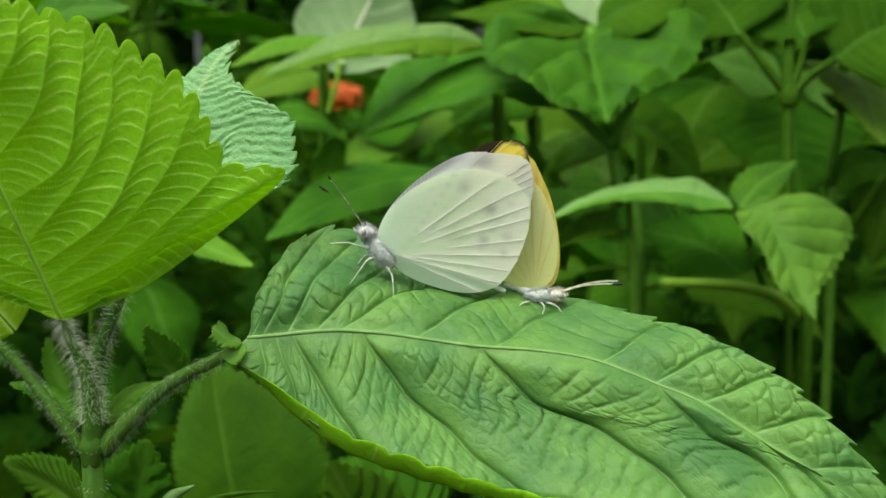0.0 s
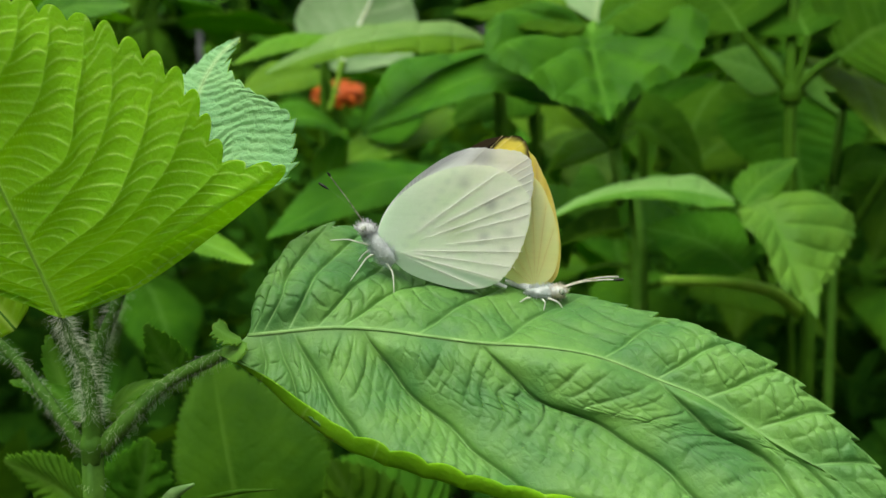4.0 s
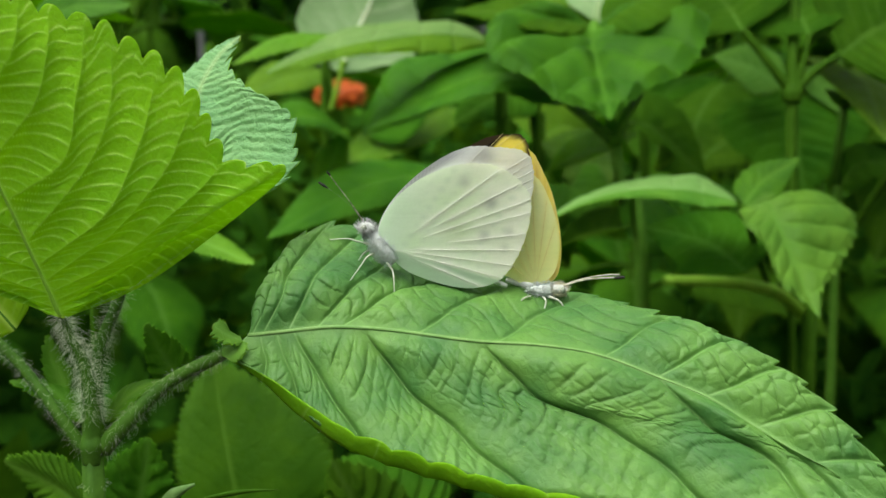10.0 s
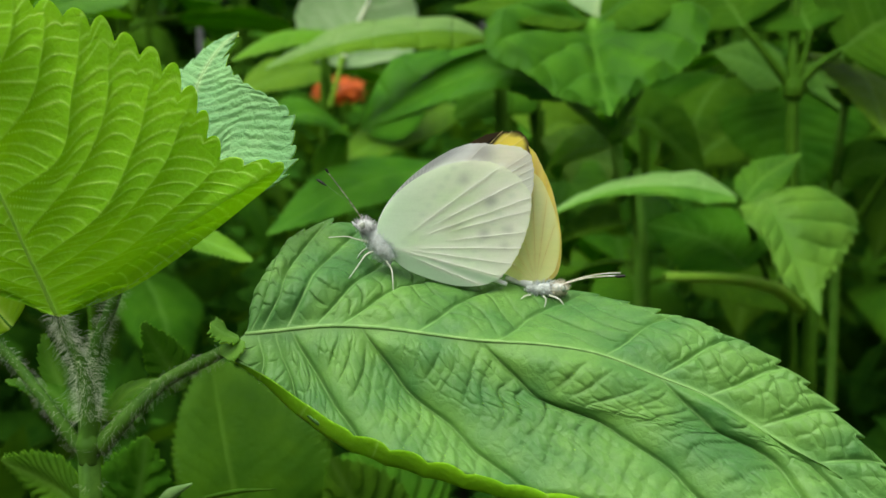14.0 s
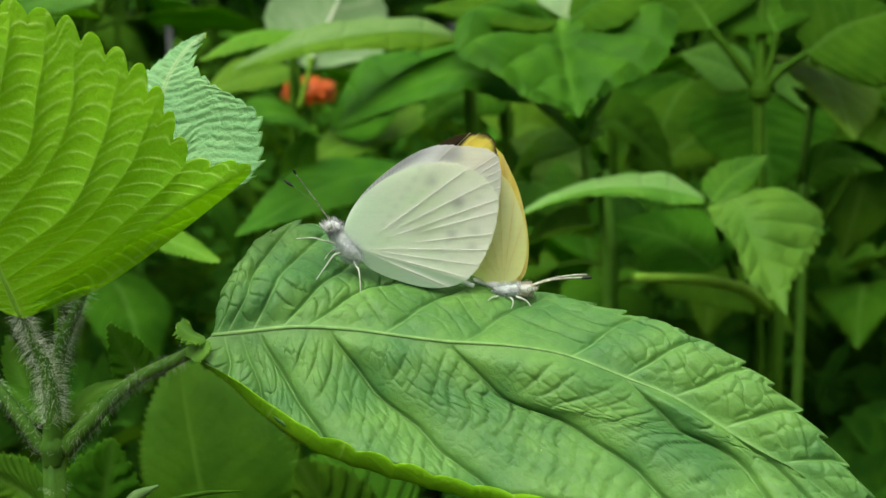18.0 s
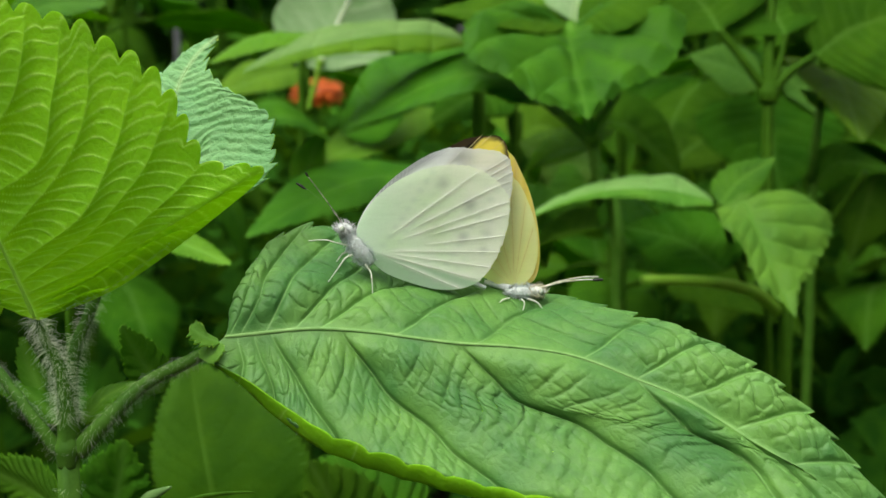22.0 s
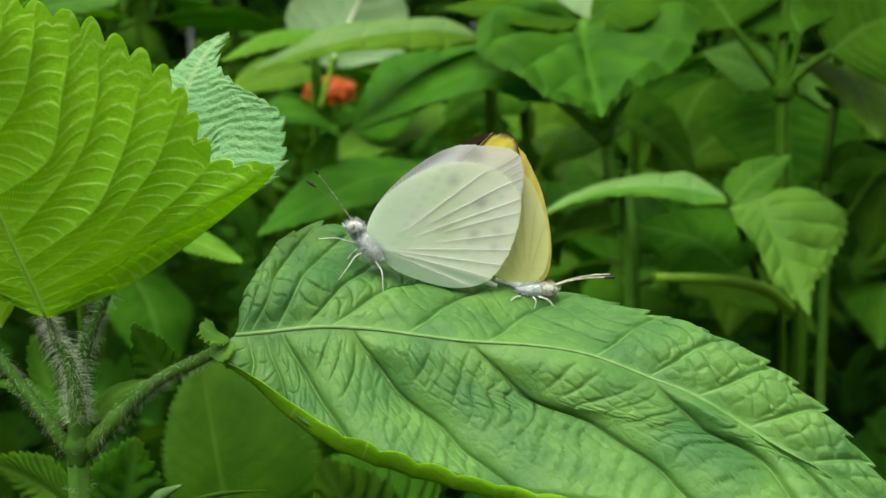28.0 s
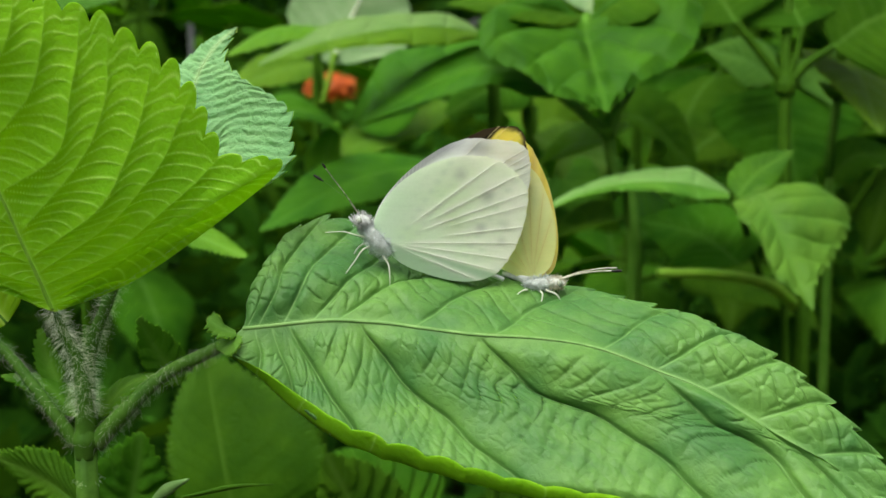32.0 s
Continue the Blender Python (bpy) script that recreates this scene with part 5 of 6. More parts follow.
mid_pl = stalk("perilla_plant", "green perilla plant with a crown of broad toothed leaves", (0.0774, 0.2447, 0.6523),
               [(0.0767, 0.2496, 0.6828), (0.0706, 0.2550, 0.7221), (0.0662, 0.2576, 0.7505), (0.0628, 0.2804, 0.7783), (0.0613, 0.2935, 0.7965)], [0.0042, 0.0040, 0.0036, 0.0032, 0.0026, 0.002], material=RIB_BACK)
FAR = dict(pitch=0.011, dome=0.0004, crease=0.00004, peak=0.7, wide=0.02, thread=0.0005, tone=0.6, flat_to=0.004, calm=0.85)
HEART_BASE = (0.0601, 0.2932, 0.7952)
HEART_MID = [(0.0, 0.0, 0.0), (-0.6, -17.7, -9.0), (-0.9, -41.7, -19.6), (-1.0, -60.2, -27.4), (-1.2, -74.5, -34.2)]
HEART_LEFT = [
    rib(0.000, (-2.7, 3.3, 1.4), (-6.9, 7.7, 3.9), (-11.3, 11.1, 5.8)),
    rib(0.040, (-12.3, 0.1, 0.9), (-26.4, -2.4, 4.0), (-38.1, -4.2, 5.3)),
    rib(0.121, (-15.5, -10.9, -4.7), (-30.8, -19.2, -6.1), (-43.0, -28.2, -11.4)),
    rib(0.242, (-12.2, -24.2, -11.8), (-21.9, -35.0, -16.1), (-27.7, -41.7, -19.8)),
    rib(0.562, (-7.8, -46.2, -22.3), (-14.8, -52.8, -25.6), (-18.3, -57.2, -27.7)),
    rib(0.807, (-3.6, -61.4, -28.8), (-6.6, -63.6, -29.9), (-8.7, -64.7, -30.3)),
    rib(1.000, (-1.3, -74.4, -34.0), (-1.4, -74.4, -34.0), (-1.6, -74.4, -33.8)),
]
HEART_RIGHT = [
    rib(0.000, (5.5, 3.3, 1.9), (11.9, 7.8, 4.3), (18.2, 11.3, 7.4)),
    rib(0.040, (15.6, 0.2, 1.4), (31.2, -2.1, 5.9), (45.4, -4.1, 5.8)),
    rib(0.121, (14.0, -11.0, -5.1), (28.5, -19.3, -6.8), (40.2, -27.8, -9.0)),
    rib(0.242, (10.0, -24.3, -12.3), (19.4, -35.0, -16.1), (30.2, -41.5, -18.1)),
    rib(0.562, (3.9, -46.0, -21.0), (9.3, -52.3, -22.5), (15.1, -55.5, -23.5)),
    rib(0.807, (1.3, -61.3, -27.8), (4.7, -63.4, -28.3), (6.2, -64.4, -28.7)),
    rib(1.000, (-1.1, -74.4, -34.0), (-1.0, -74.4, -34.0), (-0.8, -74.4, -33.8)),
]
heart = ribbed_leaf(mid_pl, HEART_BASE, HEART_MID, HEART_LEFT, HEART_RIGHT, (0.03, -0.62, 0.78), [MID_TOP, BACK_UNDER], nu=200, nv=60, seed=41, rib=0.0002, label="broad heart-shaped drooping leaf",
            both=dict(FAR, puff=0.0050, tooth=0.0016, teeth=0.0085, lean=0.6, slip=0.6))
tube("petiole", mid_pl, [(0.0638, 0.2406, 0.7517), (0.0582, 0.2669, 0.7576), (0.0500, 0.2985, 0.7650)], [0.0024, 0.0020, 0.0016], STEM_BACK, 20, 10)
tube("petiole", mid_pl, [(0.0642, 0.2406, 0.7517), (0.0696, 0.2571, 0.7597), (0.0787, 0.2787, 0.7682)], [0.0024, 0.0020, 0.0016], STEM_BACK, 20, 10)
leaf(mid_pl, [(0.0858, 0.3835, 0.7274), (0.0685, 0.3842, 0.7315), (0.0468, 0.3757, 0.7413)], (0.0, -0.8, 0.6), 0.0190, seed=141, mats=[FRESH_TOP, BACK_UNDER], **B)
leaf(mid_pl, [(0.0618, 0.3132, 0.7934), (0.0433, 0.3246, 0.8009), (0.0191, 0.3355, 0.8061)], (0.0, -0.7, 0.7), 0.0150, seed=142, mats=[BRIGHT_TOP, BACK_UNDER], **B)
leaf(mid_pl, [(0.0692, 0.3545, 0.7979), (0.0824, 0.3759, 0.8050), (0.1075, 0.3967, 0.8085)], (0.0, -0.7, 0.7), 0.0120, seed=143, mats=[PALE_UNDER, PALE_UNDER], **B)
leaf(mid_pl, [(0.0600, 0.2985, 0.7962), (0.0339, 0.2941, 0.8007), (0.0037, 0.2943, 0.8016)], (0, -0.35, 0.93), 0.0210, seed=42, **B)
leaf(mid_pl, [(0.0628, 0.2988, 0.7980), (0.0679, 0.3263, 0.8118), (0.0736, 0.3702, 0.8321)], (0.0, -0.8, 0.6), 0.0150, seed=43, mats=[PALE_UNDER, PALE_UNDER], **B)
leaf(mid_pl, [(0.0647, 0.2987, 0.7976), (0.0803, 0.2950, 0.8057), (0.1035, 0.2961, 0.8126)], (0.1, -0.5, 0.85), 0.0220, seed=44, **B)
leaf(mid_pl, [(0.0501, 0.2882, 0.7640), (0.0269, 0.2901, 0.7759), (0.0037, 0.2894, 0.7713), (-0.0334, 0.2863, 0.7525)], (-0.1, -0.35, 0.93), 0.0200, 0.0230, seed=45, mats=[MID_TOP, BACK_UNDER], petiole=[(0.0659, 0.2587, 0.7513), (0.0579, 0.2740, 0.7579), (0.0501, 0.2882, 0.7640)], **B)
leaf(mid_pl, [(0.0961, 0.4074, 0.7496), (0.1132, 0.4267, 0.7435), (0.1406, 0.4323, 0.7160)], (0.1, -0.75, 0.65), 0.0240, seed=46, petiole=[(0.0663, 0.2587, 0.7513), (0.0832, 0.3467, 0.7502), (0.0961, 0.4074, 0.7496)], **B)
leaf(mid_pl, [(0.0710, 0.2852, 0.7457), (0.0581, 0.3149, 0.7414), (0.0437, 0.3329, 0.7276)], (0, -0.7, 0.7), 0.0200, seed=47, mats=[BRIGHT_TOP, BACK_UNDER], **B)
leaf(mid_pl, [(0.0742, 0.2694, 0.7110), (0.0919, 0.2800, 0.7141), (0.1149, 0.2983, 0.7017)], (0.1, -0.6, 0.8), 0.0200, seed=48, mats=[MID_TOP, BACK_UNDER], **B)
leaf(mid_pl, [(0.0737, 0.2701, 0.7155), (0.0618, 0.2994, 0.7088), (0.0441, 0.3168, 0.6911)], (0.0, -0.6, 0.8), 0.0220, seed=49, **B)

right_pl = stalk("perilla_plant", "tall green perilla plant with a thick ridged stem", (0.1495, 0.2614, 0.5995),
                 [(0.1486, 0.2681, 0.6407), (0.1455, 0.2738, 0.6822), (0.1425, 0.2823, 0.7278), (0.1430, 0.2888, 0.7679), (0.1449, 0.2978, 0.7920), (0.1468, 0.3059, 0.8108)], [0.0052, 0.0050, 0.0046, 0.0040, 0.0038, 0.0026, 0.002])
tube("node", right_pl, [(0.1428, 0.2882, 0.7645), (0.1430, 0.2888, 0.7681), (0.1430, 0.2894, 0.7718)], [0.0038, 0.0046, 0.0036], STEM_BACK, 10, 14)
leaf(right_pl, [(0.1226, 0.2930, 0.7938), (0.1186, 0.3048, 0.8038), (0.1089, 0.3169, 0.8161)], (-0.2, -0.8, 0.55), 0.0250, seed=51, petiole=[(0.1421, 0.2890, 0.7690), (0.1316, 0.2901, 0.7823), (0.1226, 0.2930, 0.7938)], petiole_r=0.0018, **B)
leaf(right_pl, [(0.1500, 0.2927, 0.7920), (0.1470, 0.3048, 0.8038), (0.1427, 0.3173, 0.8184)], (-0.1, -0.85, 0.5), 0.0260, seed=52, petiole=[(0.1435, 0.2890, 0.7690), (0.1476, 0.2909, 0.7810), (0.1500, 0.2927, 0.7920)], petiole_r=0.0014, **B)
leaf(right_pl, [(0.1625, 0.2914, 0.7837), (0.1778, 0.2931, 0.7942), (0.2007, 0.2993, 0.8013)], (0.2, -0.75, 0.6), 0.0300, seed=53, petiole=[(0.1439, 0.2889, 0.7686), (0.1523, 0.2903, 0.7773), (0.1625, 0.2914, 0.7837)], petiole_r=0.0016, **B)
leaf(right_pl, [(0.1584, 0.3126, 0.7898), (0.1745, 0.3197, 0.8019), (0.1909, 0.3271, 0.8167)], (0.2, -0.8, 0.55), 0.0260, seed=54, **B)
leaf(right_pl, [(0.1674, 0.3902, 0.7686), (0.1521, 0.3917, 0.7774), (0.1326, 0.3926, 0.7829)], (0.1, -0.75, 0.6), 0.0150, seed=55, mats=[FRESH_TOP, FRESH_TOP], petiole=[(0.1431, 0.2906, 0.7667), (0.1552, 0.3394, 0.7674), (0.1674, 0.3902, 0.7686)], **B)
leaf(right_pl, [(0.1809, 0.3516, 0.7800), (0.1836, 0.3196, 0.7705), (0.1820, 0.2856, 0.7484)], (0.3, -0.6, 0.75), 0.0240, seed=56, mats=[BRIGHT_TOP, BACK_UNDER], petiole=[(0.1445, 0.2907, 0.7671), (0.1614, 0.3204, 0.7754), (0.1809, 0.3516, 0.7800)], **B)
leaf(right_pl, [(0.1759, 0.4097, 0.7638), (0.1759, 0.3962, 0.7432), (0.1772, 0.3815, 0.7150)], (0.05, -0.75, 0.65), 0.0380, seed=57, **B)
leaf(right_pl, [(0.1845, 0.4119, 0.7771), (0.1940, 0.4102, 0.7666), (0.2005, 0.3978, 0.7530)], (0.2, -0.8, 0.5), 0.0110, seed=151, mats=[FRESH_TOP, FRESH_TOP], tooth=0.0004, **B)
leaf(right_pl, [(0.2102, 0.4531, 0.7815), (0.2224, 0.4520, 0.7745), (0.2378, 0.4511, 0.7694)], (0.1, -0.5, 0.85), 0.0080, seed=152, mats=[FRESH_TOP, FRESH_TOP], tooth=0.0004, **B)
tube("petiole_stub", right_pl, [(0.1454, 0.2714, 0.6799), (0.1279, 0.2463, 0.6933), (0.1062, 0.2292, 0.7006), (0.0797, 0.2175, 0.7036)], [0.0028, 0.0024, 0.0019, 0.0018], STUB, 26, 12, label="bare pale petiole that has lost its leaf")

fork_pl = stalk("perilla_plant", "small perilla side shoot with a drooping toothed leaf", (0.1594, 0.2995, 0.5847),
                [(0.1544, 0.3076, 0.6341), (0.1364, 0.2854, 0.6846), (0.1079, 0.2218, 0.7296)], [0.0024, 0.0020, 0.0016, 0.0013])
DROOP_BASE = (0.1091, 0.2219, 0.7302)
DROOP_MID = [(0.0, 0.0, 0.0), (7.0, -1.9, 0.7), (8.9, -11.1, -6.2), (10.5, -24.9, -16.0), (12.9, -34.5, -25.0), (15.3, -41.8, -32.5)]
DROOP_LEFT = [
    rib(0.000, (1.4, 0.1, 0.4), (2.5, 0.1, 0.8), (3.5, 0.2, 1.0)),
    rib(0.089, (11.9, 1.5, 2.7), (18.5, 6.6, 3.3), (24.8, 10.7, 3.5)),
    rib(0.190, (17.9, -3.0, 0.4), (29.3, 1.0, -0.1), (38.6, 5.8, -2.0)),
    rib(0.287, (17.9, -11.0, -5.3), (28.8, -8.2, -6.7), (38.6, -4.5, -9.2)),
    rib(0.429, (16.1, -18.1, -11.6), (23.6, -16.4, -13.9), (32.2, -14.7, -15.4)),
    rib(0.599, (15.3, -25.1, -17.6), (20.5, -24.4, -19.5), (25.7, -23.6, -20.2)),
    rib(0.821, (14.8, -34.5, -25.0), (16.9, -33.9, -24.7), (18.6, -33.3, -23.9)),
    rib(1.000, (15.4, -41.7, -32.4), (15.5, -41.7, -32.2), (15.6, -41.7, -32.0)),
]
DROOP_RIGHT = [
    rib(0.000, (-1.2, -0.1, -0.8), (-2.5, -0.3, -1.6), (-3.7, -0.4, -2.4)),
    rib(0.089, (2.7, -3.4, -2.2), (-0.1, -6.8, -4.4), (-2.2, -10.2, -6.4)),
    rib(0.190, (4.7, -7.9, -4.7), (1.9, -11.2, -6.6), (0.7, -14.6, -8.8)),
    rib(0.287, (5.5, -14.5, -8.2), (3.5, -17.9, -10.2), (2.7, -21.3, -12.7)),
    rib(0.429, (6.6, -21.3, -12.7), (4.6, -24.7, -15.1), (3.3, -27.2, -18.0)),
    rib(0.599, (8.3, -28.3, -18.4), (5.9, -31.7, -20.7), (4.9, -34.1, -22.6)),
    rib(0.821, (11.7, -35.6, -25.8), (10.6, -36.6, -25.9), (9.6, -37.7, -26.3)),
    rib(1.000, (15.2, -41.7, -32.4), (15.1, -41.7, -32.2), (15.0, -41.7, -32.0)),
]
ribbed_leaf(fork_pl, DROOP_BASE, DROOP_MID, DROOP_LEFT, DROOP_RIGHT, (0.25, -0.80, 0.55), [FRESH_TOP, BACK_UNDER], nu=200, nv=60, seed=61, rib=0.0004, label="drooping toothed leaf with a pointed tip",
            both=dict(FAR, puff=0.0018, tooth=0.0020, teeth=0.0062, lean=0.8, tooth_from=1.5, wide=0.012))
SIDE_BASE = (0.1049, 0.2201, 0.7317)
SIDE_MID = [(0.0, 0.0, 0.0), (-12.6, -1.5, 3.4), (-23.3, -4.3, 4.8), (-40.1, -9.3, 4.9), (-54.5, -13.8, 2.1), (-70.2, -18.9, -4.4)]
SIDE_LEFT = [
    rib(0.000, (1.7, 7.3, -0.6), (3.5, 14.7, -1.2), (5.3, 22.0, -1.8)),
    rib(0.176, (-11.1, 6.1, 4.6), (-9.5, 13.8, 5.8), (-8.0, 21.4, 7.0)),
    rib(0.324, (-21.9, 3.2, 5.6), (-20.5, 10.9, 6.6), (-19.2, 18.4, 7.5)),
    rib(0.559, (-39.0, -1.9, 5.3), (-37.9, 5.7, 5.7), (-36.8, 13.2, 6.2)),
    rib(0.764, (-53.7, -6.5, 2.0), (-52.8, 1.1, 1.9), (-51.9, 8.4, 1.9)),
    rib(1.000, (-69.6, -11.7, -5.2), (-69.0, -4.3, -6.1), (-68.4, 2.9, -7.0)),
]
SIDE_RIGHT = [
    rib(0.000, (-0.3, -1.7, -0.2), (-0.7, -3.5, -0.4), (-1.0, -5.2, -0.6)),
    rib(0.176, (-12.6, -3.4, 2.1), (-12.7, -5.3, 0.6), (-12.7, -7.2, -0.7)),
    rib(0.324, (-23.6, -6.1, 3.9), (-23.9, -8.0, 2.9), (-24.3, -9.8, 2.0)),
    rib(0.559, (-40.4, -11.1, 4.4), (-40.7, -12.9, 3.8), (-40.9, -14.7, 3.2)),
    rib(0.764, (-54.7, -15.5, 2.0), (-54.9, -17.3, 1.9), (-55.1, -19.0, 1.7)),
    rib(1.000, (-70.3, -20.6, -4.2), (-70.4, -22.3, -4.0), (-70.4, -23.9, -3.9)),
]
ribbed_leaf(fork_pl, SIDE_BASE, SIDE_MID, SIDE_LEFT, SIDE_RIGHT, (-0.05, -0.3, 0.95), [FRESH_TOP, BRIGHT_UNDER], nu=160, nv=40, seed=62, rib=0.0002, sheen=SKYLIT_TOP, label="long bright green leaf seen edge-on",
            both=dict(FAR, puff=0.0008, tooth=0.0008, teeth=0.007))
leaf(fork_pl, [(0.1088, 0.2239, 0.7304), (0.1177, 0.2313, 0.7383), (0.1318, 0.2366, 0.7461)], (-0.45, -0.75, 0.45), 0.0082, teeth=14, tooth=0.0009, seed=63, mats=[MID_TOP, BACK_UNDER], **B)
leaf(fork_pl, [(0.1132, 0.2328, 0.7038), (0.1017, 0.2493, 0.7119), (0.0793, 0.2602, 0.7169)], (0.0, -0.6, 0.8), 0.0220, seed=64, **B)

left_pl = stalk("perilla_plant", "perilla plant with long arching bright green leaves", (0.0250, 0.3269, 0.6286),
                [(0.0263, 0.3394, 0.7055), (0.0250, 0.3478, 0.7569), (0.0222, 0.3479, 0.7889)], [0.0040, 0.0036, 0.003, 0.0024])
ARCHING_BASE = (0.0179, 0.3126, 0.7898)
ARCHING_MID = [(0.0, 0.0, 0.0), (-14.1, -7.7, 2.3), (-28.2, -14.8, 2.2), (-46.5, -23.3, -0.2), (-62.0, -31.0, -3.6), (-74.9, -37.7, -7.7), (-87.5, -44.7, -13.1)]
ARCHING_LEFT = [
    rib(0.000, (0.3, 10.1, 0.4), (0.5, 20.5, 0.9), (0.8, 30.6, 1.3)),
    rib(0.161, (-13.6, 2.6, 4.2), (-13.1, 13.3, 6.3), (-12.6, 23.7, 8.4)),
    rib(0.319, (-28.0, -4.5, 4.2), (-27.8, 6.2, 6.3), (-27.6, 16.6, 8.5)),
    rib(0.521, (-46.3, -12.9, 2.2), (-46.0, -2.2, 4.7), (-45.8, 8.3, 7.3)),
    rib(0.696, (-61.7, -20.5, -1.0), (-61.4, -9.7, 1.9), (-61.1, 0.8, 4.8)),
    rib(0.847, (-75.0, -27.4, -6.1), (-75.0, -16.8, -4.5), (-74.9, -6.5, -2.9)),
    rib(1.000, (-88.9, -34.7, -13.1), (-90.3, -24.3, -13.1), (-91.7, -14.3, -13.1)),
]
ARCHING_RIGHT = [
    rib(0.000, (-0.0, -2.8, -0.8), (-0.0, -5.7, -1.6), (-0.0, -8.5, -2.4)),
    rib(0.161, (-13.7, -10.8, -0.1), (-13.3, -13.9, -2.5), (-13.0, -17.0, -4.8)),
    rib(0.319, (-27.7, -17.9, -0.1), (-27.3, -21.0, -2.5), (-26.9, -24.1, -4.8)),
    rib(0.521, (-45.9, -26.3, -1.9), (-45.4, -29.3, -3.6), (-44.9, -32.3, -5.2)),
    rib(0.696, (-61.4, -33.9, -4.8), (-60.8, -36.8, -6.0), (-60.2, -39.7, -7.2)),
    rib(0.847, (-74.3, -40.5, -8.6), (-73.6, -43.5, -9.5), (-72.9, -46.3, -10.4)),
    rib(1.000, (-87.1, -47.4, -13.2), (-86.6, -50.1, -13.3), (-86.2, -52.8, -13.4)),
]
ribbed_leaf(left_pl, ARCHING_BASE, ARCHING_MID, ARCHING_LEFT, ARCHING_RIGHT, (0.0, -0.4, 0.9), [BRIGHT_TOP, BRIGHT_UNDER], nu=160, nv=40, seed=71, rib=0.0002, sheen=SKYLIT_TOP, label="long arching bright green leaf",
            both=dict(FAR, puff=0.0012, tooth=0.0012, teeth=0.008))
SLOPING_BASE = (0.0229, 0.3526, 0.7861)
SLOPING_MID = [(0.0, 0.0, 0.0), (-16.2, -11.4, -8.1), (-30.1, -22.8, -15.4), (-43.5, -34.5, -25.3), (-57.6, -46.4, -35.8)]
SLOPING_LEFT = [
    rib(0.000, (-0.1, 6.7, 0.2), (-0.2, 13.6, 0.4), (-0.3, 20.4, 0.6)),
    rib(0.260, (-17.9, -4.4, -6.1), (-19.6, 2.8, -4.1), (-21.3, 9.8, -2.1)),
    rib(0.495, (-34.4, -15.5, -11.9), (-38.9, -8.0, -8.3), (-43.4, -0.8, -4.6)),
    rib(0.743, (-46.4, -27.4, -22.4), (-49.5, -20.0, -19.3), (-52.5, -12.8, -16.1)),
    rib(1.000, (-58.2, -39.7, -36.1), (-58.7, -32.9, -36.4), (-59.2, -26.2, -36.7)),
]
SLOPING_RIGHT = [
    rib(0.000, (0.2, -4.1, -0.3), (0.4, -8.3, -0.7), (0.5, -12.3, -1.0)),
    rib(0.260, (-12.1, -15.9, -10.7), (-7.9, -20.4, -13.3), (-3.9, -24.9, -15.8)),
    rib(0.495, (-26.4, -27.2, -17.7), (-22.6, -31.7, -20.1), (-19.0, -36.1, -22.3)),
    rib(0.743, (-40.2, -38.7, -26.3), (-36.7, -43.0, -27.4), (-33.5, -47.2, -28.3)),
    rib(1.000, (-57.2, -50.3, -35.6), (-56.8, -54.4, -35.4), (-56.4, -58.4, -35.3)),
]
ribbed_leaf(left_pl, SLOPING_BASE, SLOPING_MID, SLOPING_LEFT, SLOPING_RIGHT, (-0.1, -0.6, 0.8), [MID_TOP, BACK_UNDER], nu=160, nv=40, seed=144, rib=0.0005, label="sloping green leaf with a dull sheen",
            both=dict(FAR, puff=0.0020, tooth=0.0012, teeth=0.009))
leaf(left_pl, [(-0.0478, 0.3536, 0.7928), (-0.0725, 0.3434, 0.7921), (-0.0953, 0.3312, 0.7796)], (0.05, -0.35, 0.93), 0.0190, 0.016, seed=72, mats=[BRIGHT_TOP, BACK_UNDER], right=[(0, [(0, -10), (1, -60)])], **B)
pale_pl = stalk("perilla_plant", "plant with large pale upright leaves", (-0.0621, 0.4186, 0.6942), [(-0.0624, 0.4253, 0.7352), (-0.0595, 0.4236, 0.7560), (-0.0521, 0.4226, 0.7805)], [0.003, 0.0026, 0.0022, 0.002])
leaf(pale_pl, [(-0.0532, 0.4217, 0.7753), (-0.0501, 0.4287, 0.7868), (-0.0398, 0.4373, 0.8086), (-0.0250, 0.4425, 0.8408)], (0.1, 0.85, -0.2), 0.0330, seed=73, mats=[BACK_TOP, PALE_UNDER], rib=0.0012, rib_mat=HAIR, label="pale whitish-green upright leaf with white midrib", **B)
leaf(pale_pl, [(-0.0398, 0.4263, 0.7411), (-0.0250, 0.4282, 0.7528), (-0.0027, 0.4315, 0.7734)], (0.1, -0.6, 0.75), 0.0170, seed=74, **B)
leaf(pale_pl, [(-0.0495, 0.4064, 0.7436), (-0.0652, 0.3878, 0.7535), (-0.0835, 0.3672, 0.7519)], (0.0, -0.5, 0.85), 0.0190, seed=75, mats=[MID_TOP, BACK_UNDER], **B)
leaf(pale_pl, [(0.0051, 0.4689, 0.7539), (-0.0253, 0.4365, 0.7419), (-0.0627, 0.4027, 0.7209)], (-0.2, -0.6, 0.75), 0.0190, seed=76, mats=[BRIGHT_TOP, BACK_UNDER], **B)
leaf(pale_pl, [(-0.0563, 0.3815, 0.7150), (-0.0557, 0.3840, 0.7301), (-0.0479, 0.3869, 0.7480)], (0.3, -0.8, 0.4), 0.0080, seed=77, mats=[BRIGHT_TOP, BACK_UNDER], **B)
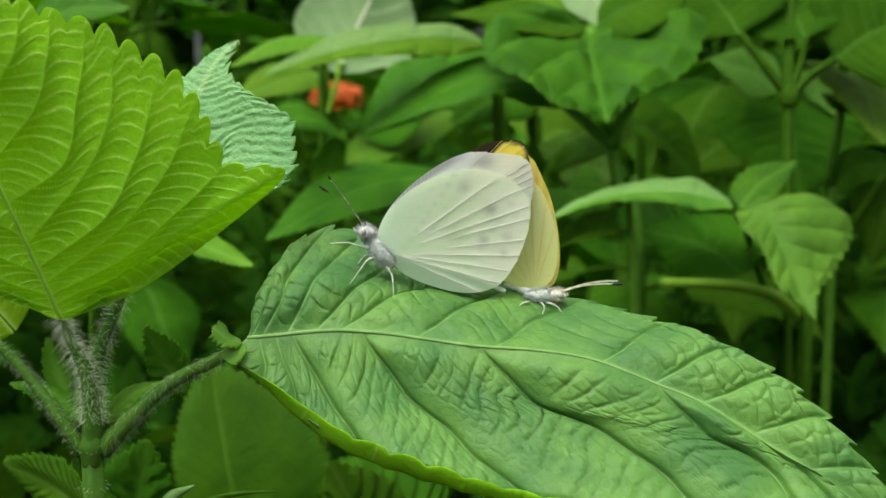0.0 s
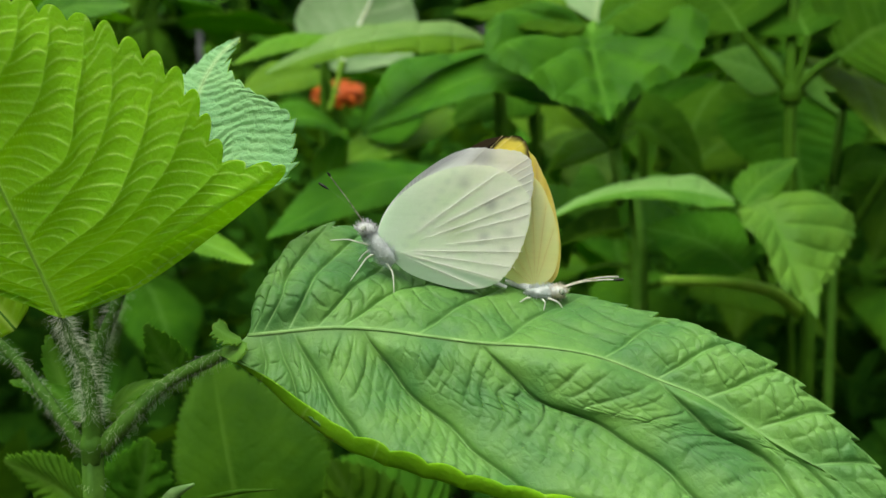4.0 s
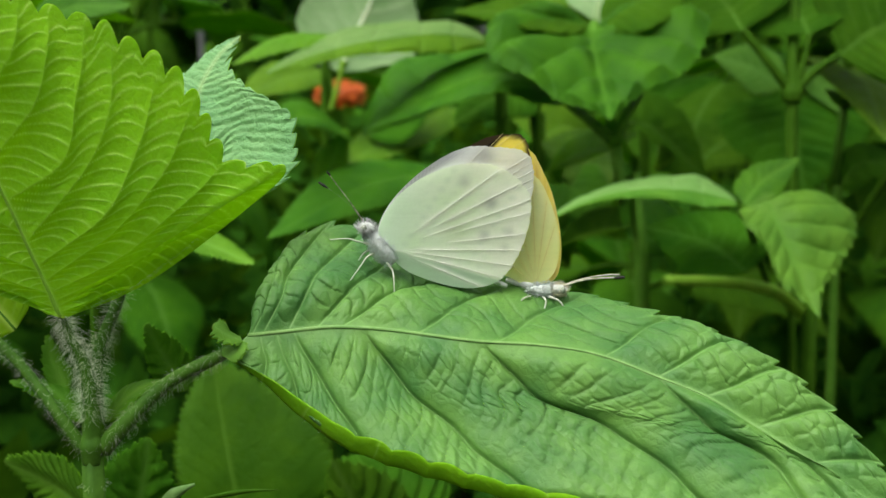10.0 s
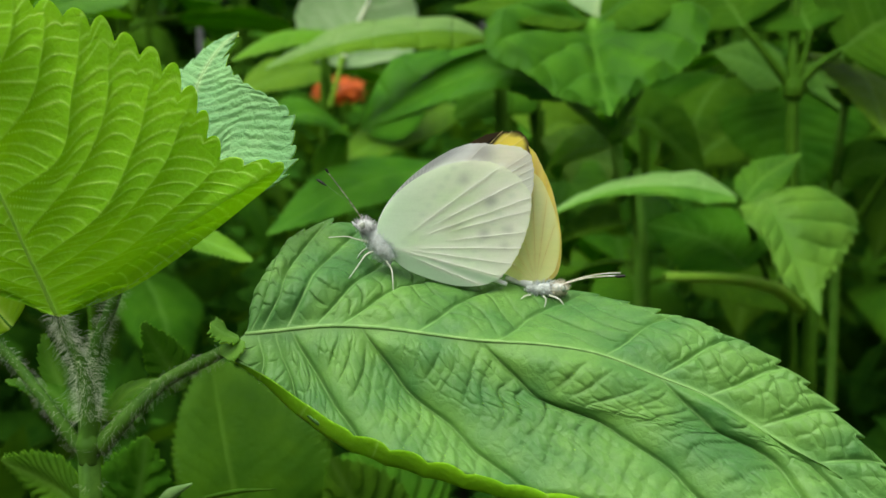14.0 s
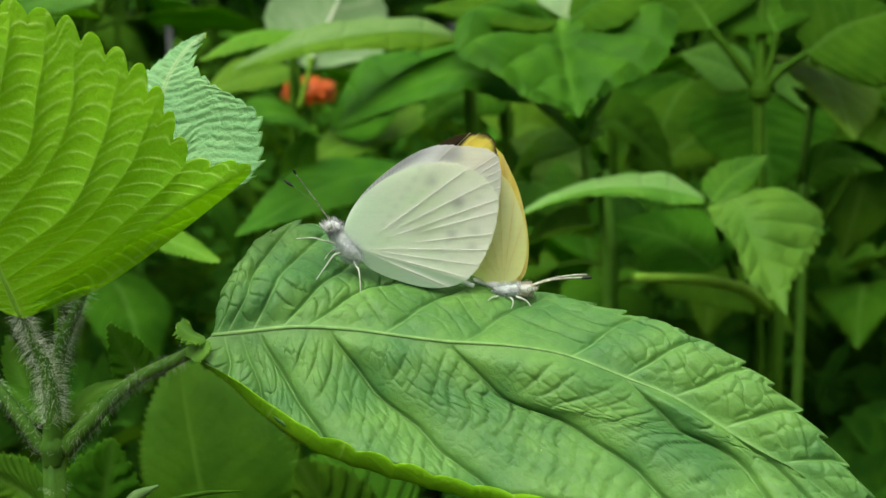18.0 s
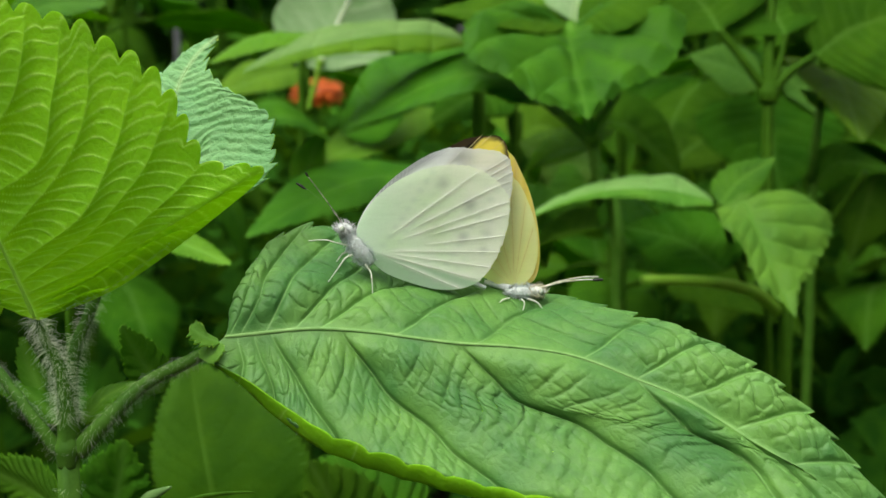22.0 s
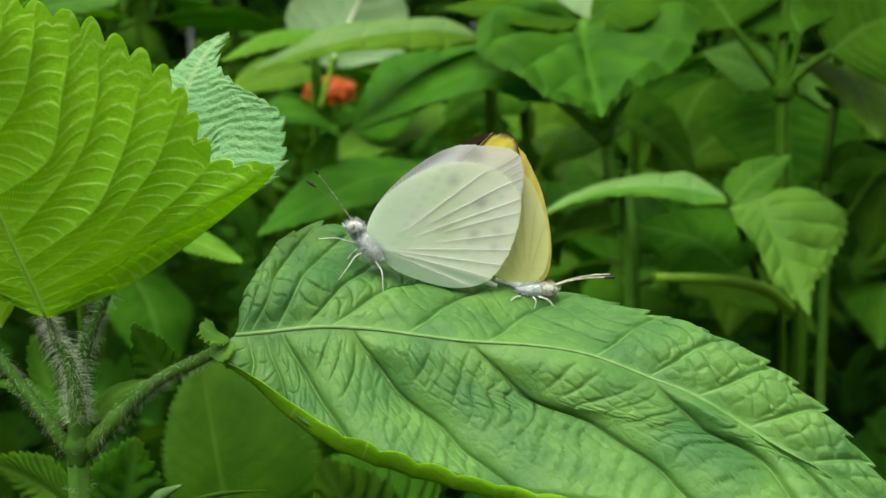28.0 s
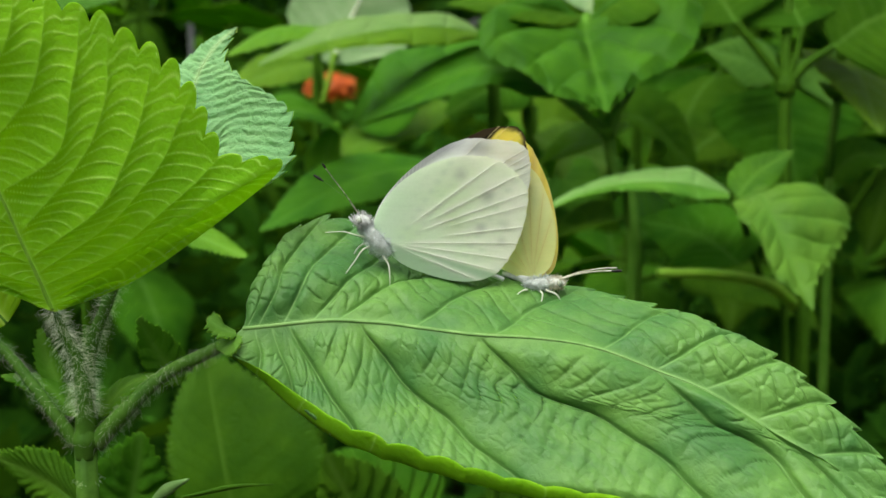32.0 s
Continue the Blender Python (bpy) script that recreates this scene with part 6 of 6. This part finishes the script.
leaf(pale_pl, [(0.0017, 0.4035, 0.7254), (-0.0388, 0.3623, 0.7213), (-0.0787, 0.3188, 0.7034)], (-0.1, -0.45, 0.9), 0.0260, seed=78, mats=[MID_TOP, BACK_UNDER], **B)
leaf(pale_pl, [(-0.0708, 0.4926, 0.7748), (-0.0897, 0.4716, 0.7708), (-0.1128, 0.4497, 0.7603)], (0.0, -0.55, 0.8), 0.0170, seed=79, mats=[BRIGHT_TOP, BACK_UNDER], petiole=[(-0.0606, 0.4282, 0.7528), (-0.0660, 0.4709, 0.7664), (-0.0708, 0.4926, 0.7748)], **B)
tube("petiole", pale_pl, [(-0.0517, 0.4186, 0.7811), (-0.0551, 0.4185, 0.7678), (-0.0589, 0.4194, 0.7550)], [0.0012, 0.0013, 0.0014], STUB, 16, 10, label="pale slender leaf stalk")
low_pl = stalk("perilla_plant", "low perilla plant with small pale leaves", (-0.1051, 0.1375, 0.6477), [(-0.1023, 0.1334, 0.6844), (-0.0973, 0.1284, 0.7161), (-0.0730, 0.1068, 0.7389)], [0.0022, 0.0018, 0.0015, 0.0012])
leaf(low_pl, [(-0.0730, 0.1068, 0.7389), (-0.0605, 0.0961, 0.7357), (-0.0476, 0.0855, 0.7325)], (0.15, -0.45, 0.88), 0.0046, seed=81, mats=[BRIGHT_TOP, BACK_UNDER], **B)

leaf(low_pl, [(-0.1773, 0.2927, 0.7920), (-0.1565, 0.2946, 0.8034), (-0.1263, 0.2936, 0.7977)], (-0.1, 0.3, 0.9), 0.0170, seed=153, mats=[BRIGHT_TOP, BRIGHT_UNDER], label="bright green leaf arching over the bed", **B)
leaf(low_pl, [(-0.1589, 0.2518, 0.7893), (-0.1403, 0.2486, 0.8013), (-0.1157, 0.2437, 0.8020)], (-0.1, -0.7, 0.7), 0.0110, seed=82, mats=[MID_TOP, BACK_UNDER], petiole=[(-0.0730, 0.1068, 0.7389), (-0.1233, 0.1855, 0.7557), (-0.1589, 0.2518, 0.7893)], **B)

side_pl = stalk("perilla_plant", "slender perilla plant with a few drooping leaves", (0.1783, 0.3186, 0.5772), [(0.1783, 0.3311, 0.6542), (0.1794, 0.3419, 0.7209), (0.1824, 0.3432, 0.7597)], [0.0034, 0.003, 0.0024, 0.0018], material=RIB_BACK)
leaf(side_pl, [(0.1824, 0.3432, 0.7597), (0.1870, 0.3293, 0.7678), (0.2008, 0.3170, 0.7547)], (0.2, -0.7, 0.7), 0.0150, seed=83, mats=[MID_TOP, BACK_UNDER], **B)
leaf(side_pl, [(0.1799, 0.3424, 0.7235), (0.1905, 0.3343, 0.7359), (0.2135, 0.3336, 0.7322)], (0.1, -0.6, 0.8), 0.0120, seed=84, **B)
tube("petiole", side_pl, [(0.1783, 0.3369, 0.6901), (0.1820, 0.3196, 0.7084), (0.1902, 0.3035, 0.7339)], [0.0024, 0.0021, 0.0019], STEM_BACK, 16, 10, label="slanting bare side stalk")
thin_pl = stalk("perilla_plant", "thin straight-stemmed perilla plant", (0.0462, 0.3656, 0.6174), [(0.0468, 0.3781, 0.6944), (0.0451, 0.3840, 0.7301), (0.0446, 0.3902, 0.7686)], [0.0036, 0.0034, 0.0032, 0.0026])
leaf(thin_pl, [(0.0446, 0.3896, 0.7645), (0.0263, 0.3793, 0.7635), (0.0043, 0.3672, 0.7519)], (-0.1, -0.65, 0.75), 0.0190, seed=85, **B)
leaf(thin_pl, [(0.0451, 0.3898, 0.7658), (0.0583, 0.4012, 0.7739), (0.0737, 0.4109, 0.7709)], (0.1, -0.65, 0.75), 0.0170, seed=86, mats=[BRIGHT_TOP, BACK_UNDER], **B)
leaf(thin_pl, [(0.0457, 0.3835, 0.7274), (0.0619, 0.3722, 0.7202), (0.0797, 0.3592, 0.7027)], (0.1, -0.65, 0.75), 0.0200, seed=87, mats=[MID_TOP, BACK_UNDER], **B)

leaf(thin_pl, [(0.0466, 0.4058, 0.7396), (0.0662, 0.4472, 0.7452), (0.0903, 0.4652, 0.7315)], (0.1, -0.75, 0.65), 0.0240, seed=88, mats=[BRIGHT_TOP, BACK_UNDER], **B)

# plants further back, each with opposite pairs of leaves
rng = random.Random(77)
variants = []
for k in range(8):
    Lf = 0.085
    me, line, _ = leaf_mesh("leaf", [(0, 0, 0), (0.028, 0, 0.004 + 0.002 * k), (0.06, 0, 0.002 + 0.001 * k), (Lf, 0, -0.012 - 0.003 * (k % 4))], (0, 0, 1), 0.026 + 0.0012 * (k % 3), 0.027, nu=64, nv=12,
                            teeth=18, tooth=0.0014, puff=0.0005, quilt=0.0002, wave=0.0012, seed=100 + k, left=[(0, [(0, 12), (1, -18)])], right=[(0, [(0, 10), (1, -20)])])
    v, f, _ = tube_data(line[::4], [0.0011, 0.0008, 0.0004, 0.0001], 16, 6)
    pv, pf, _ = tube_data([(-0.034, 0, -0.012), (-0.015, 0, -0.003), (0, 0, 0)], [0.0016, 0.0013, 0.0011], 8, 6)
    variants.append((me, mesh_of("midrib", v, f, [RIB_BACK]), mesh_of("petiole", pv, pf, [STEM_BACK])))


def bush(x, y, h, pairs, size, span=0.75):
    pl = thing("perilla_plant", (x, y, 0.0), "leafy green perilla plant in a dense bed", "plant", "perilla plants behind")
    lx, ly = rng.uniform(-0.05, 0.05), rng.uniform(-0.05, 0.05)
    tube("stem", pl, [(x, y, 0), (x + lx * 0.4, y + ly * 0.4, h * 0.5), (x + lx, y + ly, h)], [0.005, 0.004, 0.002], STEM_BACK, 14, 8)
    turn = rng.uniform(0, 180)
    for i in range(pairs):
        t = 1 - i / pairs * span
        z = h * t
        turn += 90 + rng.uniform(-15, 15)
        for side in (0, 180):
            s = size * (0.5 + 0.5 * min(1.0, (i + 1) / 3)) * rng.uniform(0.8, 1.15)
            a = radians(turn + side + rng.uniform(-12, 12))
            me, rb, pt = rng.choice(variants)
            ob = new("leaf", me)
            ob.parent = pl
            cx, cy = lx * t, ly * t
            ob.matrix_basis = Matrix.Translation((cx + 0.034 * s * math.cos(a), cy + 0.034 * s * math.sin(a), z + 0.01 * s)) @ Euler((rng.uniform(-0.25, 0.25), rng.uniform(-0.15, 0.7) - 0.25 * (i == 0), a)).to_matrix().to_4x4() @ Matrix.Scale(s, 4)
            for nm, m2 in (("midrib", rb), ("petiole", pt)):
                o2 = new(nm, m2)
                o2.parent = ob
    return pl


for row, (y, n, w) in enumerate(((0.60, 15, 2.0), (0.76, 15, 2.0), (0.95, 16, 2.4), (1.2, 12, 2.6), (1.6, 12, 2.8), (2.1, 12, 2.8), (-0.95, 8, 2.4), (-1.4, 8, 2.6))):
    for i in range(n):
        x = -w / 2 + w * (i + 0.5) / n + rng.uniform(-0.05, 0.05)
        yy = y + rng.uniform(-0.07, 0.07)
        h = rng.uniform(0.90, 1.05) if row < 2 else rng.uniform(0.70, 0.80) if row > 5 else rng.uniform(0.90, 1.10) + 0.05 * row
        if 0 < y < 1.1 and abs(x + 0.083 * (y + 0.215)) < 0.17:
            continue
        bush(x, yy, h, 7 if row < 2 else 6, rng.uniform(1.1, 1.45) if row < 3 else rng.uniform(0.85, 1.2), 0.45 if row < 2 else 0.75)
for x, y in ((-0.75, 0.15), (-0.95, -0.25), (0.8, 0.2), (0.95, -0.3), (-0.6, 0.42), (0.62, 0.45), (-1.1, -0.6), (1.1, -0.65)):
    bush(x, y, rng.uniform(0.68, 0.8), 6, rng.uniform(0.9, 1.15))


def crown(pl, foot, z0, z1, pairs, size):
    """Unseen upper storeys added to a plant to shade the bed below: the stem goes on, with opposite pairs of leaves."""
    o = np.array(pl.location)
    tube("stem", pl, [foot, (foot[0] + 0.004, foot[1] + 0.006, (foot[2] + z1) / 2), (foot[0] + 0.002, foot[1] + 0.01, z1)], [0.0026, 0.0022, 0.0015], STEM_BACK, 16, 10)
    turn = rng.uniform(0, 180)
    for i in range(pairs):
        z = z0 + (z1 - z0) * i / max(1, pairs - 1)
        turn += 90 + rng.uniform(-12, 12)
        for side in (0, 180):
            s, a = size * rng.uniform(0.85, 1.15) * (1 - 0.4 * i / pairs), radians(turn + side)
            me, rb, pt = rng.choice(variants)
            ob = new("leaf", me)
            ob.parent = pl
            ob.matrix_basis = Matrix.Translation((foot[0] - o[0] + 0.034 * s * math.cos(a), foot[1] - o[1] + 0.008 + 0.034 * s * math.sin(a), z)) @ Euler((rng.uniform(-0.2, 0.2), rng.uniform(-0.15, 0.05), a)).to_matrix().to_4x4() @ Matrix.Scale(s, 4)
            for nm, m2 in (("midrib", rb), ("petiole", pt)):
                o2 = new(nm, m2)
                o2.parent = ob


# added leaves above view that keep sky light off the plants behind
crown(right_pl, (0.1468, 0.3059, 0.8108), 0.930, 1.00, 2, 0.9)
crown(side_pl, (0.1824, 0.3432, 0.7597), 0.940, 1.04, 2, 0.9)
crown(thin_pl, (0.0446, 0.3902, 0.7686), 0.930, 1.06, 2, 1.0)

# ---------------------------------------------------------------- orange flower, posts, hedge
fl_at = (-0.1166, 1.1452, 0.7382)
flower = thing("flower", (fl_at[0], fl_at[1], 0.0), "orange daisy-like flower on a thin green stem", "flower")
tube("stem", flower, [(fl_at[0], fl_at[1], 0), (fl_at[0] - 0.01, fl_at[1], 0.4), (fl_at[0], fl_at[1], fl_at[2] - 0.004)], [0.003, 0.0022, 0.0016], STEM_BACK, 20, 8)
blob("centre", flower, [(0, 0, fl_at[2] * 1000 - 4), (0, -2, fl_at[2] * 1000), (0, -4, fl_at[2] * 1000 + 3)], [3, 6, 4], FLOWER_EYE)
petal_v, petal_f = [], []
for r_ in range(9):
    u_ = r_ / 8
    for c_ in range(7):
        w_ = (c_ / 6 - 0.5) * 2
        hw = 0.0062 * math.sin(math.pi * min(1, 0.12 + u_ * 0.80)) ** 0.6
        petal_v.append((0.003 + 0.0235 * u_, hw * w_, -0.006 * u_ ** 2 + 0.0012 * w_ * w_))
petal_v += [(x, y, z - 0.0004) for x, y, z in petal_v]
for r_ in range(8):
    for c_ in range(6):
        a_ = r_ * 7 + c_
        petal_f += [(a_, a_ + 7, a_ + 8, a_ + 1), (63 + a_, 64 + a_, 71 + a_, 70 + a_)]
petal_me = mesh_of("petal", petal_v, petal_f, [ORANGE])
for ring, (cnt, lift_) in enumerate(((13, 0.12), (11, 0.42))):
    for i in range(cnt):
        ob = new("petal", petal_me)
        ob.parent = flower
        ob.matrix_basis = Matrix.Translation((0, -0.002, fl_at[2])) @ Matrix.Scale(1.12, 4) @ Euler((radians(18), 0, 0)).to_matrix().to_4x4() @ Euler((0, -lift_ + rng.uniform(-0.08, 0.08), i * 2 * math.pi / cnt + 0.2 * ring)).to_matrix().to_4x4()

pd = (-0.4479, 2.2256, 0.8404)
post = thing("post", (pd[0], pd[1], 0.0), "dark painted garden post", "post")
tube("pole", post, [(pd[0], pd[1], 0), (pd[0], pd[1], 0.8), (pd[0], pd[1], 1.7)], [0.020, 0.020, 0.020], POST_DARK, 12, 16)
tube("cap", post, [(pd[0], pd[1], 1.7), (pd[0], pd[1], 1.71), (pd[0], pd[1], 1.725)], [0.022, 0.023, 0.010], POST_DARK, 6, 16)
pp = (-0.4613, 2.1239, 0.8381)
post = thing("post", (pp[0], pp[1], 0.0), "thin pale grey metal garden post", "post")
tube("pole", post, [(pp[0], pp[1], 0), (pp[0], pp[1], 0.8), (pp[0], pp[1], 1.7)], [0.0055, 0.0055, 0.0055], POST_PALE, 12, 14)
tube("cap", post, [(pp[0], pp[1], 1.7), (pp[0], pp[1], 1.705), (pp[0], pp[1], 1.712)], [0.010, 0.010, 0.004], POST_PALE, 6, 14)

def leaf_litter(name, c0, size, dirs, hrng, material, label, category):
    """Many small bent leaves in one mesh."""
    cnt = len(c0)
    sd = unit(np.cross(dirs, unit(hrng.normal(0, 1, (cnt, 3)) + np.array([0, 0, 1.5]))))
    nn = np.cross(sd, dirs)
    z = size[:, None]
    rows_ = [c0, c0 + dirs * z * 0.22 + sd * z * 0.22 + nn * z * 0.04, c0 + dirs * z * 0.25 - nn * z * 0.02, c0 + dirs * z * 0.22 - sd * z * 0.22 + nn * z * 0.04,
             c0 + dirs * z * 0.62 + sd * z * 0.20 + nn * z * 0.02, c0 + dirs * z * 0.62 - nn * z * 0.04, c0 + dirs * z * 0.62 - sd * z * 0.20 + nn * z * 0.02, c0 + dirs * z - nn * z * 0.12]
    hv = np.stack(rows_, 1).reshape(-1, 3)
    b = np.arange(cnt)[:, None] * 8
    tri = np.concatenate([b + np.array(q) for q in ((0, 1, 2), (0, 2, 3), (4, 7, 5), (5, 7, 6))])
    quad = np.concatenate([b + np.array(q) for q in ((1, 4, 5, 2), (2, 5, 6, 3))])
    tagged(new(name, mesh_of(name, hv, tri.tolist() + quad.tolist(), [material])), label, category, kind="stuff")


hrng = np.random.default_rng(9)


def hedge(cnt, x0, y0, length, turn, label):
    hx, hz = hrng.uniform(-length / 2, length / 2, cnt), hrng.uniform(0, 1, cnt) ** 0.8 * 2.6
    hy = 1.2 * hrng.random(cnt) + 0.25 * np.sin(hx * 3.1) + 0.15 * np.sin(hz * 5 + hx)
    c, s = math.cos(turn), math.sin(turn)
    d = unit(np.column_stack([hrng.normal(0, 1, cnt), hrng.normal(-0.6, 0.7, cnt), hrng.normal(-0.2, 0.7, cnt)]))
    rot = np.array([[c, -s, 0], [s, c, 0], [0, 0, 1]])
    leaf_litter("hedge", np.column_stack([hx, hy, hz]) @ rot.T + np.array([x0, y0, 0]), hrng.uniform(0.07, 0.14, cnt), d @ rot.T, hrng, HEDGE, label, "hedge")


hedge(62000, 0, 2.9, 6.4, 0.0, "dense dark green hedge behind the garden bed")
hedge(22000, 3.2, 0.0, 6.4, -math.pi / 2, "dense dark green hedge along the garden's side")
hedge(22000, -3.2, 0.0, 6.4, math.pi / 2, "dense dark green hedge along the garden's other side")
hedge(22000, 0, -3.2, 6.4, math.pi, "dense dark green hedge closing the garden")
cnt = 52000
uy, ux = 0.42 + 2.4 * hrng.random(cnt), hrng.uniform(-1.7, 1.7, cnt)
uz = hrng.random(cnt) ** 0.9 * (0.50 + 0.10 * uy)
leaf_litter("undergrowth", np.column_stack([ux, uy, uz]), hrng.uniform(0.02, 0.075, cnt), unit(np.column_stack([hrng.normal(0, 1, cnt), hrng.normal(-0.4, 0.7, cnt), hrng.normal(0.0, 0.5, cnt)])), hrng, UNDERGROWTH,
            "tangled green undergrowth between the plant stems", "undergrowth")


# ---------------------------------------------------------------- what moves
def about(ob, pivot, rows):
    """Rows that turn a thing or part, from its rest place, about a pivot in its own parent's space."""
    rest, pv = Matrix.Translation(ob.location), Vector(pivot)
    return [(t, Matrix.Translation(pv) @ pose(0, 0, 0, b, a, 0) @ Matrix.Translation(-pv) @ rest) for t, a, b in rows]


def motions():
    bough = [(t, a, b) for t, a, b, c, d in SWAY]
    top = [(t, c, d) for t, a, b, c, d in SWAY]
    o = Vector(near.location)
    walk(hero, about(hero, Vector(HERO_BASE) - o, bough))
    walk(white_bug, about(white_bug, HERO_BASE, bough))
    walk(yellow_bug, about(yellow_bug, HERO_BASE, bough))
    walk(backlit, about(backlit, Vector(BACKLIT_BASE) - o, top))
    walk(heart, about(heart, Vector(HEART_BASE) - Vector(mid_pl.location), [(t, a, 0.0) for t, a in STIR]))
    walk(bluish, about(bluish, Vector(BACKLIT_BASE) - o, top))


motions()
